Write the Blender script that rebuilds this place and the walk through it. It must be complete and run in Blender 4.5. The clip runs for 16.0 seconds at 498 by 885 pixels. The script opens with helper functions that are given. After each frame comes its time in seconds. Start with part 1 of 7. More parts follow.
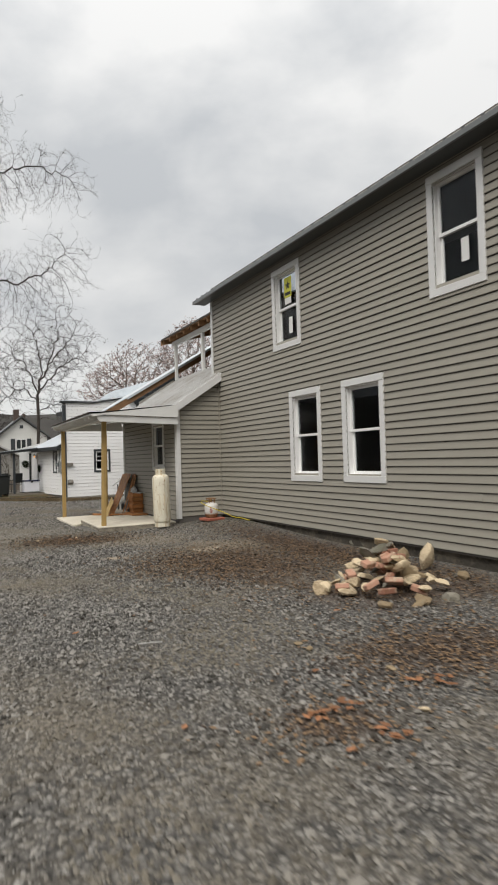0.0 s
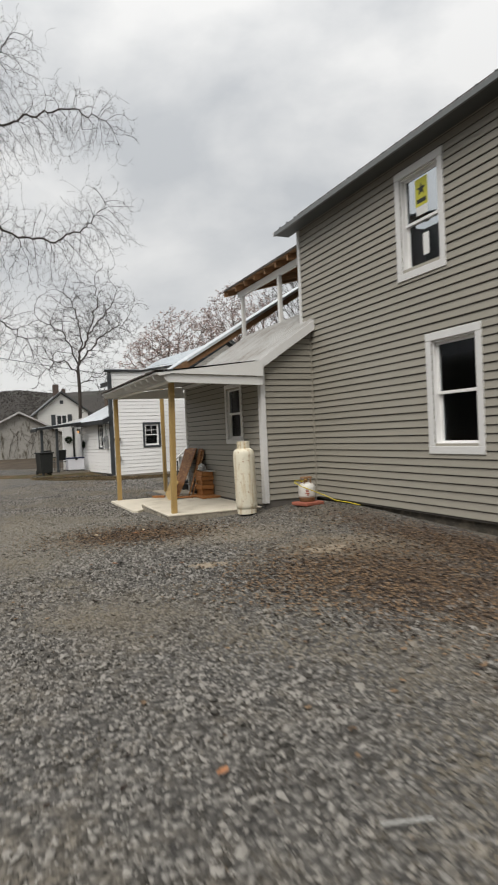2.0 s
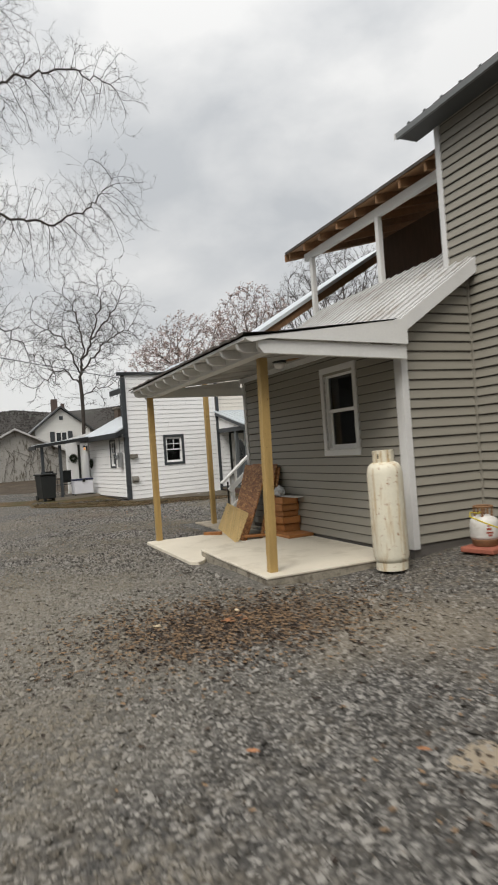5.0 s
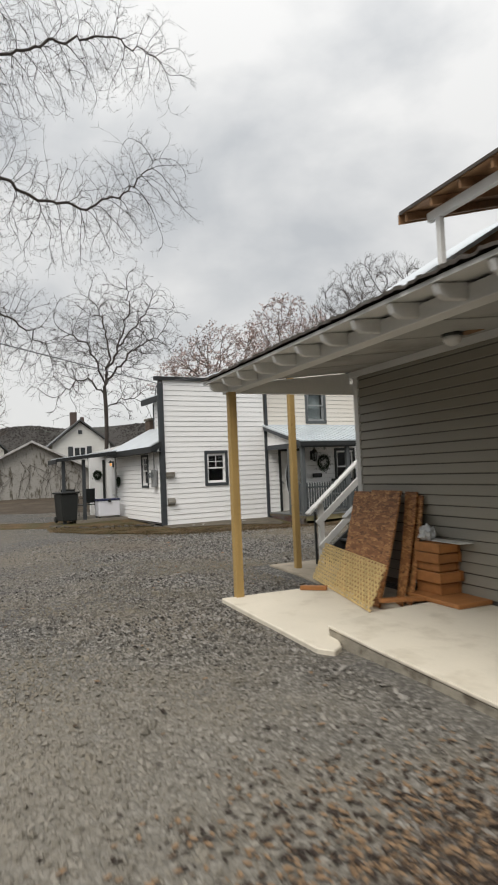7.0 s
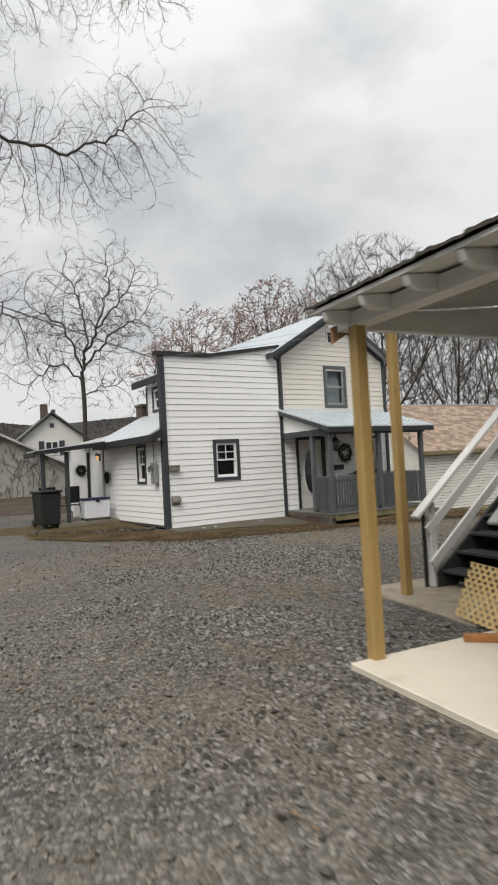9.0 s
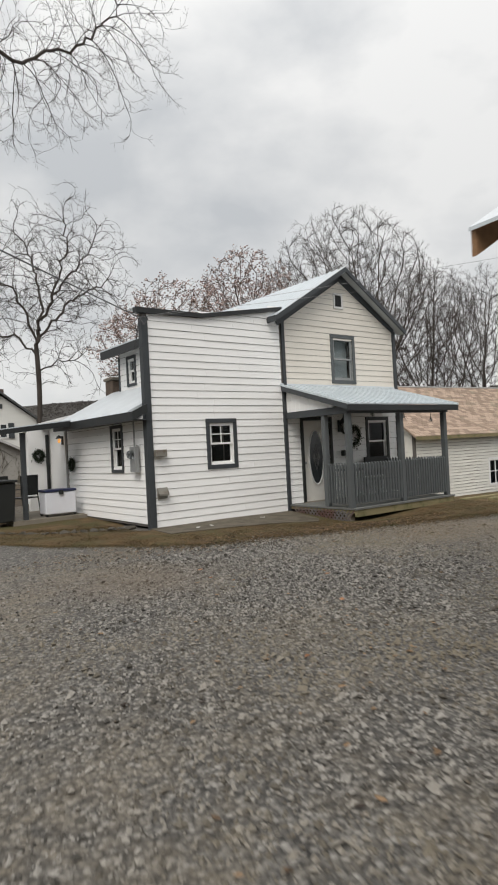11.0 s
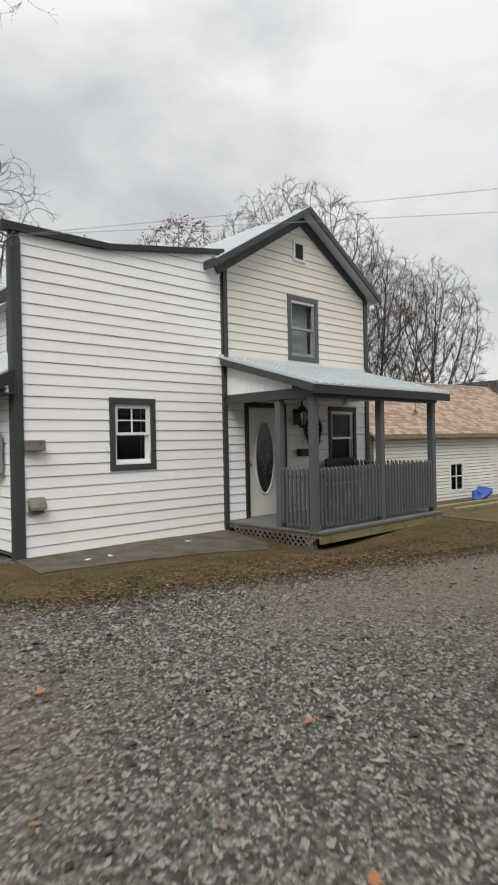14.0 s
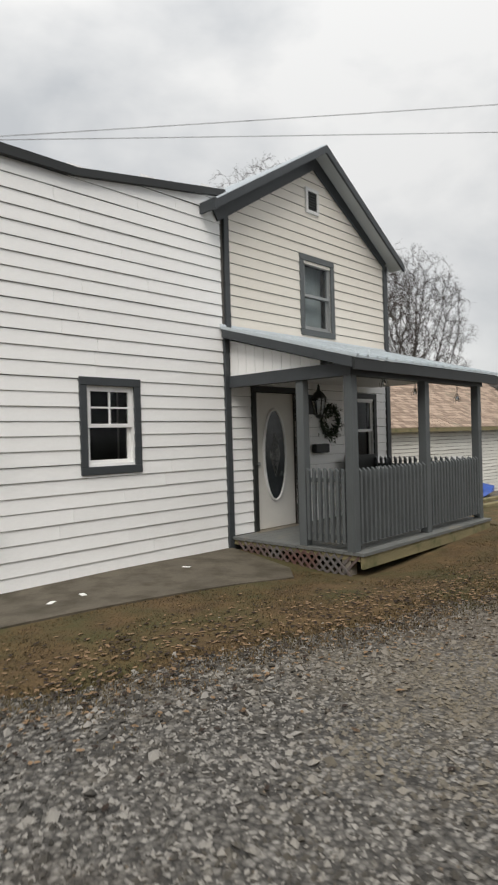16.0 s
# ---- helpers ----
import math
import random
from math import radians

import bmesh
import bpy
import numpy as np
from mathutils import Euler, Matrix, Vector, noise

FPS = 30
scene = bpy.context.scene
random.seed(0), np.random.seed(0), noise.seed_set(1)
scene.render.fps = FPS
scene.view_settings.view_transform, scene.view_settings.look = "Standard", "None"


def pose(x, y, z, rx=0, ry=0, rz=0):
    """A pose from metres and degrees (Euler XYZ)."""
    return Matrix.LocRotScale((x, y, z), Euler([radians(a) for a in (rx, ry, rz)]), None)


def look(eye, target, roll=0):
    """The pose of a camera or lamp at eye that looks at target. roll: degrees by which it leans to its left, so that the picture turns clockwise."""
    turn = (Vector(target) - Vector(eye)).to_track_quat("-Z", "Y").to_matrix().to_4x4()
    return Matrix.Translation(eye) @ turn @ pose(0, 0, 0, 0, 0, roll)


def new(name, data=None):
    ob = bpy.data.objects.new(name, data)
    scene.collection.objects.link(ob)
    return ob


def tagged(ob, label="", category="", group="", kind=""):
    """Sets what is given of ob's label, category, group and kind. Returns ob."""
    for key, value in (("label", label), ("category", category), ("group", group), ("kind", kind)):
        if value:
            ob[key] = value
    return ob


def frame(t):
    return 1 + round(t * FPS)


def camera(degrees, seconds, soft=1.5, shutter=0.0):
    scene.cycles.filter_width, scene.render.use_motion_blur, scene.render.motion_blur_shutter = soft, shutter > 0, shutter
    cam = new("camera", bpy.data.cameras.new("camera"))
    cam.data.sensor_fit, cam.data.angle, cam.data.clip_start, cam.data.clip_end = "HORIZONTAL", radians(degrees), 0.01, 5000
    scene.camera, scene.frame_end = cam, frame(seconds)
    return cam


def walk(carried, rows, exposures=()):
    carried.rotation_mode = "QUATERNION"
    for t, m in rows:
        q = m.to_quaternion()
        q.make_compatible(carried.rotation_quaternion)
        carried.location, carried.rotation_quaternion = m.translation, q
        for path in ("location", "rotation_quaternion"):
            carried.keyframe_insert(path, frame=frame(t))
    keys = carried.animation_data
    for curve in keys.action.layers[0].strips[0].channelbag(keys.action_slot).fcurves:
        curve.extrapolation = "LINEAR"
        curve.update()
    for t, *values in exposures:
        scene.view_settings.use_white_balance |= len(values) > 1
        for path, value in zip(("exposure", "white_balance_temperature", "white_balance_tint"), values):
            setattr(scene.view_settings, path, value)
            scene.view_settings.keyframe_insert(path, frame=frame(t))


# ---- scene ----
cam = camera(44.2, 16.0, soft=1.9, shutter=0.6)
PATH = [
    (0, (-0.091, 0.569, 1.543), (0.820, 2.349, 1.596), -1.6),
    (0.5, (-0.043, 1.354, 1.519), (0.882, 3.126, 1.590), -2.4),
    (1, (0.000, 2.123, 1.523), (0.901, 3.908, 1.573), -2.8),
    (1.5, (0.031, 2.914, 1.505), (0.873, 4.729, 1.503), -3.9),
    (2, (0.094, 3.706, 1.492), (0.900, 5.536, 1.465), -2.5),
    (2.5, (0.126, 4.500, 1.503), (0.885, 6.350, 1.492), -2.9),
    (3, (0.207, 5.287, 1.505), (1.025, 7.111, 1.564), -2.8),
    (3.5, (0.272, 6.059, 1.489), (1.034, 7.906, 1.560), -4.0),
    (3.7, (0.311, 6.379, 1.485), (1.094, 8.219, 1.536), -4.3),
    (5.8, (0.402, 9.575, 1.508), (1.222, 11.399, 1.526), -4.0),
    (6, (0.425, 9.955, 1.525), (1.213, 11.793, 1.579), -3.7),
    (6.5, (0.455, 10.794, 1.509), (1.226, 12.638, 1.593), -3.6),
    (7, (0.450, 11.623, 1.515), (1.232, 13.462, 1.608), -2.4),
    (7.5, (0.420, 12.441, 1.494), (1.211, 14.276, 1.590), -3.0),
    (8, (0.412, 13.223, 1.488), (1.242, 15.041, 1.555), -3.1),
    (8.5, (0.388, 13.975, 1.481), (1.332, 15.736, 1.563), -2.8),
    (9, (0.413, 14.748, 1.486), (1.289, 16.545, 1.559), -3.1),
    (9.5, (0.456, 15.525, 1.487), (1.393, 17.291, 1.569), -3.6),
    (9.7, (0.524, 15.833, 1.456), (1.476, 17.592, 1.498), -3.3),
    (11.8, (1.016, 18.762, 1.553), (2.089, 20.450, 1.591), -1.3),
    (12, (1.208, 19.011, 1.556), (2.298, 20.686, 1.616), -1.0),
    (12.5, (1.589, 19.559, 1.585), (2.696, 21.225, 1.586), -1.4),
    (13, (2.033, 20.064, 1.565), (3.154, 21.720, 1.546), -1.2),
    (13.5, (2.448, 20.496, 1.538), (3.598, 22.132, 1.555), -0.6),
    (14, (2.861, 20.966, 1.512), (4.042, 22.580, 1.508), -1.1),
    (14.5, (3.225, 21.515, 1.492), (4.346, 23.170, 1.424), -1.7),
    (15, (3.496, 22.064, 1.489), (4.607, 23.726, 1.447), -1.3),
    (15.5, (3.660, 22.600, 1.509), (4.823, 24.227, 1.495), -0.5),
    (16, (3.737, 23.097, 1.483), (4.999, 24.648, 1.466), -1.6),
]
walk(cam, [(t, look(eye, target, roll)) for t, eye, target, roll in PATH])

# ---- world, sun ----
world = bpy.data.worlds.new("overcast")
scene.world = world
world.use_nodes = True
wn, wl = world.node_tree.nodes, world.node_tree.links
wn.clear()
w_out = wn.new("ShaderNodeOutputWorld")
w_bg = wn.new("ShaderNodeBackground")
w_sky = wn.new("ShaderNodeTexSky")
w_sky.sky_type, w_sky.sun_disc = "NISHITA", False
w_sky.sun_elevation, w_sky.sun_rotation = radians(50), radians(228)
w_tc = wn.new("ShaderNodeTexCoord")
w_map = wn.new("ShaderNodeMapping")
w_map.inputs["Scale"].default_value = (1.0, 1.0, 1.7)
w_map.inputs["Location"].default_value = (0.4, 0.2, 0.1)
w_n = wn.new("ShaderNodeTexNoise")
w_n.inputs["Scale"].default_value, w_n.inputs["Detail"].default_value = 3.1, 6.0
w_n.inputs["Roughness"].default_value, w_n.inputs["Distortion"].default_value = 0.5, 0.15
w_r = wn.new("ShaderNodeValToRGB")
w_r.color_ramp.elements[0].position, w_r.color_ramp.elements[0].color = 0.36, (5.4, 5.56, 5.7, 1)
w_r.color_ramp.elements[1].position, w_r.color_ramp.elements[1].color = 0.61, (8.1, 8.06, 7.92, 1)
w_mix = wn.new("ShaderNodeMixRGB")
w_mix.inputs[0].default_value = 0.93
wl.new(w_tc.outputs["Generated"], w_map.inputs["Vector"])
wl.new(w_map.outputs[0], w_n.inputs["Vector"])
wl.new(w_n.outputs["Fac"], w_r.inputs[0])
wl.new(w_sky.outputs[0], w_mix.inputs[1])
wl.new(w_r.outputs[0], w_mix.inputs[2])
# an overcast dome: dimmer at the horizon, brightest overhead
w_sep = wn.new("ShaderNodeSeparateXYZ")
w_lift = wn.new("ShaderNodeMapRange")
w_lift.inputs["From Min"].default_value, w_lift.inputs["From Max"].default_value = 0.0, 1.0
w_lift.inputs["To Min"].default_value, w_lift.inputs["To Max"].default_value = 0.92, 1.75
w_pow = wn.new("ShaderNodeMath")
w_pow.operation, w_pow.use_clamp = "POWER", True
w_pow.inputs[1].default_value = 2.4
w_dome = wn.new("ShaderNodeVectorMath")
w_dome.operation = "SCALE"
wl.new(w_tc.outputs["Generated"], w_sep.inputs[0])
wl.new(w_sep.outputs["Z"], w_pow.inputs[0])
wl.new(w_pow.outputs[0], w_lift.inputs["Value"])
wl.new(w_mix.outputs[0], w_dome.inputs[0])
wl.new(w_lift.outputs[0], w_dome.inputs["Scale"])
wl.new(w_dome.outputs[0], w_bg.inputs["Color"])
w_bg.inputs["Strength"].default_value = 0.107
wl.new(w_bg.outputs[0], w_out.inputs["Surface"])

sun = new("sun", bpy.data.lights.new("sun", "SUN"))
sun.data.energy, sun.data.angle, sun.data.color = 2.6, radians(38), (1.0, 0.95, 0.88)
sun.matrix_world = look((-35, -33, 64), (0, 0, 0))


# ---- materials ----
def mat(name, colour, rough=0.6, metal=0.0, spread=0.12, scale=3.0, fine=60.0, bump=0.15, bumpscale=None, vary=0.0, island=False, stretch=(1, 1, 1), tint=None, spec=0.4):
    """A surface with two scales of colour change, fine relief, and a change from piece to piece."""
    m = bpy.data.materials.new(name)
    m.use_nodes = True
    n, l = m.node_tree.nodes, m.node_tree.links
    b = n["Principled BSDF"]
    tc, mp = n.new("ShaderNodeTexCoord"), n.new("ShaderNodeMapping")
    mp.inputs["Scale"].default_value = stretch
    l.new(tc.outputs["Object"], mp.inputs["Vector"])
    n1, n2 = n.new("ShaderNodeTexNoise"), n.new("ShaderNodeTexNoise")
    n1.inputs["Scale"].default_value, n1.inputs["Detail"].default_value = scale, 5
    n2.inputs["Scale"].default_value, n2.inputs["Detail"].default_value = fine, 4
    l.new(mp.outputs[0], n1.inputs["Vector"])
    l.new(mp.outputs[0], n2.inputs["Vector"])
    add = n.new("ShaderNodeMath")
    add.operation = "MULTIPLY_ADD"
    add.inputs[1].default_value = 0.55
    l.new(n1.outputs["Fac"], add.inputs[0])
    half = n.new("ShaderNodeMath")
    half.operation = "MULTIPLY"
    half.inputs[1].default_value = 0.45
    l.new(n2.outputs["Fac"], half.inputs[0])
    l.new(half.outputs[0], add.inputs[2])
    value = add.outputs[0]
    if vary:
        if island:
            rnd = n.new("ShaderNodeNewGeometry").outputs["Random Per Island"]
        else:
            rnd = n.new("ShaderNodeObjectInfo").outputs["Random"]
        va = n.new("ShaderNodeMath")
        va.operation = "MULTIPLY_ADD"
        va.inputs[1].default_value = vary
        l.new(rnd, va.inputs[0])
        sh = n.new("ShaderNodeMath")
        sh.operation = "SUBTRACT"
        sh.inputs[1].default_value = vary / 2
        l.new(value, sh.inputs[0])
        l.new(sh.outputs[0], va.inputs[2])
        value = va.outputs[0]
    ramp = n.new("ShaderNodeValToRGB")
    lo = [c * (1 - spread) for c in colour]
    hi = [min(1.0, c * (1 + spread)) for c in colour] if tint is None else tint
    ramp.color_ramp.elements[0].position, ramp.color_ramp.elements[0].color = 0.3, (*lo, 1)
    ramp.color_ramp.elements[1].position, ramp.color_ramp.elements[1].color = 0.7, (*hi, 1)
    l.new(value, ramp.inputs[0])
    l.new(ramp.outputs[0], b.inputs["Base Color"])
    b.inputs["Roughness"].default_value, b.inputs["Metallic"].default_value = rough, metal
    b.inputs["Specular IOR Level"].default_value = spec
    if bump:
        bp = n.new("ShaderNodeBump")
        bp.inputs["Strength"].default_value, bp.inputs["Distance"].default_value = bump, 0.01
        l.new(n2.outputs["Fac"], bp.inputs["Height"])
        l.new(bp.outputs[0], b.inputs["Normal"])
    return m


def stained(m, colour, scale, low, high, stretch=(1, 1, 1), seed=0.0, rough=None):
    """Lay worn or dirty patches over a material."""
    n, l = m.node_tree.nodes, m.node_tree.links
    b = n["Principled BSDF"]
    was = b.inputs["Base Color"].links[0].from_socket
    tc, mp, ns = n.new("ShaderNodeTexCoord"), n.new("ShaderNodeMapping"), n.new("ShaderNodeTexNoise")
    mp.inputs["Scale"].default_value, mp.inputs["Location"].default_value = stretch, (seed, seed * 1.7, seed * 0.6)
    ns.inputs["Scale"].default_value, ns.inputs["Detail"].default_value, ns.inputs["Roughness"].default_value = scale, 6, 0.62
    l.new(tc.outputs["Object"], mp.inputs["Vector"])
    l.new(mp.outputs[0], ns.inputs["Vector"])
    rr = n.new("ShaderNodeMapRange")
    rr.inputs["From Min"].default_value, rr.inputs["From Max"].default_value = low, high
    l.new(ns.outputs["Fac"], rr.inputs["Value"])
    mx = n.new("ShaderNodeMixRGB")
    l.new(rr.outputs[0], mx.inputs[0])
    l.new(was, mx.inputs[1])
    mx.inputs[2].default_value = (*colour, 1)
    l.new(mx.outputs[0], b.inputs["Base Color"])
    return m


M_VINYL = mat("grey_vinyl", (0.285, 0.268, 0.226), 0.5, spread=0.06, scale=1.2, fine=90, bump=0.05, vary=0.12)
M_TRIM = mat("white_trim", (0.66, 0.66, 0.65), 0.5, spread=0.05, fine=40, bump=0.06, vary=0.1)
M_SASH = mat("white_sash", (0.8, 0.8, 0.79), 0.35, spread=0.03, bump=0.02)
M_CORE = mat("sheathing", (0.12, 0.11, 0.1), 0.9)
M_ROOFEDGE = mat("grey_metal_fascia", (0.07, 0.074, 0.074), 0.45, spread=0.08, fine=30, bump=0.05)
M_FASCIA = mat("grey_eave_trim", (0.17, 0.178, 0.178), 0.4, metal=0.2, spread=0.1, fine=30, bump=0.05)
M_GALV = mat("galvanised_roof", (0.62, 0.66, 0.69), 0.36, metal=0.2, spread=0.1, scale=2.0, fine=30, bump=0.05, vary=0.15)
M_GALVOLD = stained(mat("dull_roof_sheet", (0.5, 0.5, 0.49), 0.6, metal=0.1, spread=0.12, scale=2.0, fine=30, bump=0.08, vary=0.15), (0.33, 0.3, 0.27), 2.2, 0.5, 0.75)
M_WSIDE = stained(mat("white_siding", (0.86, 0.86, 0.85), 0.5, spread=0.04, scale=1.3, fine=50, bump=0.08, vary=0.14), (0.68, 0.66, 0.61), 1.1, 0.64, 0.88, (0.6, 0.6, 3))
M_CSIDE = mat("cream_siding", (0.72, 0.68, 0.61), 0.5, spread=0.05, scale=1.3, fine=50, bump=0.08, vary=0.12)
M_DARK = mat("slate_paint", (0.046, 0.052, 0.057), 0.5, spread=0.14, fine=50, bump=0.1, vary=0.12)
M_EAVE = mat("blackish_eave_paint", (0.022, 0.024, 0.025), 0.5, spread=0.2, fine=50, bump=0.1)
M_PORCH = mat("porch_grey_paint", (0.088, 0.097, 0.1), 0.5, spread=0.12, fine=60, bump=0.1, vary=0.18)
M_PINE = stained(mat("treated_pine", (0.4, 0.27, 0.1), 0.65, spread=0.22, scale=2.5, fine=26, bump=0.12, stretch=(9, 9, 0.8), vary=0.15), (0.17, 0.09, 0.03), 11, 0.64, 0.72, (3, 3, 1.0))
M_RAFTER = mat("raw_rafter", (0.27, 0.15, 0.075), 0.7, spread=0.3, scale=2.5, fine=30, bump=0.15, stretch=(6, 1, 6), vary=0.3)
M_CONC = stained(mat("fresh_concrete", (0.62, 0.57, 0.47), 0.8, spread=0.08, scale=1.6, fine=70, bump=0.12), (0.45, 0.4, 0.31), 2.4, 0.52, 0.78)
M_OLDCONC = stained(mat("old_concrete", (0.2, 0.178, 0.145), 0.85, spread=0.2, scale=2, fine=60, bump=0.2), (0.16, 0.14, 0.1), 3, 0.5, 0.7)
M_DARKBASE = stained(mat("dark_mossy_base", (0.07, 0.062, 0.05), 0.9, spread=0.4, scale=4, fine=40, bump=0.5), (0.14, 0.12, 0.09), 5, 0.5, 0.65)
M_WALK = stained(mat("stained_walk", (0.1, 0.085, 0.063), 0.85, spread=0.25, scale=2, fine=60, bump=0.2), (0.055, 0.046, 0.03), 3, 0.45, 0.65)
M_WHITEPAINT = mat("white_paint", (0.7, 0.7, 0.68), 0.55, spread=0.07, scale=2, fine=40, bump=0.1, vary=0.1)
M_BLACK = mat("black_plastic", (0.018, 0.02, 0.019), 0.5, spread=0.2)
M_OLDBOX = stained(mat("weathered_box", (0.2, 0.19, 0.165), 0.6, metal=0.1, spread=0.2), (0.13, 0.1, 0.075), 7, 0.52, 0.68)
M_GREYMETAL = mat("grey_metal_box", (0.3, 0.31, 0.31), 0.45, metal=0.3, spread=0.12)


def glass(name, tint=(0.02, 0.022, 0.024), rough=0.03):
    m = bpy.data.materials.new(name)
    m.use_nodes = True
    n, l = m.node_tree.nodes, m.node_tree.links
    b = n["Principled BSDF"]
    b.inputs["Base Color"].default_value = (*tint, 1)
    b.inputs["Roughness"].default_value = rough
    b.inputs["IOR"].default_value = 1.2
    b.inputs["Transmission Weight"].default_value = 1.0
    ns, bp = n.new("ShaderNodeTexNoise"), n.new("ShaderNodeBump")
    ns.inputs["Scale"].default_value = 1.7
    bp.inputs["Strength"].default_value, bp.inputs["Distance"].default_value = 0.08, 0.02
    l.new(ns.outputs["Fac"], bp.inputs["Height"])
    l.new(bp.outputs[0], b.inputs["Normal"])
    return m


M_GLASS = glass("window_glass", (0.55, 0.58, 0.6))
# dimness of the rooms is put into this dark wall and floor colour
M_ROOM = mat("room_dimness_grey", (0.15, 0.155, 0.145), 0.9)


# ---- mesh helpers ----
def quad_box(bm, x0, x1, y0, y1, z0, z1, m=None):
    vs = [bm.verts.new((x, y, z)) for x in (x0, x1) for y in (y0, y1) for z in (z0, z1)]
    if m is not None:
        for v in vs:
            v.co = m @ v.co
    for f in ((0, 1, 3, 2), (4, 6, 7, 5), (0, 4, 5, 1), (2, 3, 7, 6), (0, 2, 6, 4), (1, 5, 7, 3)):
        bm.faces.new([vs[i] for i in f])


def boxes(*dims):
    bm = bmesh.new()
    for d in dims:
        quad_box(bm, *d)
    return bm


def soft(bm, width=0.006, seg=1):
    """Round the edges of what is in the bmesh."""
    bmesh.ops.bevel(bm, geom=bm.edges[:], offset=width, segments=seg, profile=0.6, affect="EDGES")
    return bm


def prism(points, depth, axis="y", start=0.0):
    """A slab with an outline in the plane across axis."""
    bm = bmesh.new()
    def at(p, d):
        return {"y": (p[0], d, p[1]), "x": (d, p[0], p[1]), "z": (p[0], p[1], d)}[axis]
    a = [bm.verts.new(at(p, start)) for p in points]
    b = [bm.verts.new(at(p, start + depth)) for p in points]
    bm.faces.new(a)
    bm.faces.new(b[::-1])
    k = len(points)
    for i in range(k):
        bm.faces.new((a[i], b[i], b[(i + 1) % k], a[(i + 1) % k]))
    bmesh.ops.recalc_face_normals(bm, faces=bm.faces[:])
    return bm


def beam(bm, p, q, w, h):
    """A squared timber from p to q, w wide and h high."""
    p, q = Vector(p), Vector(q)
    d = (q - p)
    length = d.length
    d.normalize()
    side = d.cross(Vector((0, 0, 1)))
    if side.length < 1e-4:
        side = Vector((1, 0, 0))
    side.normalize()
    up = side.cross(d)
    m = Matrix((( *side, ), ( *d, ), ( *up, ))).transposed().to_4x4()
    quad_box(bm, -w / 2, w / 2, 0, length, -h / 2, h / 2, Matrix.Translation(p) @ m)


def tube(bm, points, radius, sides=8, close=True):
    """A round rod along points; radius may be a list."""
    pts = [Vector(p) for p in points]
    rad = radius if isinstance(radius, (list, tuple)) else [radius] * len(pts)
    rings = []
    for i, p in enumerate(pts):
        d = (pts[min(i + 1, len(pts) - 1)] - pts[max(i - 1, 0)]).normalized()
        a = d.cross(Vector((0.13, 0.29, 0.95)))
        if a.length < 1e-3:
            a = d.cross(Vector((1, 0, 0)))
        a.normalize()
        b = d.cross(a)
        rings.append([bm.verts.new(p + rad[i] * (math.cos(2 * math.pi * k / sides) * a + math.sin(2 * math.pi * k / sides) * b)) for k in range(sides)])
    for r, s in zip(rings, rings[1:]):
        for k in range(sides):
            bm.faces.new((r[k], r[(k + 1) % sides], s[(k + 1) % sides], s[k]))
    if close:
        bm.faces.new(rings[0][::-1])
        bm.faces.new(rings[-1])


def lathe(bm, profile, sides=24, m=None):
    """Turn (radius, height) pairs about the upright."""
    rings = []
    for r, z in profile:
        rings.append([bm.verts.new((r * math.cos(2 * math.pi * k / sides), r * math.sin(2 * math.pi * k / sides), z)) for k in range(sides)])
    for a, b in zip(rings, rings[1:]):
        for k in range(sides):
            bm.faces.new((a[k], a[(k + 1) % sides], b[(k + 1) % sides], b[k]))
    bm.faces.new(rings[0][::-1])
    bm.faces.new(rings[-1])
    if m is not None:
        for ring in rings:
            for v in ring:
                v.co = m @ v.co


def part(name, bm, material, parent, label="", smooth=False, m=None):
    me = bpy.data.meshes.new(name)
    bm.to_mesh(me)
    bm.free()
    if smooth:
        me.polygons.foreach_set("use_smooth", [True] * len(me.polygons))
    me.materials.append(material)
    ob = new(name, me)
    if parent is not None:
        ob.parent = parent
    if m is not None:
        ob.matrix_basis = m
    if label:
        ob["label"] = label
    return ob


def thing(name, label, category, m=None, group="", kind=""):
    ob = new(name)
    ob.empty_display_size = 0.2
    if m is not None:
        ob.matrix_world = m
    return tagged(ob, label, category, group, kind)


def solid(name, bm, material, label, category, m=None, group="", kind="", smooth=False):
    return tagged(part(name, bm, material, None, "", smooth, m), label, category, group, kind)


def wall_core(bm, u0, u1, z0, z1, holes, w0, w1):
    """A wall in the local xz plane, w0 to w1 deep, with openings through it."""
    us = sorted({u0, u1, *[h[0] for h in holes], *[h[1] for h in holes]})
    zs = sorted({z0, z1, *[h[2] for h in holes], *[h[3] for h in holes]})
    for a, b in zip(us, us[1:]):
        for c, d in zip(zs, zs[1:]):
            if a >= u0 and b <= u1 and not any(h[0] <= a and b <= h[1] and h[2] <= c and d <= h[3] for h in holes):
                quad_box(bm, a, b, w0, w1, c, d)
    bmesh.ops.remove_doubles(bm, verts=bm.verts[:], dist=0.0005)


LAP = {}


def lap_mesh(key, exposure, material, thick=0.019, shadow_gap=0.0125):
    """One lap board, a metre long, with its drip edge standing out in front (-y)."""
    if key not in LAP:
        # gap below the board is added: the bared dark core stands for lap shadow
        bm = prism([(-0.002, exposure), (-0.004, exposure), (-0.004 - thick, shadow_gap + 0.006), (-0.002 - thick, shadow_gap), (-0.002, shadow_gap + 0.004)], 1.0, "x")
        me = bpy.data.meshes.new("board")
        bm.to_mesh(me)
        bm.free()
        me.materials.append(material)
        LAP[key] = me
    return LAP[key]


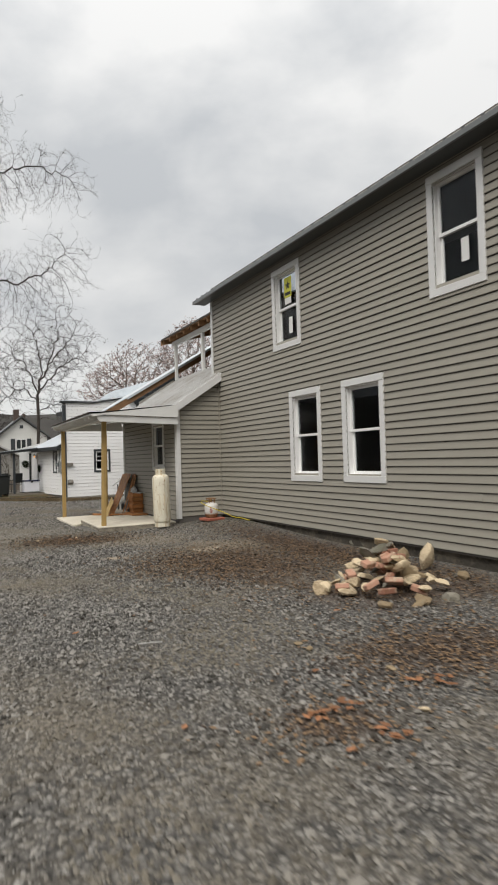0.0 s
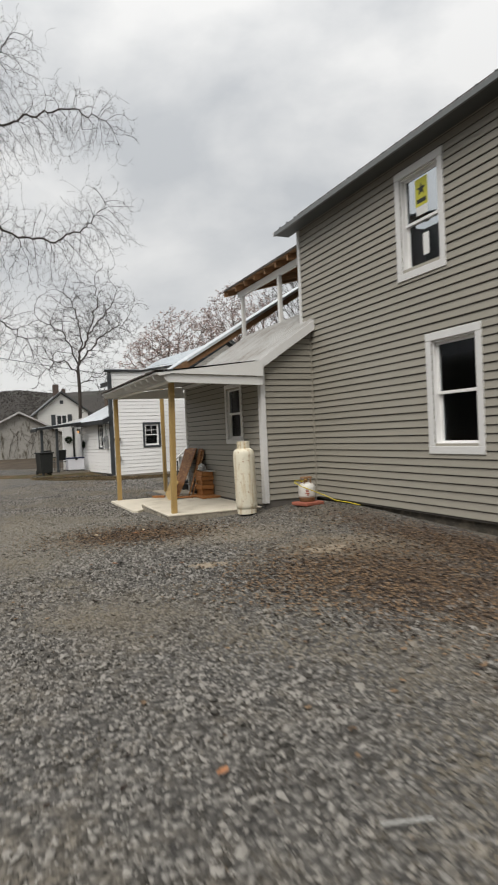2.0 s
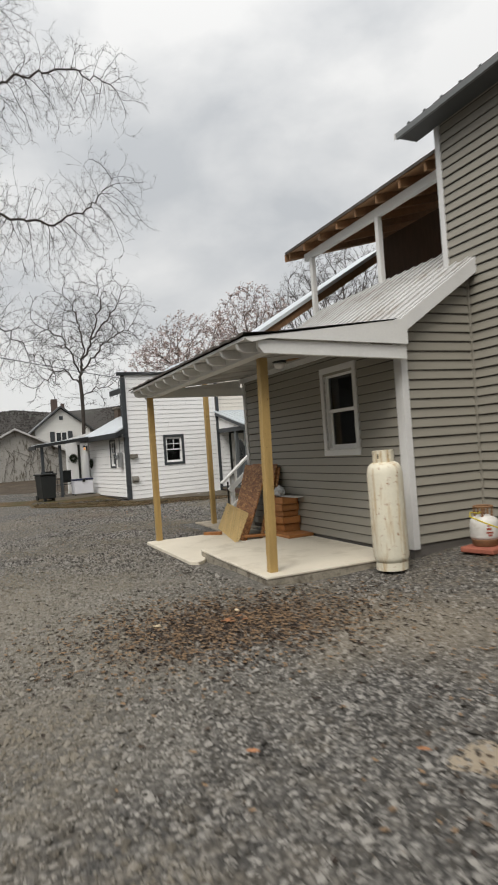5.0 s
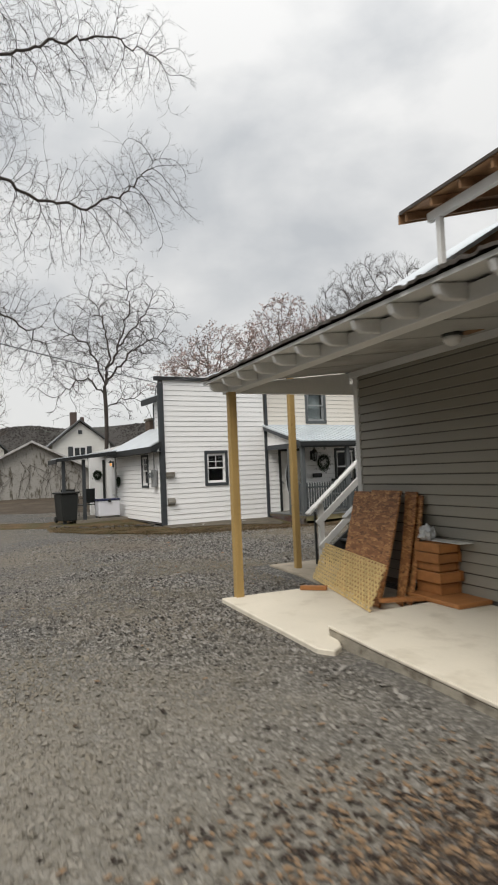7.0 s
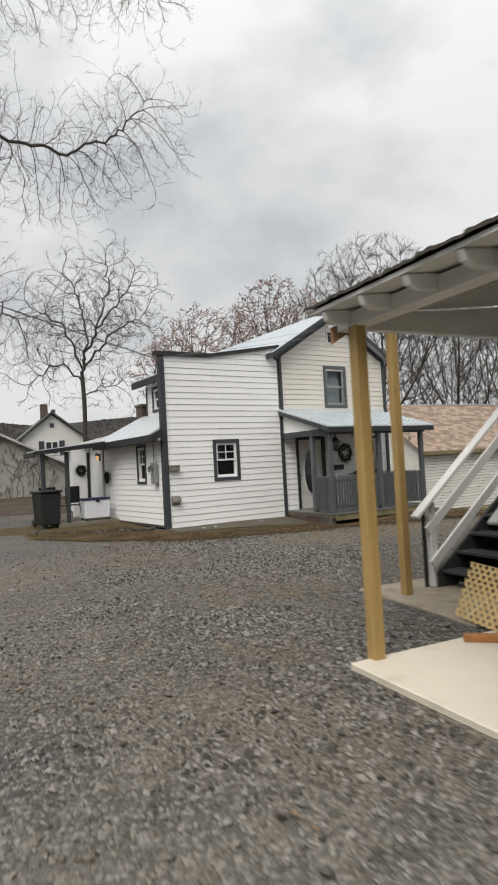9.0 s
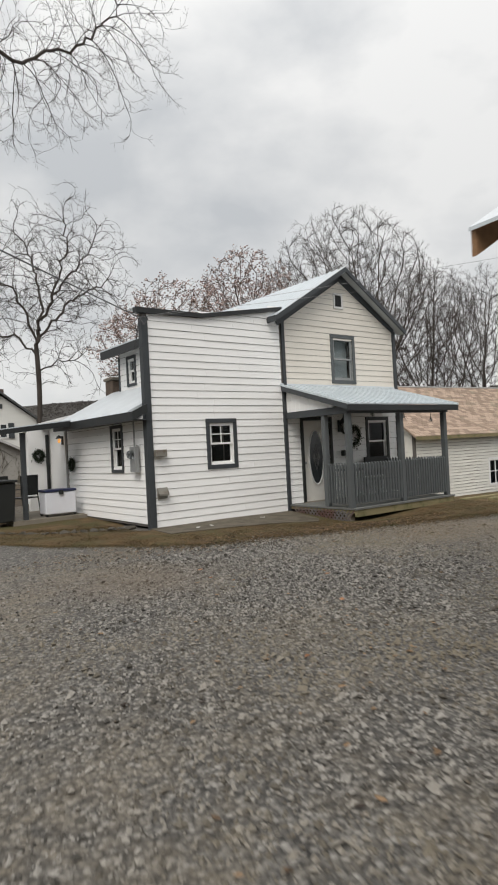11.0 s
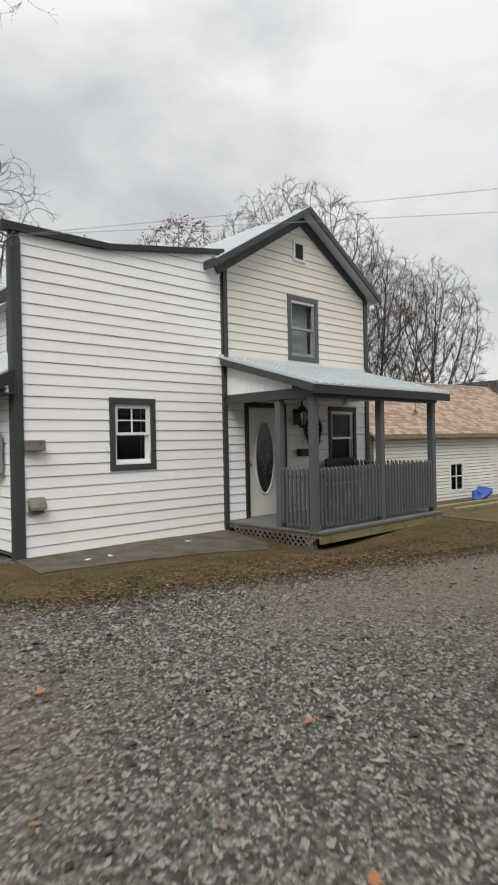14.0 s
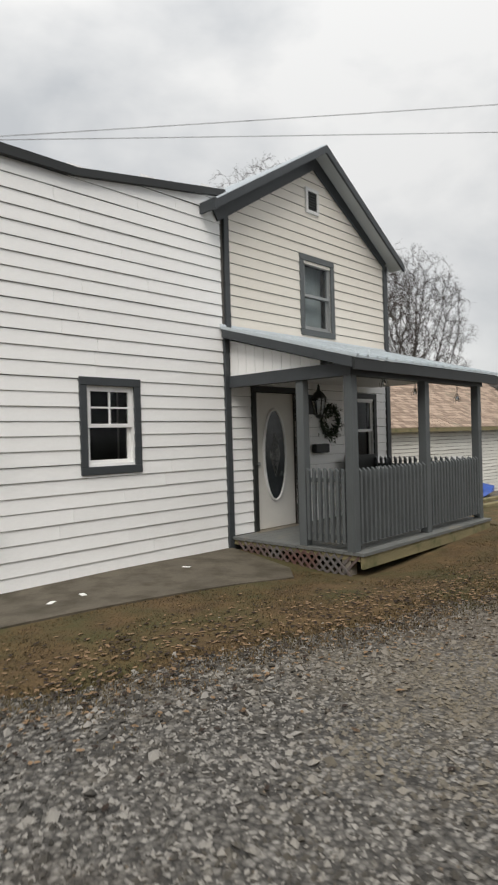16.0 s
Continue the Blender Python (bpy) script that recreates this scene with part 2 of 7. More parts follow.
def lap_siding(parent, key, material, exposure, z0, z1, span, holes, place=Matrix(), joints=None, thick=0.019, shadow_gap=0.0125):
    """Lay courses up a wall; span(z) gives the ends of the course at that height."""
    me = lap_mesh(key, exposure, material, thick, shadow_gap)
    rnd = random.Random(len(key) * 7 + int(z1 * 10))
    z = z0
    while z < z1 - 0.02:
        mid = z + exposure / 2
        a, b = span(mid)
        cuts = sorted((h[0], h[1]) for h in holes if h[2] < mid < h[3])
        ends, start = [], a
        for c, d in cuts:
            if c > start:
                ends.append((start, min(c, b)))
            start = max(start, d)
        if start < b:
            ends.append((start, b))
        for c, d in ends:
            runs = [(c, d)]
            if joints and d - c > joints:
                j = c + (d - c) * rnd.uniform(0.25, 0.75)
                runs = [(c, j - 0.001), (j + 0.001, d)]
            for e, f in runs:
                if f - e > 0.02:
                    ob = new("board", me)
                    ob.parent = parent
                    ob.matrix_basis = place @ Matrix.Translation((e, rnd.uniform(-0.0025, 0.001), z + rnd.uniform(-0.002, 0.002))) @ Matrix.Diagonal((f - e, 1, 1, 1))
        z += exposure


def sash_window(parent, name, u0, u1, z0, z1, place, trim=0.11, head=0.11, frame_mat=None, trim_mat=None, grid=False, deep=0.08, shade=None, label=""):
    """A double-hung window in a wall in the local xz plane, facing -y; the outer trim spans u0..u1, z0..z1."""
    trim_mat, frame_mat = trim_mat or M_TRIM, frame_mat or M_SASH
    a, b, c, d = u0 + trim, u1 - trim, z0 + trim, z1 - head
    bm = boxes((u0, u0 + trim, -0.032, 0.0, z0 + trim, d), (u1 - trim, u1, -0.032, 0.0, z0 + trim, d), (u0, u1, -0.034, 0.0, d, z1), (u0, u1, -0.034, 0.0, z0, z0 + trim))
    w = part(name, soft(bm, 0.004), trim_mat, parent, label, m=place)
    # jamb lining
    part("jamb", boxes((a, a + 0.02, 0.0, deep + 0.05, c, d), (b - 0.02, b, 0.0, deep + 0.05, c, d), (a + 0.02, b - 0.02, 0.0, deep + 0.05, d - 0.02, d), (a + 0.02, b - 0.02, 0.0, deep + 0.05, c, c + 0.03)), frame_mat, w)
    a, b, c, d = a + 0.02, b - 0.02, c + 0.03, d - 0.02
    mid = (c + d) / 2
    for lo, hi, y, nm in ((c, mid + 0.02, deep + 0.012, "lower_sash"), (mid - 0.02, d, deep - 0.022, "upper_sash")):
        s = 0.042
        bars = [(a, a + s, y, y + 0.03, lo, hi), (b - s, b, y, y + 0.03, lo, hi), (a + s, b - s, y, y + 0.03, lo, lo + s), (a + s, b - s, y, y + 0.03, hi - s, hi)]
        if grid and nm == "upper_sash":
            um, zm = (a + b) / 2, (lo + hi) / 2
            bars += [(um - 0.01, um + 0.01, y + 0.004, y + 0.026, lo + s, hi - s), (a + s, b - s, y + 0.006, y + 0.024, zm - 0.01, zm + 0.01)]
        part(nm, boxes(*bars), frame_mat, w)
        p = part("pane", boxes((a + s, b - s, y + 0.012, y + 0.018, lo + s, hi - s)), M_GLASS, w)
        p.visible_shadow = False
    if shade:
        part("blind", boxes((a + 0.01, b - 0.01, deep + 0.1, deep + 0.115, c + (d - c) * shade[0], d)), shade[1], w)
    return w


def inner(hole, trim=0.11, head=0.11):
    return (hole[0] + trim, hole[1] - trim, hole[2] + trim, hole[3] - head)


# ---- grey house: the long wall faces -x ----
# local frame: u along -y is awkward, so the wall frame maps u to world y from the far corner backwards
WALLX = 6.0
FAR = 14.32
grey = thing("grey_house", "two-storey house clad in grey vinyl siding with white window trim", "house")
west = Matrix.Translation((WALLX, FAR, 0)) @ Matrix.Rotation(radians(-90), 4, "Z")


def U(y):
    return FAR - y


W_LOW1 = (U(10.68), U(9.62), 1.10, 2.80)
W_LOW2 = (U(8.98), U(7.9), 1.11, 2.80)
W_UP1 = (U(11.24), U(10.2), 3.66, 5.27)
W_UP2 = (U(6.86), U(5.88), 3.66, 5.33)
holes = [inner(h) for h in (W_LOW1, W_LOW2, W_UP1, W_UP2)]
bm = bmesh.new()
wall_core(bm, 0.0, 19.0, 0.22, 5.75, holes, 0.0, 0.16)
gw = part("wall", bm, M_CORE, grey, "grey vinyl lap siding", m=west)
VEX = 0.112
lap_siding(gw, "vinyl", M_VINYL, VEX, 0.24, 5.7, lambda z: (0.09, 19.0), holes, joints=9)
for nm, h in (("window", W_LOW1), ("window", W_LOW2), ("window", W_UP1), ("window", W_UP2)):
    sash_window(grey, nm, *h, west)
part("corner_board", soft(boxes((0.0, 0.09, -0.03, 0.0, 0.26, 5.7)), 0.004), M_TRIM, grey, "white corner board", m=west)
# end wall, back and inside
part("end_wall", boxes((WALLX + 0.03, 14.0, 14.16, FAR - 0.01, 0.2, 5.7)), M_VINYL, grey)
part("back_wall", boxes((13.8, 14.0, -4.7, 14.15, 0.2, 5.7)), M_VINYL, grey)
part("near_end_wall", boxes((WALLX + 0.17, 13.8, -4.7, -4.5, 0.2, 5.7)), M_VINYL, grey)
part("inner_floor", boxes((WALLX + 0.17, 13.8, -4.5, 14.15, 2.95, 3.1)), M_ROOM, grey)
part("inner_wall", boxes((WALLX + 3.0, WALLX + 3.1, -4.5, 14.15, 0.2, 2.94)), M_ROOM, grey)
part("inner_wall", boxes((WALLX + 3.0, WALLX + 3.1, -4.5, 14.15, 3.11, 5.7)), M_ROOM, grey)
# main roof: eave along the wall
rise = math.tan(radians(32))
part("roof", prism([(5.68, 5.50), (10.0, 5.50 + 4.32 * rise), (14.32, 5.50), (14.32, 5.445), (10.0, 5.445 + 4.32 * rise), (5.68, 5.445)], 19.58, "y", -4.9), M_GALV, grey, "metal sheet roof")
part("fascia", boxes((5.66, 5.698, -4.9, 14.68, 5.41, 5.485)), M_FASCIA, grey, "grey fascia board")
part("soffit", boxes((5.70, 5.985, -4.9, 14.66, 5.412, 5.422)), M_ROOFEDGE, grey)
part("rake_trim", prism([(5.66, 5.495), (10.0, 5.495 + 4.34 * rise), (10.0, 5.41 + 4.34 * rise), (5.66, 5.41)], 0.03, "y", 14.683), M_TRIM, grey)
part("foundation", boxes((6.06, 6.3, -4.7, 14.1, -0.3, 0.225)), M_DARKBASE, grey, "dark old foundation under the siding")

# stickers and papers on the upper panes
M_STICK = mat("yellow_sticker", (0.62, 0.6, 0.06), 0.5, spread=0.08)
M_PAPER = mat("white_paper", (0.75, 0.75, 0.73), 0.7, spread=0.05)
M_INK = mat("dark_ink", (0.03, 0.035, 0.03), 0.6)


def flat(name, pts, material, m, label, category):
    return solid(name, prism(pts, 0.002, "y"), material, label, category, m)


su, sz = U(10.72), 4.83
flat("window_sticker", [(su - 0.13, sz - 0.17), (su + 0.13, sz - 0.17), (su + 0.13, sz + 0.22), (su - 0.13, sz + 0.22)], M_STICK, west @ Matrix.Translation((0, 0.042, 0)), "yellow maker's sticker stuck on an upper pane", "sticker")
flat("sticker_label", [(su - 0.12, sz - 0.3), (su + 0.12, sz - 0.3), (su + 0.12, sz - 0.175), (su - 0.12, sz - 0.175)], M_PAPER, west @ Matrix.Translation((0, 0.042, 0)), "white paper strip under a yellow sticker", "label")
star = [(su + (0.095 if k % 2 == 0 else 0.04) * math.sin(k * math.pi / 5), sz + 0.06 + (0.095 if k % 2 == 0 else 0.04) * math.cos(k * math.pi / 5)) for k in range(10)]
flat("printed_star", star, M_INK, west @ Matrix.Translation((0, 0.039, 0)), "dark five-pointed star printed on a sticker", "print")
flat("printed_bar", [(su - 0.1, sz - 0.13), (su + 0.1, sz - 0.13), (su + 0.1, sz - 0.07), (su - 0.1, sz - 0.07)], M_INK, west @ Matrix.Translation((0, 0.039, 0)), "dark printed line on a yellow sticker", "print")
for pu, pz in ((su + 0.02, 4.12), (U(6.3), 4.2)):
    flat("window_label", [(pu - 0.06, pz - 0.16), (pu + 0.07, pz - 0.16), (pu + 0.07, pz + 0.15), (pu - 0.06, pz + 0.15)], M_PAPER, west @ Matrix.Translation((0, 0.075, 0)), "white paper label stuck on a lower pane", "label", )

# ribs of the main roof, seen along the eave
bm = bmesh.new()
for i in range(64):
    y = -4.8 + i * 0.305
    quad_box(bm, 5.665, 5.76, y, y + 0.035, 5.488, 5.516)
part("roof_rib", bm, M_ROOFEDGE, grey, "ribs of the metal roof at the eave")["kind"] = "stuff"

# ---- wing with porch ----
wing = thing("porch_wing", "one-storey grey wing with shed roof and open porch", "house wing")
WX, WY0, WY1 = 4.9, 13.95, 18.45
SL = 0.656
front = Matrix.Translation((WX, WY0, 0))
part("front_wall", prism([(WX + 0.02, 0.12), (5.98, 0.12), (5.98, 3.48), (WX + 0.02, 2.78)], 0.12, "y", WY0), M_CORE, wing)
fw = part("wall", boxes((0.03, 1.05, -0.002, -0.001, 0.2, 2.6)), M_CORE, wing, "grey vinyl lap siding", m=front)
lap_siding(fw, "vinyl", M_VINYL, VEX, 0.24, 3.5, lambda z: (max(0.062, (z - 2.80) / SL + 0.04), 1.08), [])
part("corner_board", soft(boxes((WX - 0.033, WX + 0.06, WY0 - 0.037, WY0 - 0.003, 0.2, 2.86)), 0.004), M_TRIM, wing, "white corner board")
part("corner_board", soft(boxes((WX - 0.033, WX - 0.003, WY0 - 0.002, WY0 + 0.1, 0.2, 2.72)), 0.004), M_TRIM, wing)
part("inside_corner", boxes((5.955, 5.985, WY0 - 0.03, WY0 - 0.004, 0.24, 3.45)), M_VINYL, wing)
side = Matrix.Translation((WX, WY1, 0)) @ Matrix.Rotation(radians(-90), 4, "Z")
W_PORCH = (WY1 - 15.73, WY1 - 14.85, 1.31, 2.53)
ph = [inner(W_PORCH, 0.08, 0.08)]
bm = bmesh.new()
wall_core(bm, 0.0, WY1 - WY0, 0.1, 2.79, ph, 0.0, 0.12)
sw = part("wall", bm, M_CORE, wing, "grey vinyl lap siding in porch shade", m=side)
lap_siding(sw, "vinyl", M_VINYL, VEX, 0.16, 2.74, lambda z: (0.09, WY1 - WY0 - 0.1), ph)
sash_window(wing, "window", *W_PORCH, side, trim=0.08, head=0.08, deep=0.04, label="white-trimmed window under the porch")
part("corner_board", boxes((0.0, 0.09, -0.03, 0.0, 0.1, 2.70)), M_TRIM, wing, m=side)
part("end_wall", boxes((WX + 0.01, 9.0, WY1 - 0.14, WY1 - 0.005, 0.1, 2.8)), M_VINYL, wing)
part("end_gable", prism([(WX + 0.1, 2.8), (9.0, 2.8), (9.0, 4.0), (6.7, 4.0)], 0.12, "y", WY1 - 0.13), M_VINYL, wing)
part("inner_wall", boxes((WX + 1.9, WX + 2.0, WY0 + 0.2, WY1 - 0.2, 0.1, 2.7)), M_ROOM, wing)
part("deck_floor", boxes((6.7, 9.0, 14.33, WY1 - 0.13, 3.9, 4.02)), M_WHITEPAINT, wing)


def roof_z(x):
    return 2.83 + SL * (x - 4.78)


part("roof", prism([(4.74, roof_z(4.74) - 0.05), (6.72, roof_z(6.72) - 0.05), (6.72, roof_z(6.72)), (4.74, roof_z(4.74))], 4.72, "y", 13.82), M_GALVOLD, wing, "pale dull metal shed roof")
bm = bmesh.new()
for i in range(23):
    y = 13.9 + i * 0.205
    beam(bm, (4.72, y, roof_z(4.72) + 0.012), (6.7, y, roof_z(6.7) + 0.012), 0.035, 0.02)
part("roof_rib", bm, M_GALVOLD, wing, "raised ribs of the metal roof")["kind"] = "stuff"
part("rake_board", prism([(4.70, roof_z(4.70) - 0.2), (6.04, roof_z(6.04) - 0.2), (6.04, roof_z(6.04) - 0.02), (4.70, roof_z(4.70) - 0.02)], 0.03, "y", 13.789), M_TRIM, wing, "white rake board")
# low porch roof with a ragged covering and exposed rafter tails
PX0, PZ0, PZ1 = 2.86, 2.60, 2.80
PSL = (PZ1 - PZ0) / (4.76 - PX0)
part("porch_roof", prism([(PX0, PZ0 - 0.03), (4.76, PZ1 - 0.03), (4.76, PZ1), (PX0, PZ0)], 4.85, "y", 13.78), M_WHITEPAINT, wing, "painted boards of the porch roof")
M_FELT = stained(mat("roll_roofing", (0.075, 0.065, 0.055), 0.9, spread=0.35, scale=6, fine=80, bump=0.6), (0.2, 0.2, 0.19), 3, 0.55, 0.75)
rnd = random.Random(5)
bm = bmesh.new()
n = 150
rows_v = []
for i in range(n + 1):
    y = 13.74 + 4.93 * i / n
    e = PX0 - 0.03 + rnd.uniform(-0.016, 0.016)
    lift = rnd.uniform(0.0, 0.022)
    rows_v.append([bm.verts.new(c) for c in ((e, y, PZ0 + 0.004 + lift * 0.4), (e, y, PZ0 + 0.02 + lift), (PX0 + 0.3, y, PZ0 + 0.3 * PSL + 0.02), (4.74, y, PZ1 + 0.018))])
for a, b in zip(rows_v, rows_v[1:]):
    for k in range(3):
        bm.faces.new((a[k], b[k], b[k + 1], a[k + 1]))
part("roofing_felt", bm, M_FELT, wing, "dark ragged roll roofing")
for i in range(11):
    y = 13.98 + i * 0.445
    pts = [(PX0 + 0.01, PZ0 - 0.045), (PX0 + 0.03, PZ0 - 0.10), (PX0 + 0.09, PZ0 - 0.125), (3.2, PZ0 - 0.115), (3.2, PZ0 + 0.0), (PX0 + 0.01, PZ0 - 0.034)]
    part("rafter_tail", soft(prism(pts, 0.05, "y", y), 0.006), M_WHITEPAINT, wing, "rounded white rafter tail")
# porch shade is put into this ceiling colour: off-white boards darkened to grey
M_DIMMED = stained(mat("shaded_ceiling_boards", (0.4, 0.4, 0.38), 0.7, spread=0.14, scale=2, fine=40, bump=0.1), (0.26, 0.25, 0.22), 1.6, 0.5, 0.7)
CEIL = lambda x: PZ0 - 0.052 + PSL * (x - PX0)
part("fascia", prism([(PX0, PZ0 - 0.02), (4.86, PZ1 + 0.02), (4.86, 2.535), (3.14, 2.585), (2.93, 2.545)], 0.028, "y", 13.75), M_WHITEPAINT, wing, "white porch end board")
part("beam", soft(boxes((3.10, 3.24, 13.85, 18.62, 2.46, 2.575)), 0.006), M_WHITEPAINT, wing, "white porch beam")
part("header", prism([(3.08, 2.44), (4.86, 2.375), (4.86, 2.52), (3.02, 2.575), (3.02, 2.50)], 0.06, "y", 13.785), M_WHITEPAINT, wing, "white header over the porch end")
part("header", boxes((3.245, 4.97, 18.50, 18.58, 2.47, 2.61)), M_WHITEPAINT, wing)
part("header_infill", prism([(3.245, 2.612), (4.86, 2.612), (4.86, CEIL(4.86) - 0.01), (3.6, CEIL(3.6) - 0.01)], 0.03, "y", 18.51), M_WHITEPAINT, wing)
part("ceiling", prism([(3.245, CEIL(3.245)), (4.875, CEIL(4.875)), (4.875, CEIL(4.875) + 0.014), (3.245, CEIL(3.245) + 0.014)], 4.62, "y", 13.86), M_DIMMED, wing, "off-white board porch ceiling, colour darkened for porch shade")
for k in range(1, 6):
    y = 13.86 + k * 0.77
    part("ceiling_batten", prism([(3.25, CEIL(3.25) - 0.008), (4.83, CEIL(4.83) - 0.008), (4.83, CEIL(4.83) - 0.001), (3.25, CEIL(3.25) - 0.001)], 0.03, "y", y), M_DIMMED, wing)
part("ceiling_trim", boxes((4.84, 4.872, 14.1, 18.49, 2.675, 2.752)), M_TRIM, wing)
part("ceiling_gap", prism([(4.52, CEIL(4.52) - 0.006), (4.72, CEIL(4.72) - 0.006), (4.72, CEIL(4.72) - 0.001), (4.52, CEIL(4.52) - 0.001)], 0.3, "y", 15.95), M_RAFTER, wing, "brown hole in the porch ceiling")
for px, py, pz0, pz1 in ((3.25, 14.27, 0.13, 2.465), (3.13, 18.41, 0.03, 2.465)):
    bm = soft(boxes((px - 0.047, px + 0.047, py - 0.047, py + 0.047, pz0, pz1)), 0.005)
    for v in bm.verts:
        v.co.x += 0.02 * (v.co.z - 1.0) if py < 15 else 0.0
    part("post", bm, M_PINE, wing, "treated pine post, a little out of plumb" if py < 15 else "treated pine post")
# slabs
M_LANDING = stained(mat("worn_tan_concrete", (0.3, 0.26, 0.2), 0.85, spread=0.2, scale=2, fine=60, bump=0.2), (0.19, 0.16, 0.12), 3, 0.5, 0.7)
bm = prism([(3.2, 16.3), (4.86, 16.4), (4.86, 18.44), (2.92, 18.44), (2.89, 16.12), (2.98, 15.99), (3.1, 16.08)], 0.2, "z", -0.155)
solid("porch_slab", soft(bm, 0.01), M_CONC, "pale fresh concrete slab under the porch posts", "slab", kind="structure")
bm = prism([(3.06, 14.06), (4.86, 14.06), (4.86, 16.66), (3.9, 16.6), (3.16, 16.4), (3.11, 15.6)], 0.035, "z", 0.105)
step_ = solid("porch_step", soft(bm, 0.01), M_CONC, "raised pale concrete slab by the house wall", "slab", kind="structure")
M_DIRTYEDGE = stained(mat("dirty_concrete_edge", (0.3, 0.27, 0.215), 0.9, spread=0.35, scale=5, fine=50, bump=0.5), (0.12, 0.1, 0.075), 7, 0.5, 0.64)
part("slab_edge", prism([(3.067, 14.067), (4.85, 14.067), (4.85, 16.65), (3.9, 16.592), (3.167, 16.392), (3.117, 15.6)], 0.203, "z", -0.1), M_DIRTYEDGE, step_, "dirty broken edge of the slab")
solid("landing_slab", soft(prism([(4.48, 20.5), (4.46, 19.6), (4.36, 18.66), (6.4, 18.66), (6.4, 20.5)], 0.2, "z", -0.17), 0.012), M_LANDING, "worn concrete landing at the stair foot", "slab", kind="structure")

# ---- balcony and its roof ----
balcony = thing("balcony", "roofed upper balcony with white posts and raw rafters", "balcony")
BX, BZ, BS = 6.43, 5.42, 0.26
part("roof_deck", prism([(BX, BZ), (9.5, BZ + (9.5 - BX) * BS), (9.5, BZ + 0.03 + (9.5 - BX) * BS), (BX, BZ + 0.03)], 4.98, "y", 14.34), M_GALV, balcony, "pale roof sheets over the balcony")
part("roof_sheathing", prism([(BX + 0.02, BZ - 0.025), (9.5, BZ - 0.025 + (9.48 - BX) * BS), (9.5, BZ - 0.003 + (9.48 - BX) * BS), (BX + 0.02, BZ - 0.003)], 4.9, "y", 14.36), M_RAFTER, balcony, "brown roof boards")
for i in range(9):
    y = 14.45 + i * 0.59
    part("rafter", prism([(BX + 0.03, BZ - 0.155), (9.4, BZ - 0.155 + (9.37 - BX) * BS), (9.4, BZ - 0.03 + (9.37 - BX) * BS), (BX + 0.03, BZ - 0.03)], 0.045, "y", y), M_RAFTER, balcony, "raw brown rafter")
part("edge_strip", boxes((BX - 0.012, BX - 0.001, 14.36, 19.3, BZ - 0.02, BZ + 0.028)), M_FELT, balcony, "dark drip edge of the balcony roof")
part("end_board", prism([(BX - 0.01, BZ - 0.165), (9.5, BZ - 0.165 + (9.5 - BX) * BS), (9.5, BZ - 0.01 + (9.5 - BX) * BS), (BX - 0.01, BZ - 0.01)], 0.03, "y", 19.301), M_RAFTER, balcony)
part("beam", soft(boxes((6.66, 6.75, 14.36, 18.95, 5.17, 5.315)), 0.005), M_WHITEPAINT, balcony, "white beam")
for y in (16.55, 18.72):
    part("post", soft(boxes((6.66, 6.75, y - 0.045, y + 0.045, roof_z(6.65), 5.17)), 0.005), M_WHITEPAINT, balcony, "white post")
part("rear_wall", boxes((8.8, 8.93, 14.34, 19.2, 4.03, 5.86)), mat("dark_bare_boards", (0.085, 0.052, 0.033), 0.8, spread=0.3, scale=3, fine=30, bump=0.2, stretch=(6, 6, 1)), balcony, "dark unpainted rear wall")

# ---- outside stair with its roof ----
stair = thing("outside_stair", "dark wooden outside stair with white handrails", "stair", Matrix.Translation((5.2, 18.98, 0.032)))
STEP, GO = 0.185, 0.225
M_TREAD = mat("dark_tread", (0.045, 0.045, 0.045), 0.7, spread=0.3, scale=4, fine=50, bump=0.2, vary=0.2)
for i in range(20):
    part("tread", soft(boxes((0.05 + i * GO, 0.05 + i * GO + 0.27, 0.04, 1.0, (i + 1) * STEP - 0.035, (i + 1) * STEP)), 0.006), M_TREAD, stair, "dark painted tread")
for y in (0.0, 1.005):
    part("stringer", prism([(0.0, 0.0), (0.28, 0.0), (20 * GO + 0.3, 20 * STEP - 0.25), (20 * GO + 0.3, 20 * STEP + 0.1), (0.0, 0.16)], 0.035, "y", y), M_TREAD, stair)
part("riser_board", prism([(0.3, 0.02), (20 * GO + 0.1, 20 * STEP - 0.25), (20 * GO + 0.1, 20 * STEP - 0.23), (0.3, 0.04)], 0.95, "y", 0.04), M_BLACK, stair)
sl = STEP / GO
for y in (-0.03, 1.05):
    bm = bmesh.new()
    beam(bm, (-0.25, y, 0.78), (4.3, y, 0.78 + 4.55 * sl), 0.12, 0.04)
    part("handrail", soft(bm, 0.006), M_WHITEPAINT, stair, "white sloping handrail")
    bm = bmesh.new()
    beam(bm, (-0.08, y, 0.62), (4.3, y, 0.62 + 4.38 * sl), 0.035, 0.1)
    beam(bm, (-0.06, y - 0.03, 0.25), (4.3, y - 0.03, 0.25 + 4.36 * sl), 0.03, 0.1)
    part("side_rail", soft(bm, 0.004), M_WHITEPAINT, stair, "white sloping side rails")
    for x in (0.0, 1.3, 2.6, 3.9):
        part("baluster_post", soft(boxes((x - 0.04, x + 0.04, y - 0.012, y + 0.06, max(0.0, x * sl - 0.02), x * sl + 0.93)), 0.004), M_WHITEPAINT, stair, "white rail post")
part("pole", boxes((-0.1, -0.07, 1.09, 1.12, 0.0, 0.8)), M_BLACK, stair, "dark iron pole under the handrail end")
stair_roof = thing("stair_roof", "sloping roof over the outside stair on pine posts", "roof")


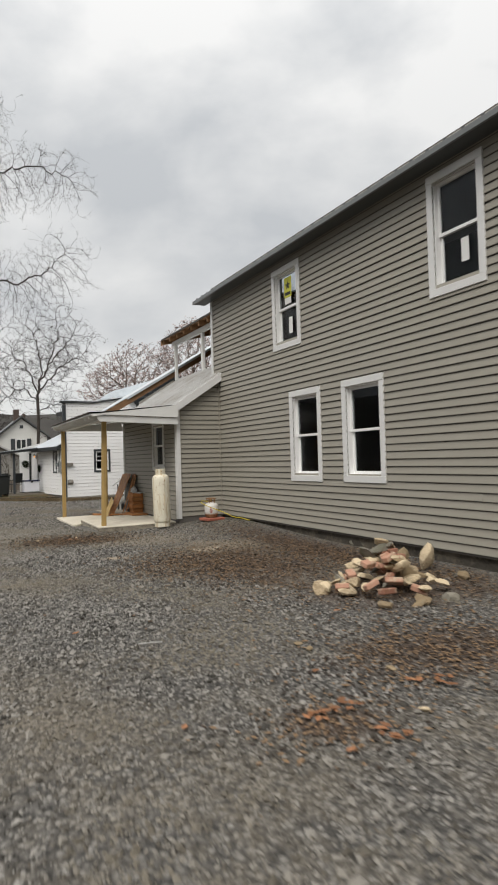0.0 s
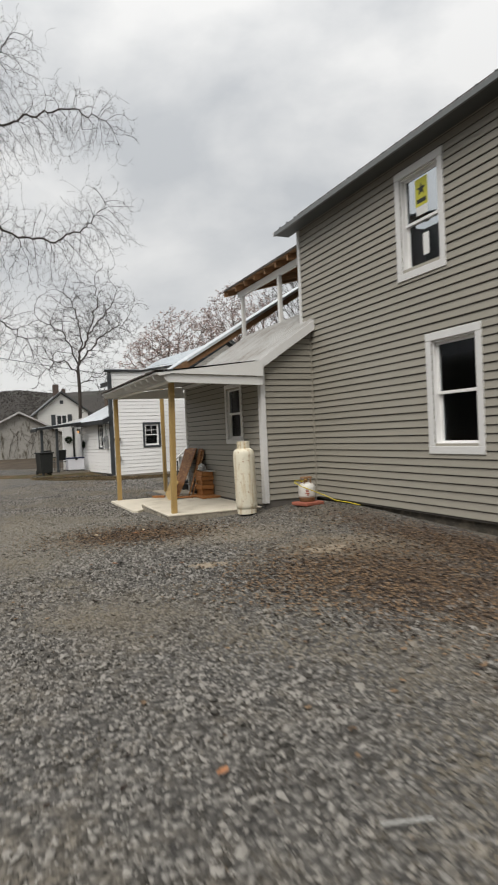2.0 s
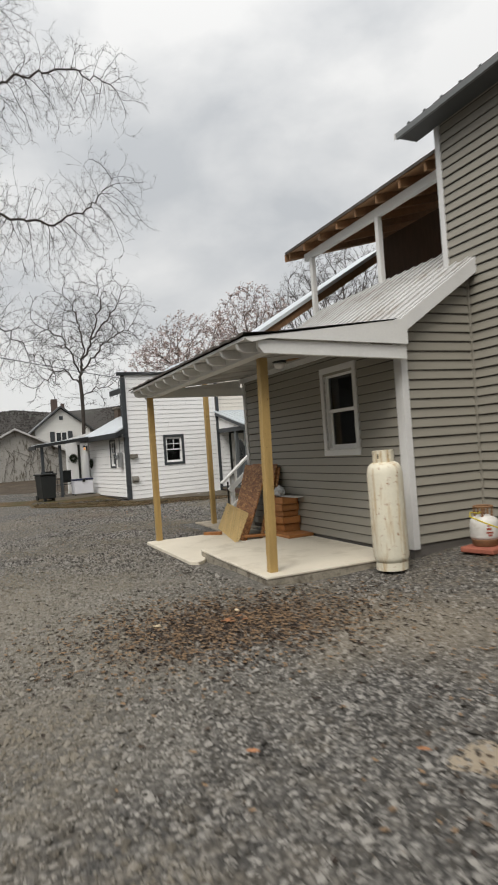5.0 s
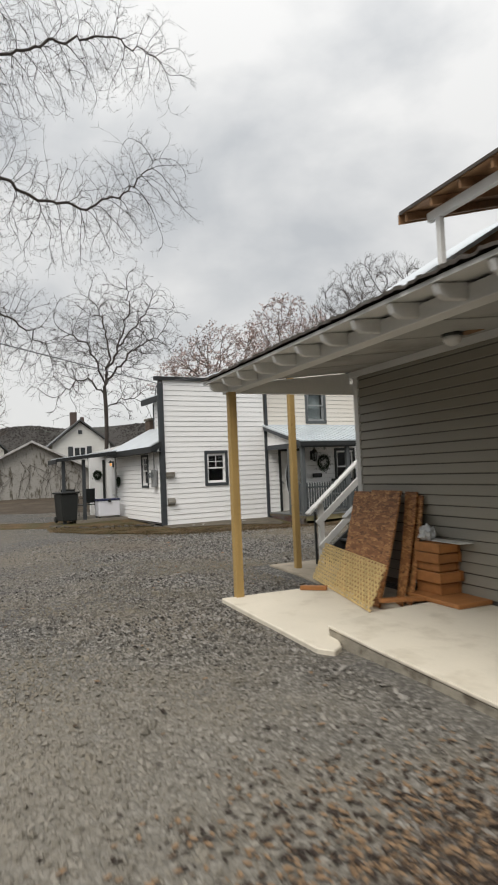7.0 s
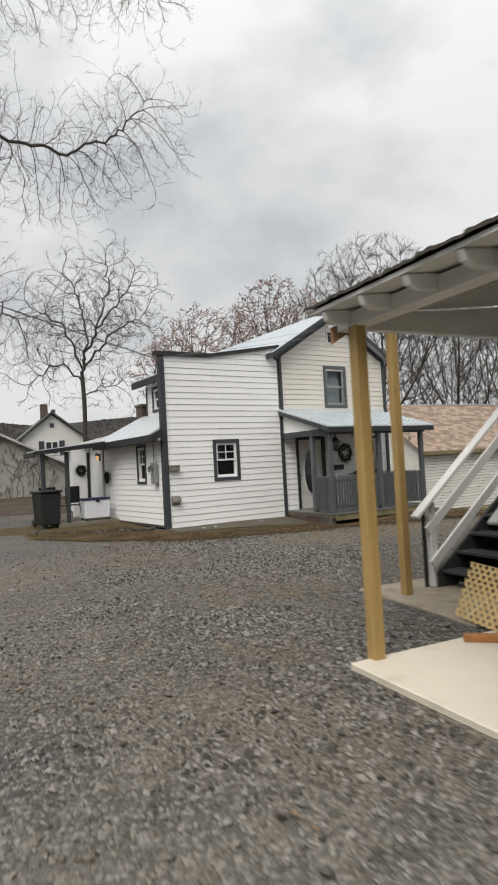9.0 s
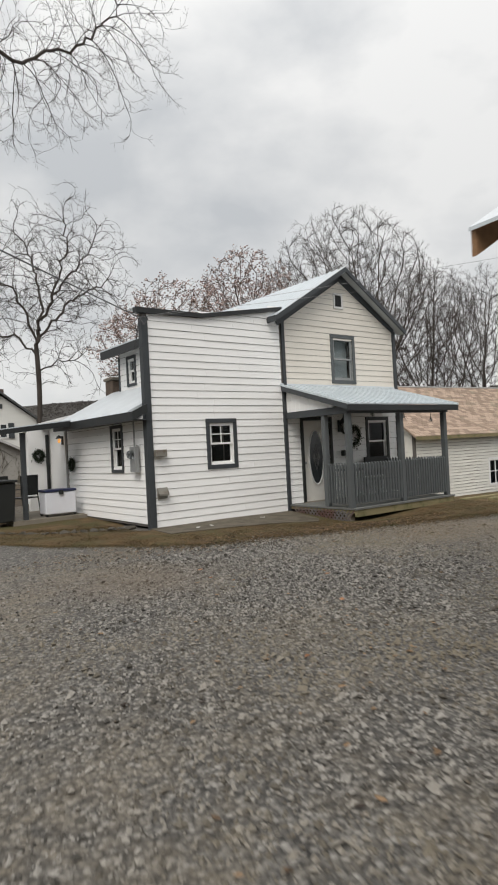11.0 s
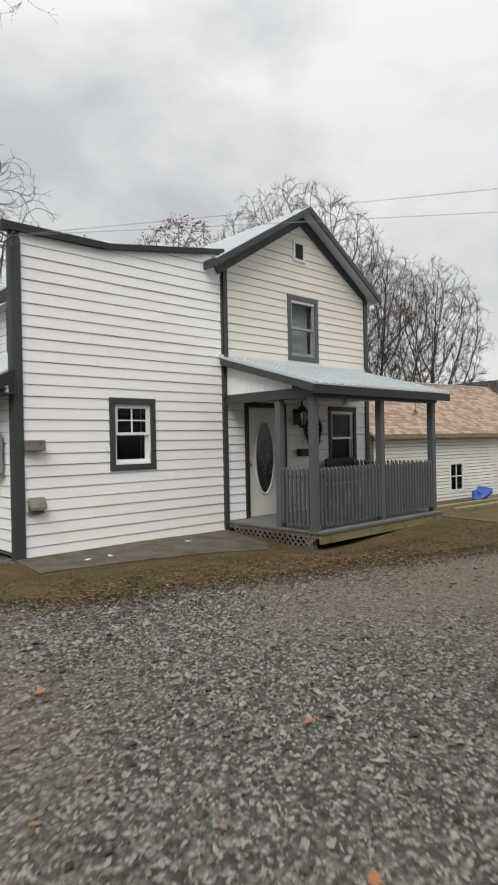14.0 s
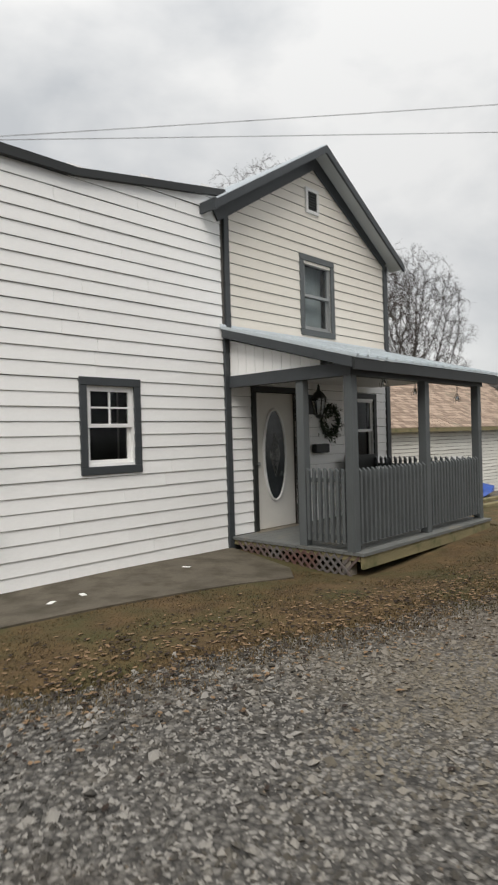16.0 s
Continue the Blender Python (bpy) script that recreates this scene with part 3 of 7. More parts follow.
def sz_at(x):
    return 4.14 + 0.60 * (x - 6.3)


part("sheet", prism([(5.3, sz_at(5.3)), (9.3, sz_at(9.3)), (9.3, sz_at(9.3) + 0.035), (5.3, sz_at(5.3) + 0.035)], 1.45, "y", 19.32), M_GALV, stair_roof, "pale metal roof sheet")
for y in (19.34, 20.7):
    part("rafter", prism([(4.48, sz_at(4.48) - 0.2), (9.3, sz_at(9.3) - 0.2), (9.3, sz_at(9.3) - 0.004), (4.48, sz_at(4.48) - 0.004)], 0.045, "y", y), M_RAFTER, stair_roof, "brown side rafter")
part("sheet", prism([(4.46, sz_at(4.46)), (5.298, sz_at(5.298)), (5.298, sz_at(5.298) + 0.03), (4.46, sz_at(4.46) + 0.03)], 1.0, "y", 19.75), M_GALV, stair_roof)
part("edge_strip", prism([(5.28, sz_at(5.28) - 0.03), (9.3, sz_at(9.3) - 0.03), (9.3, sz_at(9.3) + 0.05), (5.28, sz_at(5.28) + 0.05)], 0.02, "y", 19.298), M_GALV, stair_roof)
for x, y in ((4.70, 19.93),):
    part("post", soft(boxes((x - 0.045, x + 0.045, y - 0.045, y + 0.045, 0.028, sz_at(4.66) - 0.01)), 0.005), M_PINE, stair_roof, "treated pine post")

# ---- things on the porch and along the wall ----
M_TANK = stained(stained(mat("chalky_white_tank", (0.72, 0.68, 0.55), 0.6, spread=0.08, scale=3, fine=30, bump=0.08), (0.46, 0.31, 0.13), 5, 0.5, 0.72, (4, 4, 0.4), 3.1), (0.3, 0.13, 0.04), 9, 0.6, 0.72, (2, 2, 2), 7.7)
tank = thing("propane_tank", "tall chalky white propane tank with rust streaks", "gas tank", pose(4.42, 13.74, 0.085, 0, -1.5, 20))
bm = bmesh.new()
lathe(bm, [(0.165, 0.0), (0.172, 0.004), (0.172, 0.1), (0.168, 0.105)], 28)
part("foot_ring", bm, M_TANK, tank, "rusty foot ring", smooth=False)
bm = bmesh.new()
lathe(bm, [(0.10, 0.062), (0.17, 0.085), (0.187, 0.13), (0.19, 0.16), (0.19, 1.04), (0.187, 1.06), (0.18, 1.10), (0.16, 1.135), (0.12, 1.16), (0.07, 1.17)], 32)
part("shell", bm, M_TANK, tank, smooth=True)
bm = bmesh.new()
tube(bm, [(-0.06, -0.188, 0.14), (-0.06, -0.188, 1.06)], 0.006, 6)
part("weld_seam", bm, M_TANK, tank)
bm = bmesh.new()
for k in range(24):
    a0, a1 = 2 * math.pi * k / 24, 2 * math.pi * (k + 1) / 24
    hole = k % 4 == 0
    for z0, z1 in (((1.155, 1.19), (1.25, 1.285)) if hole else ((1.155, 1.285),)):
        vs = [bm.verts.new((r * math.cos(a), r * math.sin(a), z)) for r in (0.108, 0.115) for a in (a0, a1) for z in (z0, z1)]
        for f in ((0, 1, 3, 2), (4, 6, 7, 5), (0, 4, 5, 1), (2, 3, 7, 6), (0, 2, 6, 4), (1, 5, 7, 3)):
            bm.faces.new([vs[i] for i in f])
part("collar", bm, M_TANK, tank, "white pierced valve collar")
bm = bmesh.new()
lathe(bm, [(0.02, 1.16), (0.02, 1.22), (0.035, 1.225), (0.035, 1.245), (0.012, 1.25)], 10)
part("valve", bm, mat("brass", (0.35, 0.25, 0.1), 0.4, metal=0.8), tank, "brass valve")

M_SMALLTANK = stained(mat("white_cylinder", (0.66, 0.64, 0.6), 0.5, spread=0.08, fine=30, bump=0.05), (0.3, 0.2, 0.1), 6, 0.6, 0.75)
M_BRICK = mat("red_paver", (0.3, 0.1, 0.065), 0.85, spread=0.25, scale=6, fine=60, bump=0.3, vary=0.3)
M_RUST = mat("rusty_base", (0.22, 0.12, 0.06), 0.8, spread=0.3, scale=8, fine=50, bump=0.2)
GX, GY, GZ = 5.50, 13.45, 0.19
solid("paver", soft(boxes((-0.22, 0.22, -0.2, 0.2, 0.0, 0.06)), 0.012), M_BRICK, "red concrete paver under a gas cylinder", "paver", pose(GX, GY, GZ - 0.02, 0, 0, 14))
small = thing("gas_cylinder", "small white gas cylinder with rusty base and yellow hose", "gas cylinder", pose(GX, GY + 0.02, GZ + 0.04))
bm = bmesh.new()
lathe(bm, [(0.125, 0.0), (0.135, 0.01), (0.14, 0.06), (0.15, 0.08)], 24)
part("base", bm, M_RUST, small, "rusty base ring", smooth=True)
bm = bmesh.new()
lathe(bm, [(0.15, 0.08), (0.155, 0.11), (0.155, 0.25), (0.145, 0.29), (0.11, 0.325), (0.05, 0.345)], 24)
part("shell", bm, M_SMALLTANK, small, smooth=True)
bm = bmesh.new()
for a in (0.3, 1.4, 2.6, 3.8, 5.1):
    tube(bm, [(0.09 * math.cos(a), 0.09 * math.sin(a), 0.3), (0.1 * math.cos(a), 0.1 * math.sin(a), 0.43)], 0.014, 6)
tube(bm, [(0.1 * math.cos(k * 0.449), 0.1 * math.sin(k * 0.449), 0.435) for k in range(15)], 0.012, 6)
tube(bm, [(0, 0, 0.33), (0, 0, 0.42)], 0.022, 8)
part("guard", bm, M_RUST, small, "rusty valve guard")
bm = bmesh.new()
for dx, dz, w, h in ((-0.06, 0.2, 0.05, 0.025), (-0.04, 0.16, 0.07, 0.02), (-0.07, 0.235, 0.03, 0.015), (-0.03, 0.13, 0.04, 0.02)):
    a = -math.pi / 2 - 0.35 + dx * 2
    for k in range(3):
        b0 = a + (k - 1) * w / 0.45
        quad_box(bm, -w / 6, w / 6, -0.157, -0.1545, dz - h / 2, dz + h / 2, Matrix.Rotation(b0 + math.pi / 2, 4, "Z"))
part("label_print", bm, mat("red_print", (0.35, 0.08, 0.05), 0.6), small, "faded red printing")
M_HOSE = mat("yellow_hose", (0.62, 0.5, 0.03), 0.45, spread=0.15)
bm = bmesh.new()
tube(bm, [(0, 0, 0.40), (-0.12, -0.05, 0.37), (-0.26, -0.08, 0.40), (-0.3, -0.1, 0.36), (-0.2, -0.2, 0.29), (0.0, -0.26, 0.2), (0.18, -0.3, 0.12), (0.32, -0.42, 0.03), (0.44, -0.7, 0.0), (0.46, -1.0, -0.02)], 0.008, 8)
part("hose", bm, M_HOSE, small, "yellow gas hose", smooth=True)

# leaning boards
def osb():
    """Strands pressed flat, lying at two slants."""
    m = bpy.data.materials.new("strand_board")
    m.use_nodes = True
    n, l = m.node_tree.nodes, m.node_tree.links
    b = n["Principled BSDF"]
    tc = n.new("ShaderNodeTexCoord")
    cols = []
    for rot, sc in ((0.9, (9, 38, 20)), (-0.6, (10, 34, 20))):
        mp, v = n.new("ShaderNodeMapping"), n.new("ShaderNodeTexVoronoi")
        mp.inputs["Rotation"].default_value, mp.inputs["Scale"].default_value = (0, 0, rot), sc
        v.inputs["Scale"].default_value = 1.0
        l.new(tc.outputs["Object"], mp.inputs["Vector"])
        l.new(mp.outputs[0], v.inputs["Vector"])
        cols.append(v)
    ns = n.new("ShaderNodeTexNoise")
    ns.inputs["Scale"].default_value, ns.inputs["Detail"].default_value = 24, 2
    l.new(tc.outputs["Object"], ns.inputs["Vector"])
    pick = n.new("ShaderNodeMapRange")
    pick.inputs["From Min"].default_value, pick.inputs["From Max"].default_value = 0.47, 0.53
    l.new(ns.outputs["Fac"], pick.inputs["Value"])
    mx = n.new("ShaderNodeMixRGB")
    l.new(pick.outputs[0], mx.inputs[0])
    l.new(cols[0].outputs["Color"], mx.inputs[1])
    l.new(cols[1].outputs["Color"], mx.inputs[2])
    r = n.new("ShaderNodeValToRGB")
    r.color_ramp.elements[0].color, r.color_ramp.elements[1].color = (0.1, 0.04, 0.014, 1), (0.62, 0.33, 0.12, 1)
    e = r.color_ramp.elements.new(0.5)
    e.color = (0.3, 0.125, 0.04, 1)
    l.new(mx.outputs[0], r.inputs[0])
    l.new(r.outputs[0], b.inputs["Base Color"])
    b.inputs["Roughness"].default_value = 0.65
    bp = n.new("ShaderNodeBump")
    bp.inputs["Strength"].default_value, bp.inputs["Distance"].default_value = 0.4, 0.003
    l.new(mx.outputs[0], bp.inputs["Height"])
    l.new(bp.outputs[0], b.inputs["Normal"])
    return m


M_OSB = osb()


def leaning(name, a, b, c, thick, material, label, category, group=""):
    """A sheet with lower corners a and b and upper corner c over a."""
    a, b, c = Vector(a), Vector(b), Vector(c)
    x = (b - a)
    y = (c - a)
    nrm = x.cross(y).normalized()
    m = Matrix.Identity(4)
    for i in range(3):
        m[i][0], m[i][1], m[i][2], m[i][3] = x.normalized()[i], (y - y.project(x)).normalized()[i], nrm[i], a[i]
    return solid(name, soft(boxes((0, x.length, 0, (y - y.project(x)).length, -thick / 2, thick / 2)), 0.003), material, label, category, m, group)


def warped(name, a, b, c, d, thick, label, group=""):
    """A bowed sheet with lower corners a, b and upper corners d, c, leaning back."""
    a, b, c, d = (Vector(v) for v in (a, b, c, d))
    x = (b - a).normalized()
    nrm = x.cross((d - a).normalized()).normalized()
    up = nrm.cross(x)
    m = Matrix.Identity(4)
    for i in range(3):
        m[i][0], m[i][1], m[i][2], m[i][3] = x[i], up[i], nrm[i], a[i]
    inv = m.inverted()
    bm = bmesh.new()
    k = 6
    back, front_ = [], []
    for i in range(k + 1):
        f = i / k
        for s, e in ((a, d), (b, c)):
            p = inv @ (s.lerp(e, f))
            bow = 0.012 * math.sin(math.pi * f)
            front_.append(bm.verts.new(p + Vector((0, 0, bow))))
            back.append(bm.verts.new(p + Vector((0, 0, bow - thick))))
    for i in range(k):
        j = 2 * i
        bm.faces.new((front_[j], front_[j + 1], front_[j + 3], front_[j + 2]))
        bm.faces.new((back[j + 2], back[j + 3], back[j + 1], back[j]))
        bm.faces.new((front_[j + 2], back[j + 2], back[j], front_[j]))
        bm.faces.new((front_[j + 1], back[j + 1], back[j + 3], front_[j + 3]))
    bm.faces.new((front_[0], back[0], back[1], front_[1]))
    bm.faces.new((front_[-2], front_[-1], back[-1], back[-2]))
    bmesh.ops.recalc_face_normals(bm, faces=bm.faces[:])
    return solid(name, bm, M_OSB, label, "board", m, group)


warped("strand_board", (4.28, 17.5, 0.05), (4.32, 18.15, 0.05), (4.85, 18.48, 1.19), (4.85, 17.98, 1.19), 0.014, "wide brown strand board leaning by the porch wall", "leaning boards")
warped("strand_board", (4.11, 16.98, 0.05), (4.16, 17.55, 0.05), (4.79, 18.0, 1.21), (4.79, 17.42, 1.21), 0.018, "brown strand board sheet leaning by the porch wall", "leaning boards")
warped("strand_board", (4.34, 16.9, 0.05), (4.4, 17.08, 0.05), (4.86, 17.43, 1.2), (4.86, 17.22, 1.2), 0.018, "narrow brown strand board leaning by the porch wall", "leaning boards")
warped("strand_board", (4.42, 16.86, 0.05), (4.46, 17.0, 0.05), (4.87, 17.3, 1.16), (4.87, 17.14, 1.16), 0.018, "narrow brown strand board leaning by the porch wall", "leaning boards")
leaning("strand_board", (4.36, 18.0, 0.05), (4.38, 18.34, 0.05), (4.68, 18.12, 0.8), 0.014, M_OSB, "short brown strand board leaning at the porch end", "board", "leaning boards")
# lattice panel
M_LATT = mat("pale_lattice_wood", (0.62, 0.46, 0.21), 0.7, spread=0.15, scale=3, fine=40, bump=0.1, vary=0.25)
la, lb, lc = Vector((3.92, 16.9, 0.055)), Vector((4.40, 18.95, 0.055)), Vector((4.14, 16.95, 0.51))
lx, ly = (lb - la).normalized(), (lc - la)
ly = (ly - ly.project(lx))
lw, lh = (lb - la).length, ly.length
ly.normalize()
lm = Matrix.Identity(4)
for i in range(3):
    lm[i][0], lm[i][1], lm[i][2], lm[i][3] = lx[i], ly[i], lx.cross(ly)[i], la[i]
lattice = thing("lattice_panel", "pale new wooden lattice panel leaning on boards", "lattice", lm)


def clip_to(poly, axis, limit, keep_less):
    """Cut a polygon at a straight line along one axis."""
    out = []
    for p, q in zip(poly, poly[1:] + poly[:1]):
        ip, iq = (p[axis] <= limit) == keep_less, (q[axis] <= limit) == keep_less
        if ip:
            out.append(p)
        if ip != iq:
            f = (limit - p[axis]) / (q[axis] - p[axis])
            out.append((p[0] + (q[0] - p[0]) * f, p[1] + (q[1] - p[1]) * f))
    return out


for layer, sgn in ((0, 1), (1, -1)):
    k = -lh - 0.1
    while k < lw + lh + 0.1:
        poly = [(k - 0.0175, 0.0), (k + 0.0175, 0.0), (k + 0.0175 + sgn * lh, lh), (k - 0.0175 + sgn * lh, lh)]
        for axis, limit, less in ((0, lw, True), (0, 0.0, False)):
            poly = clip_to(poly, axis, limit, less)
        if len(poly) > 2:
            bm = bmesh.new()
            z0 = 0.001 + layer * 0.008
            low, high = [bm.verts.new((x, y, z0)) for x, y in poly], [bm.verts.new((x, y, z0 + 0.0075)) for x, y in poly]
            bm.faces.new(low[::-1])
            bm.faces.new(high)
            for i in range(len(poly)):
                j = (i + 1) % len(poly)
                bm.faces.new((low[i], low[j], high[j], high[i]))
            part("slat", bm, M_LATT, lattice)
        k += 0.088
# crate-like stack of boards
M_BOX = mat("orange_wood", (0.38, 0.165, 0.055), 0.6, spread=0.2, scale=3, fine=30, bump=0.12, stretch=(1, 6, 6), vary=0.4)
solid("wood_board", soft(boxes((4.45, 4.87, 16.2, 17.0, 0.141, 0.185)), 0.008), M_BOX, "orange-brown plank lying on the porch slab", "plank")
for x0, y0, y1, z0, z1 in ((4.6, 16.62, 17.0, 0.187, 0.305), (4.565, 16.58, 16.99, 0.307, 0.41), (4.61, 16.64, 17.0, 0.412, 0.5), (4.57, 16.6, 16.97, 0.502, 0.6), (4.595, 16.61, 17.0, 0.602, 0.70)):
    crate = thing("wood_box", "orange-brown wooden box in a stack on the porch", "box", pose(x0, y0, z0), "stacked boxes")
    w, d, h = 4.865 - x0, y1 - y0, z1 - z0
    part("side", soft(boxes((0.0, 0.018, 0.0, d, 0.0, h)), 0.004), M_BOX, crate)
    part("side", boxes((w - 0.018, w, 0.0, d, 0.0, h)), M_BOX, crate)
    part("end", soft(boxes((0.02, w - 0.02, 0.012, 0.03, 0.0, h - 0.012)), 0.003), M_BOX, crate)
    part("end", boxes((0.02, w - 0.02, d - 0.03, d - 0.012, 0.0, h - 0.012)), M_BOX, crate)
    part("top", boxes((0.019, w - 0.019, 0.031, d - 0.031, h - 0.022, h - 0.008)), M_BOX, crate)
solid("white_shelf_board", soft(boxes((4.7, 4.86, 16.42, 17.0, 0.702, 0.712)), 0.003), M_WHITEPAINT, "thin white board on a stack of boxes", "board")
M_BAG = mat("white_plastic_bag", (0.55, 0.57, 0.58), 0.4, spread=0.15, scale=8, fine=30, bump=0.4)
bm = bmesh.new()
bmesh.ops.create_icosphere(bm, subdivisions=3, radius=1.0)
for v in bm.verts:
    v.co *= 0.8 + 0.5 * noise.noise(v.co * 2.3)
    v.co.x, v.co.y, v.co.z = v.co.x * 0.1, v.co.y * 0.09, max(-0.06, v.co.z * 0.11)
solid("plastic_bag", bm, M_BAG, "crumpled whitish plastic bag on stacked boxes", "bag", pose(4.72, 16.93, 0.77))
solid("timber_offcut", soft(boxes((-0.04, 0.04, -0.16, 0.16, 0, 0.05)), 0.004), M_BOX, "orange timber offcut on the concrete slab", "timber", pose(4.04, 18.25, 0.047, 0, 0, 50))
solid("timber_offcut", soft(boxes((-0.05, 0.05, -0.3, 0.3, 0, 0.035)), 0.004), M_BOX, "orange timber offcut on the concrete slab", "timber", pose(4.32, 16.78, 0.14, 0, 0, 70))
lampc = thing("ceiling_lamp", "dark plate with a pale glass dome on the porch ceiling", "lamp", pose(4.42, 16.05, CEIL(4.42) - 0.004))
bm = bmesh.new()
lathe(bm, [(0.09, -0.03), (0.1, -0.02), (0.1, 0.0)], 16)
part("plate", bm, M_BLACK, lampc)
bm = bmesh.new()
lathe(bm, [(0.02, -0.115), (0.06, -0.1), (0.08, -0.07), (0.085, -0.031)], 16)
part("dome", bm, M_SASH, lampc, "pale glass dome", smooth=True)
# ---- white house ----
white = thing("white_house", "white clapboard house with slate-grey trim and gable", "house", Matrix.Translation((5.12, 29.2, 0)) @ Matrix.Rotation(radians(7), 4, "Z"))
WHM = Matrix.Translation((5.12, 29.2, 0)) @ Matrix.Rotation(radians(7), 4, "Z")
WW = (1.38, 2.18, 1.115, 2.19)
GWIN = (5.21, 6.08, 3.03, 4.27)
DOOR = (4.06, 5.1, 0.15, 2.2)
PWIN = (6.35, 7.25, 0.9, 2.18)
WEX, GEX = 0.154, 0.145
h1 = [inner(WW, 0.09, 0.09)]
bm = bmesh.new()
wall_core(bm, 0.0, 3.6, -0.05, 4.25, h1, 0.0, 0.14)
ww = part("wall", bm, M_CORE, white, "white lap siding")
part("wall_top", prism([(0.0, 4.252), (3.6, 4.252), (3.6, 4.7), (1.4, 4.345), (0.0, 4.32)], 0.14, "y", 0.0), M_CORE, white)
lap_siding(ww, "white", M_WSIDE, WEX, 0.008, 4.78, lambda z: (0.1, 3.55) if z < 4.3 else (min(3.5, 1.38 + (z - 0.075 - 4.33) / 0.161), 3.55), h1, joints=2.2, thick=0.012, shadow_gap=0.003)
sash_window(white, "window", *WW, Matrix(), 0.09, 0.09, trim_mat=M_DARK, grid=True, deep=0.03, label="small dark-trimmed window with divided upper sash")
part("corner_board", soft(boxes((-0.035, 0.1, -0.042, 0.0, -0.03, 4.22)), 0.004), M_DARK, white, "slate corner board")
part("corner_board", boxes((-0.037, -0.002, 0.0, 0.1, -0.03, 4.22)), M_DARK, white)
part("corner_board", soft(boxes((3.555, 3.655, -0.042, 0.0, -0.03, 2.9)), 0.004), M_DARK, white)
part("corner_board", soft(boxes((3.60, 3.69, -0.044, 0.0, 2.96, 4.62)), 0.004), M_DARK, white)
part("fascia", prism([(-0.16, 4.30), (1.4, 4.33), (1.4, 4.42), (-0.16, 4.41)], 0.14, "y", -0.075), M_EAVE, white, "slate roof edge board")
part("fascia", prism([(1.38, 4.33), (3.62, 4.69), (3.62, 4.78), (1.38, 4.415)], 0.14, "y", -0.07), M_EAVE, white)
part("flat_roof", prism([(-0.12, 4.42), (1.4, 4.43), (3.6, 4.78), (3.6, 4.8), (1.4, 4.45), (-0.12, 4.44)], 0.3, "y", 0.08), M_GALV, white)
h2 = [inner(GWIN, 0.09, 0.09), inner(PWIN, 0.09, 0.09), (DOOR[0] + 0.08, DOOR[1] - 0.08, DOOR[2], DOOR[3] - 0.08)]
bm = bmesh.new()
wall_core(bm, 3.6, 7.68, -0.05, 4.5, h2, 0.0, 0.14)
gwall = part("wall", bm, M_CORE, white, "cream lap siding on the gable front")
GP = (5.58, 5.79)
part("gable", prism([(3.62, 4.5), (7.68, 4.5), GP], 0.14, "y", 0.0), M_CORE, white)
lap_siding(gwall, "cream", M_CSIDE, GEX, 2.97, 5.71, lambda z: (3.68, 7.58) if z < 4.5 else (3.62 + (z - 4.5) * (GP[0] - 3.62) / (GP[1] - 4.5) + 0.02, 7.68 - (z - 4.5) * (7.68 - GP[0]) / (GP[1] - 4.5) - 0.02), h2, thick=0.012, shadow_gap=0.003)
lap_siding(gwall, "white2", M_WSIDE, GEX, 0.16, 2.6, lambda z: (3.68, 7.58), h2, thick=0.012, shadow_gap=0.003)
sash_window(white, "window", *GWIN, Matrix(), 0.09, 0.09, trim_mat=M_PORCH, frame_mat=M_GREYMETAL, deep=0.03, label="upper gable window with pale curtain")
M_CURTAIN = mat("pale_curtain", (0.5, 0.55, 0.54), 0.9, spread=0.2, scale=2, fine=12, stretch=(9, 1, 0.4))
part("curtain", boxes((5.34, 5.95, 0.16, 0.175, 3.15, 4.15)), M_CURTAIN, white, "pale curtain behind the gable window")
sash_window(white, "window", *PWIN, Matrix(), 0.09, 0.09, trim_mat=M_BLACK, deep=0.03, label="dark-trimmed porch window")
part("corner_board", soft(boxes((7.58, 7.7, -0.042, 0.0, -0.05, 4.5)), 0.004), M_DARK, white)
# vent
vent = part("gable_vent", boxes((5.39, 5.44, -0.04, 0, 4.93, 5.32), (5.66, 5.71, -0.04, 0, 4.93, 5.32), (5.44, 5.66, -0.04, 0, 4.93, 4.98), (5.44, 5.66, -0.04, 0, 5.27, 5.32)), M_TRIM, white, "white-framed louvre vent")
part("backing", boxes((5.44, 5.66, -0.022, -0.02, 4.98, 5.27)), M_BLACK, vent)
for i in range(7):
    part("louvre", boxes((5.44, 5.66, -0.036, -0.024, 4.985 + i * 0.042, 5.0 + i * 0.042)), M_BLACK, vent)
# gable roof with rake boards
RP = (5.60, 5.93)
RL, RR = (3.24, 4.5), (7.86, 4.5)
part("roof", prism([RL, RP, RR, (RR[0], RR[1] - 0.05), (RP[0], RP[1] - 0.05), (RL[0], RL[1] - 0.05)], 8.6, "y", -0.27), M_GALV, white, "pale metal gable roof")
M_SOFFIT = mat("pale_grey_soffit", (0.42, 0.43, 0.42), 0.55, spread=0.08, fine=40, bump=0.08)
for a, b in ((RL, RP), (RP, RR)):
    part("rake_board", prism([a, b, (b[0], b[1] - 0.12), (a[0], a[1] - 0.12)], 0.035, "y", -0.306), M_DARK, white, "slate rake board")
    part("soffit", prism([(a[0], a[1] - 0.055), (b[0], b[1] - 0.055), (b[0], b[1] - 0.075), (a[0], a[1] - 0.075)], 0.25, "y", -0.27), M_SOFFIT, white, "pale grey boards under the roof edge")
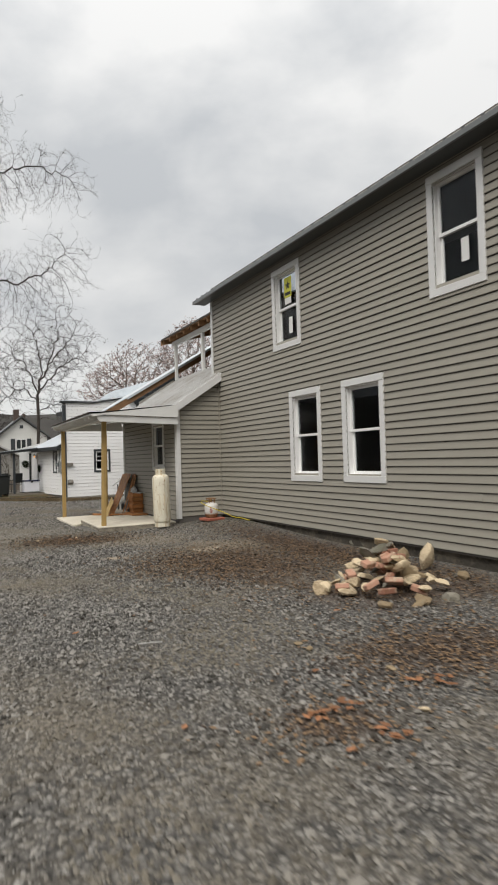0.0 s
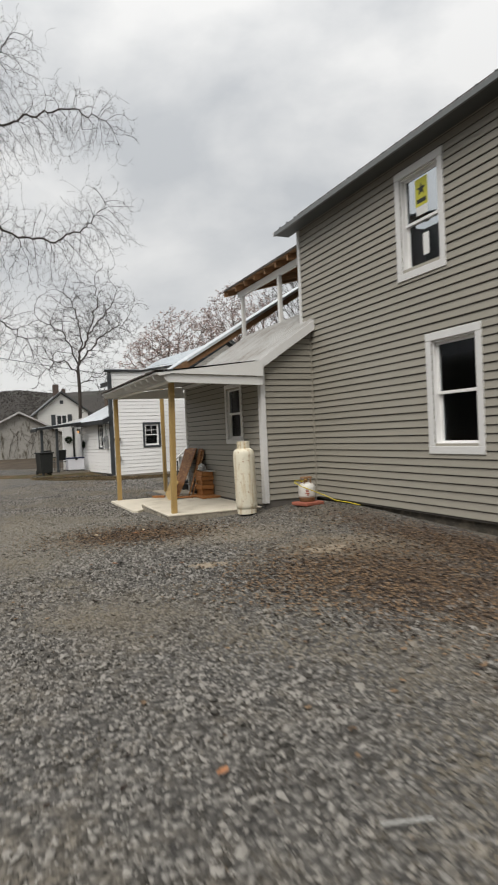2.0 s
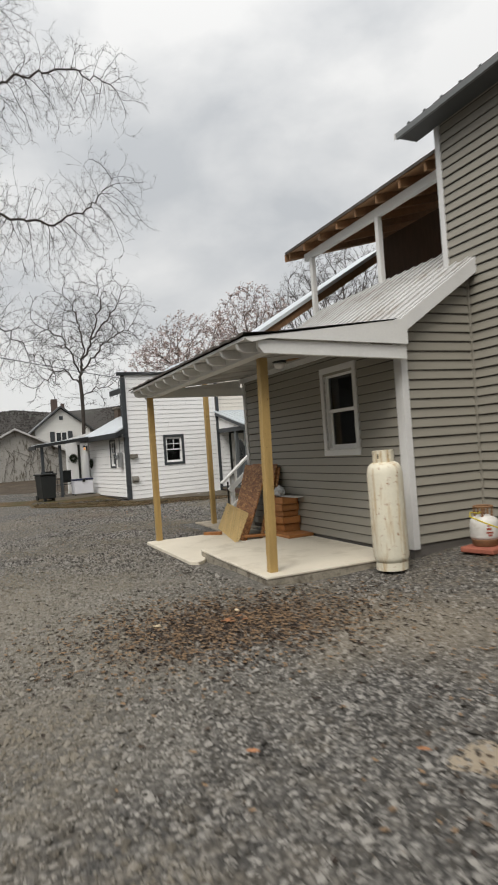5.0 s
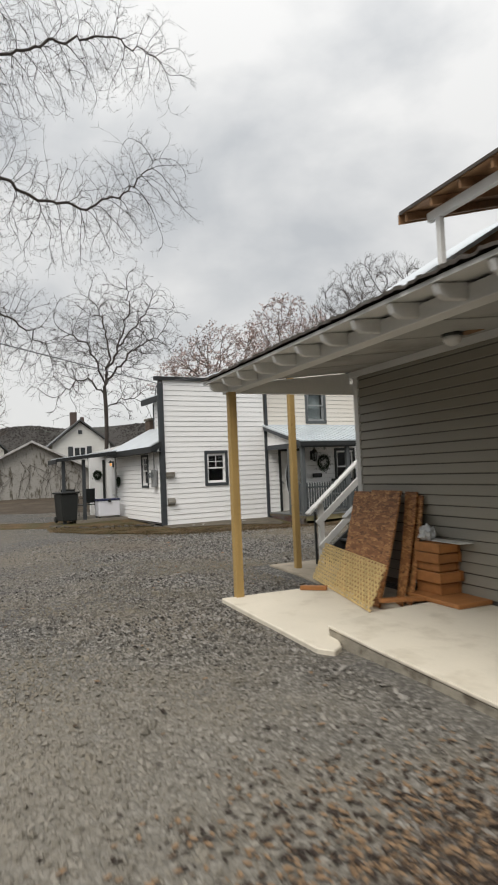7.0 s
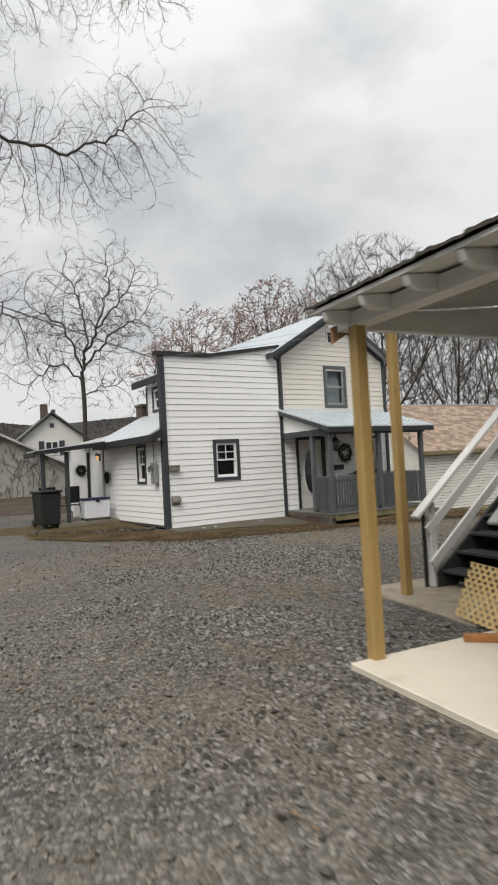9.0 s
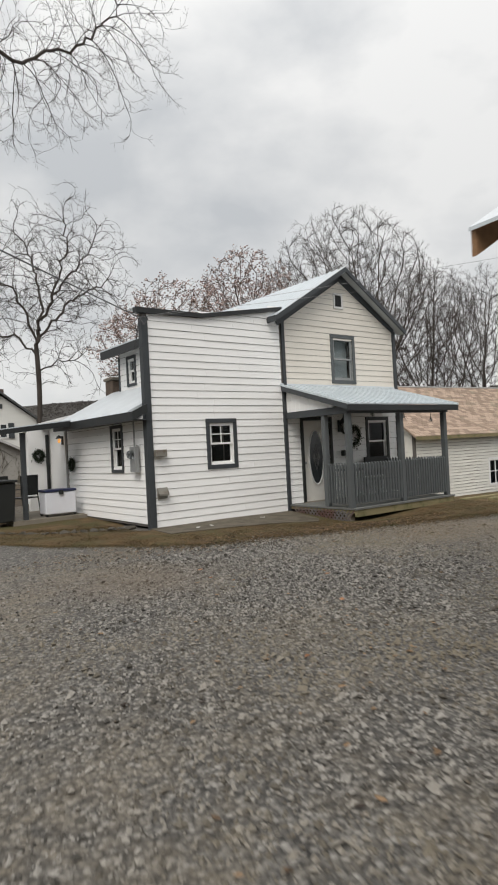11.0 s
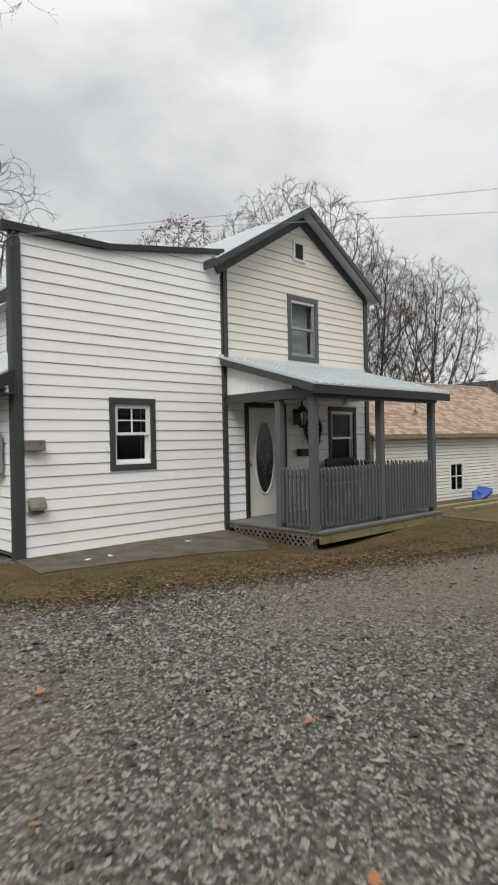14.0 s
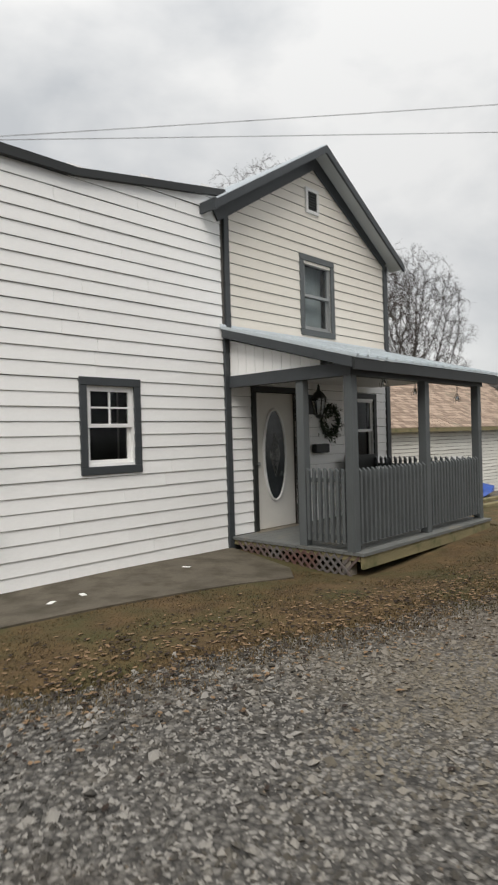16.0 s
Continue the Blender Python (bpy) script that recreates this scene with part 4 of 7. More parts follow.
part("frieze_board", prism([(3.4, 4.5), (RP[0], RP[1] - 0.077), (RP[0], RP[1] - 0.30), (3.5, 4.34)], 0.03, "y", -0.045), M_DARK, white, "slate board under the roof slope")
part("frieze_board", prism([(RP[0] + 0.002, RP[1] - 0.077), (7.72, 4.59), (7.58, 4.47), (RP[0] + 0.002, RP[1] - 0.30)], 0.03, "y", -0.045), M_DARK, white)
part("eave_board", boxes((3.2, 3.238, -0.306, 0.3, 4.37, 4.505)), M_DARK, white, "slate board at the gable eave")
bm = bmesh.new()
for i in range(36):
    y = -0.24 + i * 0.235
    for a, b in ((RL, RP), (RP, RR)):
        beam(bm, (a[0], y, a[1] + 0.01), (b[0], y, b[1] + 0.01), 0.03, 0.02)
part("roof_rib", bm, M_GALV, white, "ribs of the metal roof")["kind"] = "stuff"
part("right_wall", boxes((7.55, 7.68, 0.15, 8.0, -0.6, 4.5)), M_CSIDE, white)
part("rear_wall", boxes((3.62, 7.5, 7.9, 8.05, -0.3, 4.5)), M_CSIDE, white)
part("rear_wall", boxes((0.2, 3.6, 7.9, 8.05, -0.3, 2.4)), M_CSIDE, white)
part("rear_gable", prism([(3.62, 4.5), (7.68, 4.5), GP], 0.14, "y", 7.9), M_CSIDE, white)
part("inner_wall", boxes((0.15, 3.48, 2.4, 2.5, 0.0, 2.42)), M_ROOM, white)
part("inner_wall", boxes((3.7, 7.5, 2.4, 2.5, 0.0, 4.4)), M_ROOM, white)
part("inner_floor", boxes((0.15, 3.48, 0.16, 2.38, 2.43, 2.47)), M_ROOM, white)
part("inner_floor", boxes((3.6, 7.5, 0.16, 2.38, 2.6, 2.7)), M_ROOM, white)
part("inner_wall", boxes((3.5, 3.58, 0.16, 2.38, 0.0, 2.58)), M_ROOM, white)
# front door
door = part("front_door", soft(boxes((DOOR[0] + 0.085, DOOR[1] - 0.085, 0.03, 0.075, 0.17, DOOR[3] - 0.085)), 0.003), mat("cream_door", (0.74, 0.72, 0.67), 0.45, spread=0.06), white, "cream front door with oval glass")
part("door_trim", soft(boxes((DOOR[0], DOOR[0] + 0.08, -0.045, 0.08, 0.15, DOOR[3]), (DOOR[1] - 0.08, DOOR[1], -0.045, 0.08, 0.15, DOOR[3]), (DOOR[0] + 0.08, DOOR[1] - 0.08, -0.045, 0.08, DOOR[3] - 0.08, DOOR[3])), 0.003), M_BLACK, white, "near-black door trim")
dc, dz = (DOOR[0] + DOOR[1]) / 2 - 0.01, 1.22
bm = bmesh.new()
ring = [(dc + 0.235 * math.cos(2 * math.pi * k / 40), 0.022, dz + 0.66 * math.sin(2 * math.pi * k / 40)) for k in range(41)]
tube(bm, ring, 0.022, 6, False)
part("oval_moulding", bm, M_SASH, door, "white oval moulding", smooth=True)
M_DOORGLASS = stained(mat("dark_leaded_glass", (0.03, 0.035, 0.038), 0.12, spread=0.3, scale=6, fine=30, bump=0.25, spec=0.6), (0.1, 0.115, 0.115), 7, 0.6, 0.75)
part("oval_glass", prism([(dc + 0.23 * math.cos(2 * math.pi * k / 40), dz + 0.65 * math.sin(2 * math.pi * k / 40)) for k in range(40)], 0.008, "y", 0.02), M_DOORGLASS, door, "dark patterned oval glass")
M_LEAD = mat("lead_came", (0.3, 0.3, 0.29), 0.4, metal=0.6)
bm = bmesh.new()
for k in range(4):
    r = 0.05 + 0.05 * k
    tube(bm, [(dc + r * 0.55 * math.cos(2 * math.pi * j / 4), 0.018, dz + r * 1.6 * math.sin(2 * math.pi * j / 4)) for j in range(5)], 0.004, 4, False)
part("came", bm, M_LEAD, door, "lead lines in the oval glass")
bm = bmesh.new()
lathe(bm, [(0.02, 0.0), (0.03, 0.02), (0.028, 0.04), (0.012, 0.05)], 10, Matrix.Translation((DOOR[0] + 0.14, 0.03, 1.1)) @ Matrix.Rotation(radians(90), 4, "X"))
part("door_knob", bm, M_GREYMETAL, door, "metal door knob")
part("threshold", boxes((DOOR[0], DOOR[1], -0.12, 0.08, 0.125, 0.165)), M_OLDCONC, white)
part("stud", boxes((3.66, 3.70, -0.03, 0.0, 2.62, 2.9)), M_WSIDE, white)
bm = bmesh.new()
for i in range(26):
    u = 3.7 + i * 0.15
    quad_box(bm, u, u + 0.142, -0.012, -0.002, 2.3, 2.93)
part("panel_board", bm, M_WSIDE, white, "white upright boards under the porch roof")["kind"] = "stuff"
# porch
M_PROOF = mat("blue_grey_roof_sheet", (0.52, 0.57, 0.6), 0.38, metal=0.25, spread=0.12, scale=2.0, fine=30, bump=0.05)
DX0, DX1, DV, DZ = 3.63, 7.05, -2.1, 0.16
M_DECK = stained(mat("porch_floor_grey", (0.13, 0.135, 0.13), 0.65, spread=0.15, fine=40, bump=0.1, vary=0.2), (0.2, 0.17, 0.12), 3, 0.55, 0.75)
for i in range(15):
    v0 = DV + 0.005 + i * 0.14
    part("deck_board", boxes((DX0 - 0.02, DX1 + 0.02, v0, min(v0 + 0.134, -0.03), DZ - 0.035, DZ)), M_DECK, white)
M_OLDWOOD = stained(mat("mossy_timber", (0.2, 0.17, 0.09), 0.8, spread=0.2, scale=3, fine=40, bump=0.25, stretch=(1, 6, 6)), (0.09, 0.1, 0.04), 4, 0.5, 0.7)
part("rim_joist", boxes((DX0, DX1, DV + 0.02, DV + 0.06, DZ - 0.18, DZ - 0.037)), M_OLDWOOD, white, "weathered greenish timber rim")
part("rim_joist", boxes((DX0 + 0.0, DX0 + 0.04, DV + 0.07, -0.05, DZ - 0.1, DZ - 0.037)), M_OLDWOOD, white)
for u in (3.7, 5.3, 6.95):
    part("footing", boxes((u - 0.06, u + 0.06, -1.9, -1.78, -0.6, DZ - 0.037)), M_OLDCONC, white)
M_SKIRT = stained(mat("faded_lattice", (0.13, 0.12, 0.115), 0.7, spread=0.2), (0.11, 0.058, 0.047), 1.6, 0.45, 0.6)
skirt = part("lattice_skirt", boxes((DX0 - 0.004, DX0 + 0.0, DV + 0.08, -0.06, -0.16, -0.14)), M_SKIRT, white, "faded red-brown and grey lattice skirt")
for sgn in (1, -1):
    for i in range(24):
        v0 = DV - 0.3 + i * 0.11
        bm = bmesh.new()
        a, b = Vector((DX0 - 0.006 - 0.006 * sgn, v0, -0.17)), Vector((DX0 - 0.006 - 0.006 * sgn, v0 + sgn * 0.28, 0.11))
        if min(a.y, b.y) > DV + 0.05 and max(a.y, b.y) < -0.04:
            beam(bm, a, b, 0.008, 0.03)
            part("slat", bm, M_SKIRT, skirt)
        else:
            bm.free()
for u, v in ((3.67, -1.93), (3.69, -1.22), (5.36, -1.93), (6.99, -1.93)):
    part("porch_post", soft(boxes((u - 0.056, u + 0.056, v - 0.056, v + 0.056, DZ, 2.15)), 0.005), M_PORCH, white, "slate-grey porch post")


def railing(u0, v0, u1, v1, count):
    """Pickets with pointed tops between two rails."""
    for z0, z1 in ((0.27, 0.33), (0.93, 0.98)):
        bm = bmesh.new()
        beam(bm, (u0, v0, (z0 + z1) / 2), (u1, v1, (z0 + z1) / 2), 0.035, z1 - z0)
        part("rail", bm, M_PORCH, white)
    for i in range(count):
        f = (i + 0.5) / count
        u, v = u0 + (u1 - u0) * f, v0 + (v1 - v0) * f
        du, dv = (0, -0.035) if v0 == v1 else (-0.035, 0)
        bm = bmesh.new()
        quad_box(bm, u - 0.019 + du, u + 0.019 + du, v - 0.019 + dv, v + 0.019 + dv, 0.24, 1.07)
        for w in bm.verts:
            if w.co.z > 1:
                w.co.z += 0.03 if (w.co.y > v + dv) else -0.01
        part("picket", bm, M_PORCH, white)


railing(3.73, -1.93, 5.30, -1.93, 17)
railing(5.42, -1.93, 6.93, -1.93, 17)
railing(3.68, -1.87, 3.68, -1.28, 7)
railing(6.99, -1.87, 6.99, -0.05, 20)
pz = lambda v: 2.93 + 0.285 * v
part("porch_roof", prism([(-2.13, pz(-2.13)), (0.0, pz(0)), (0.0, pz(0) + 0.025), (-2.13, pz(-2.13) + 0.025)], 3.86, "x", 3.5), M_PROOF, white, "pale ribbed metal porch roof")
bm = bmesh.new()
for i in range(20):
    u = 3.53 + i * 0.2
    beam(bm, (u, -2.14, pz(-2.13) + 0.03), (u, 0, pz(0) + 0.03), 0.035, 0.022)
part("roof_rib", bm, M_PROOF, white, "ribs of the porch roof")["kind"] = "stuff"
part("porch_fascia", boxes((3.5, 7.36, -2.12, -2.085, pz(-2.1) - 0.14, pz(-2.1) - 0.012)), M_EAVE, white)
part("porch_rake", prism([(-2.08, pz(-2.08) - 0.12), (-0.045, pz(0) - 0.12), (-0.045, pz(0) - 0.003), (-2.08, pz(-2.08) - 0.003)], 0.035, "x", 3.5), M_DARK, white)
part("porch_rake", prism([(-2.08, pz(-2.08) - 0.12), (-0.045, pz(0) - 0.12), (-0.045, pz(0) - 0.003), (-2.08, pz(-2.08) - 0.003)], 0.035, "x", 7.33), M_DARK, white)
part("porch_beam", boxes((3.6, 7.1, -1.99, -1.87, 2.15, 2.3)), M_DARK, white)
part("porch_beam", boxes((3.61, 3.73, -1.868, -0.05, 2.15, 2.3)), M_DARK, white)
part("porch_ceiling", boxes((3.735, 7.1, -1.868, -0.05, 2.285, 2.298)), M_TRIM, white)
for i in range(12):
    v = -0.045 - (i + 1) * 0.15
    top_z = pz(v) - 0.135
    if top_z > 2.32:
        part("infill_board", prism([(v, 2.302), (v + 0.144, 2.302), (v + 0.144, pz(v + 0.144) - 0.135), (v, top_z)], 0.018, "x", 3.64), M_WSIDE, white)
# flashing strip where the porch roof meets the wall
part("flashing", boxes((3.5, 7.6, -0.03, -0.012, 2.93, 2.99)), M_GALV, white)


def on_white(x, y, z, rz=0.0):
    return WHM @ pose(x, y, z, 0, 0, rz)


# lantern, wreath, letter box, bulbs
lantern = thing("wall_lantern", "black coach lantern beside a front door", "lamp", on_white(5.38, -0.02, 1.96) @ Matrix.Scale(1.25, 4))
part("bracket", boxes((-0.05, 0.05, -0.01, 0.0, -0.12, 0.12), (-0.01, 0.01, -0.12, -0.01, 0.05, 0.07)), M_BLACK, lantern)
bm = bmesh.new()
lathe(bm, [(0.03, -0.17), (0.05, -0.14), (0.055, -0.13)], 6, Matrix.Translation((0, -0.13, 0)))
lathe(bm, [(0.1, 0.07), (0.06, 0.13), (0.02, 0.17), (0.015, 0.22), (0.002, 0.25)], 6, Matrix.Translation((0, -0.13, 0)))
for k in range(6):
    a = k * math.pi / 3
    tube(bm, [(0.055 * math.cos(a), -0.13 + 0.055 * math.sin(a), -0.13), (0.092 * math.cos(a), -0.13 + 0.092 * math.sin(a), 0.07)], 0.007, 4)
part("cage", bm, M_BLACK, lantern, "black lantern cage")
bm = bmesh.new()
lathe(bm, [(0.048, -0.13), (0.085, 0.069)], 6, Matrix.Translation((0, -0.13, 0)))
part("glass", bm, M_GLASS, lantern)
M_WREATH = mat("dark_wreath", (0.035, 0.05, 0.028), 0.8, spread=0.5, scale=20, vary=0.6, island=True)


def wreath(name, m, radius, label):
    rnd = random.Random(3)
    bm = bmesh.new()
    for k in range(520):
        a, r = rnd.uniform(0, 2 * math.pi), radius * 0.92 + rnd.gauss(0, radius * 0.24)
        c = Vector((r * math.cos(a), rnd.uniform(-0.05, -0.0), r * math.sin(a)))
        d = Vector((rnd.uniform(-1, 1), rnd.uniform(-0.7, 0.2), rnd.uniform(-1, 1))).normalized()
        s = d.cross(Vector((0.3, 0.5, 0.8))).normalized() * 0.012
        e = c + d * rnd.uniform(0.04, 0.075)
        vs = [bm.verts.new(v) for v in (c - s, c + s, e)]
        bm.faces.new(vs)
    tube(bm, [(radius * math.cos(2 * math.pi * k / 20), -0.012, radius * math.sin(2 * math.pi * k / 20)) for k in range(21)], 0.02, 5, False)
    return solid(name, bm, M_WREATH, label, "wreath", m)


wreath("door_wreath", on_white(5.86, -0.02, 1.70), 0.225, "dark evergreen wreath hung on the porch wall")
solid("letter_box", soft(boxes((-0.17, 0.17, -0.1, 0.0, -0.07, 0.07)), 0.012), M_BLACK, "black wall letter box beside the door", "letter box", on_white(5.55, -0.02, 1.28))
for u, v, z in ((6.3, -1.3, 2.1), (4.6, -1.8, 2.12), (6.75, -1.75, 1.98)):
    bulb = thing("cage_bulb", "small bulb in a black wire cage under the porch", "lamp", on_white(u, v, z), "porch string bulbs")
    bm = bmesh.new()
    for k in range(6):
        a = k * math.pi / 3
        tube(bm, [(0.012 * math.cos(a), 0.012 * math.sin(a), 0.06), (0.05 * math.cos(a), 0.05 * math.sin(a), 0.0), (0.05 * math.cos(a), 0.05 * math.sin(a), -0.06)], 0.003, 4)
    tube(bm, [(0, 0, 0.05), (0, 0, 2.29 - z)], 0.006, 5)
    part("cage", bm, M_BLACK, bulb)
    bm = bmesh.new()
    lathe(bm, [(0.008, 0.04), (0.024, 0.0), (0.02, -0.03), (0.003, -0.04)], 10)
    part("bulb", bm, M_GLASS, bulb)
# porch bench back seen over the railing
bench = thing("porch_bench", "dark slatted bench on the porch", "bench", on_white(6.55, -0.35, DZ))
part("seat", boxes((-0.45, 0.45, -0.22, 0.22, 0.4, 0.44)), M_BLACK, bench)
part("backrest", boxes((-0.45, 0.45, 0.19, 0.23, 0.5, 0.98)), M_BLACK, bench)
for x in (-0.42, 0.42):
    for y in (-0.18, 0.18):
        part("leg", boxes((x - 0.025, x + 0.025, y - 0.025, y + 0.025, 0.0, 0.4)), M_BLACK, bench)

# meters and boxes on the corner
meter = thing("electric_meter", "grey electric meter box on the side wall", "meter", WHM @ pose(-0.045, 0.42, 1.35, 0, 0, -90))
part("cabinet", soft(boxes((-0.12, 0.12, -0.1, 0.0, -0.2, 0.32)), 0.01), M_GREYMETAL, meter)
bm = bmesh.new()
lathe(bm, [(0.085, 0.0), (0.085, 0.05), (0.075, 0.09), (0.03, 0.1)], 18, Matrix.Translation((0, -0.1, 0.16)) @ Matrix.Rotation(radians(90), 4, "X"))
part("glass_dome", bm, M_GLASS, meter)
bm = bmesh.new()
tube(bm, [(0.0, -0.04, 0.32), (0.0, -0.04, 0.86)], 0.018, 8)
part("conduit", bm, M_GREYMETAL, meter, "grey conduit up the corner")
solid("utility_box", soft(boxes((0.0, 0.26, -0.1, 0.0, -0.07, 0.07)), 0.008), M_OLDBOX, "small grey utility box on the siding", "utility box", on_white(0.1, -0.022, 1.51), "utility boxes")
ac = thing("dryer_vent", "grey hooded wall vent near the ground", "vent", on_white(0.25, -0.022, 0.70))
part("hood", prism([(-0.1, 0.0), (-0.1, -0.04), (-0.02, 0.12), (0.0, 0.12), (0.0, -0.1), (-0.02, -0.1), (-0.02, 0.0)], 0.22, "x", -0.11), M_OLDBOX, ac)

# ---- low left side of the white house ----
SW = (1.08, 1.68, 1.13, 2.16)
left = Matrix.Translation((0, 4.3, 0)) @ Matrix.Rotation(radians(-90), 4, "Z")
LU = lambda v: 4.3 - v
hs = [inner((LU(SW[1]), LU(SW[0]), SW[2], SW[3]), 0.07, 0.07)]
bm = bmesh.new()
wall_core(bm, 0.0, 4.15, 0.05, 2.35, hs, 0.004, 0.14)
lw_ = part("side_wall", bm, M_CORE, white, "white lap siding on the side", m=left)
lap_siding(lw_, "white2", M_WSIDE, GEX, 0.1, 2.3, lambda z: (0.05, 4.2), hs, place=Matrix.Translation((0, 0.002, 0)), thick=0.012, shadow_gap=0.003)
sash_window(white, "window", LU(SW[1]), LU(SW[0]), SW[2], SW[3], left, 0.07, 0.07, trim_mat=M_DARK, grid=True, deep=0.03)
part("side_roof", prism([(-0.36, 2.30), (1.25, 3.12), (1.25, 3.17), (-0.36, 2.35)], 4.05, "y", 0.15), M_GALV, white, "bright low metal side roof")
part("side_fascia", boxes((-0.38, -0.34, -0.1, 4.2, 2.17, 2.34)), M_EAVE, white)
part("side_soffit", boxes((-0.34, -0.005, -0.1, 4.2, 2.18, 2.195)), M_DARK, white)
part("side_gable_trim", prism([(-0.38, 2.17), (-0.04, 2.32), (-0.04, 2.5), (-0.38, 2.34)], 0.03, "y", -0.13), M_EAVE, white)
up = Matrix.Translation((1.2, 3.6, 0)) @ Matrix.Rotation(radians(-90), 4, "Z")
UW = (0.45, 0.95, 3.2, 3.95)
hu = [inner(UW, 0.07, 0.07)]
bm = bmesh.new()
wall_core(bm, 0.0, 2.0, 2.9, 4.02, hu, 0.004, 0.14)
uw = part("dormer_wall", bm, M_CORE, white, "white siding of the upper storey", m=up)
lap_siding(uw, "white2", M_WSIDE, GEX, 2.95, 4.0, lambda z: (0.06, 1.98), hu, place=Matrix.Translation((0, 0.002, 0)), thick=0.012, shadow_gap=0.003)
sash_window(white, "window", *UW, up, 0.07, 0.07, trim_mat=M_DARK, deep=0.03)
part("corner_board", boxes((0.0, 0.06, -0.03, 0.002, 2.95, 4.02)), M_DARK, white, m=up)
part("dormer_fascia", boxes((0.92, 0.97, 1.62, 4.1, 4.0, 4.2)), M_EAVE, white)
part("dormer_roof", prism([(0.93, 4.19), (3.6, 4.75), (3.6, 4.8), (0.93, 4.24)], 2.5, "y", 1.62), M_GALV, white)
part("dormer_end", boxes((1.21, 3.6, 3.46, 3.6, 2.9, 4.1)), M_WSIDE, white)
chim = thing("chimney", "dark brick chimney behind the side roof", "chimney", on_white(1.45, 4.35, 0))
part("stack", soft(boxes((-0.22, 0.22, -0.22, 0.22, 2.4, 3.5)), 0.02), mat("sooty_brick", (0.12, 0.09, 0.07), 0.9, spread=0.3, scale=5, fine=40, bump=0.3), chim)
part("cap", soft(boxes((-0.26, 0.26, -0.26, 0.26, 3.501, 3.58)), 0.02), M_OLDCONC, chim)
part("back_side_roof", prism([(-0.3, 2.36), (3.6, 3.3), (3.6, 3.35), (-0.3, 2.41)], 3.8, "y", 4.15), M_GALVOLD, white)
part("back_side_wall", boxes((0.0, 0.14, 5.6, 7.9, 0.0, 2.4)), M_WSIDE, white)
# side porch
part("porch_wall", boxes((-0.62, 0.3, 5.45, 5.58, 0.1, 2.35)), M_WSIDE, white, "white wall of the side porch")
part("porch_wall", boxes((-0.05, 0.0, 4.32, 5.44, 0.1, 2.35)), M_WSIDE, white)
part("side_door_trim", boxes((-0.16, -0.08, 5.4, 5.445, 0.15, 2.15), (0.14, 0.22, 5.4, 5.445, 0.15, 2.15)), M_BLACK, white, "dark side door frame")
wreath("side_wreath", on_white(-0.36, 5.43, 1.6), 0.13, "dark wreath on the side porch wall")
wreath("side_ornament", WHM @ pose(-0.045, 3.9, 1.35, 0, 0, -90), 0.13, "dried wreath on white siding")
part("side_porch_roof", prism([(-2.28, 2.14), (-0.36, 2.36), (-0.36, 2.40), (-2.28, 2.18)], 1.1, "y", 3.05), M_GALV, white, "pale side porch roof")
part("side_porch_fascia", prism([(-2.36, 2.05), (-0.4, 2.24), (-0.4, 2.37), (-2.36, 2.15)], 0.04, "y", 3.0), M_EAVE, white)
part("side_porch_fascia", boxes((-2.38, -2.34, 3.0, 4.15, 1.99, 2.13)), M_EAVE, white)
for u, v in ((-1.45, 3.2), (-2.1, 3.2)):
    part("side_porch_post", soft(boxes((u - 0.05, u + 0.05, v - 0.05, v + 0.05, 0.0, 2.12)), 0.005), M_DARK, white)
part("side_porch_floor", boxes((-1.75, -0.05, 3.1, 5.4, 0.0, 0.16)), M_OLDCONC, white)
M_LAMPGLOW = bpy.data.materials.new("lit_bulb")
M_LAMPGLOW.use_nodes = True
M_LAMPGLOW.node_tree.nodes["Principled BSDF"].inputs["Base Color"].default_value = (0.3, 0.14, 0.04, 1)
M_LAMPGLOW.node_tree.nodes["Principled BSDF"].inputs["Emission Color"].default_value = (1.0, 0.46, 0.12, 1)
M_LAMPGLOW.node_tree.nodes["Principled BSDF"].inputs["Emission Strength"].default_value = 0.9
sl_ = thing("porch_light", "small lit amber porch light by the side door", "lamp", WHM @ pose(-0.06, 4.45, 1.95, 0, 0, -90))
bm = bmesh.new()
quad_box(bm, -0.05, 0.05, -0.02, 0.0, -0.1, 0.12)
lathe(bm, [(0.09, 0.06), (0.05, 0.12), (0.01, 0.15)], 8, Matrix.Translation((0, -0.09, 0)))
part("bracket", bm, M_BLACK, sl_)
bm = bmesh.new()
lathe(bm, [(0.02, -0.05), (0.04, -0.02), (0.035, 0.03), (0.015, 0.055)], 10, Matrix.Translation((0, -0.09, 0)))
part("bulb", bm, M_LAMPGLOW, sl_, "lit amber bulb")
# wheelie bin, cooler, chairs
bin_ = thing("wheelie_bin", "black plastic wheeled rubbish bin on the drive", "bin", on_white(-2.0, 3.35, 0.10, 10))
bm = prism([(-0.24, 0.06), (0.24, 0.06), (0.3, 0.92), (-0.3, 0.92)], 0.56, "y", -0.28)
part("body", soft(bm, 0.02), M_BLACK, bin_)
part("lid", soft(boxes((-0.33, 0.33, -0.33, 0.34, 0.925, 0.985)), 0.02), M_BLACK, bin_)
for x in (-0.27, 0.22):
    bm = bmesh.new()
    lathe(bm, [(0.1, 0.0), (0.1, 0.05)], 16, Matrix.Translation((x, 0.27, 0.1)) @ Matrix.Rotation(radians(90), 4, "Y"))
    part("wheel", bm, M_BLACK, bin_)
bm = bmesh.new()
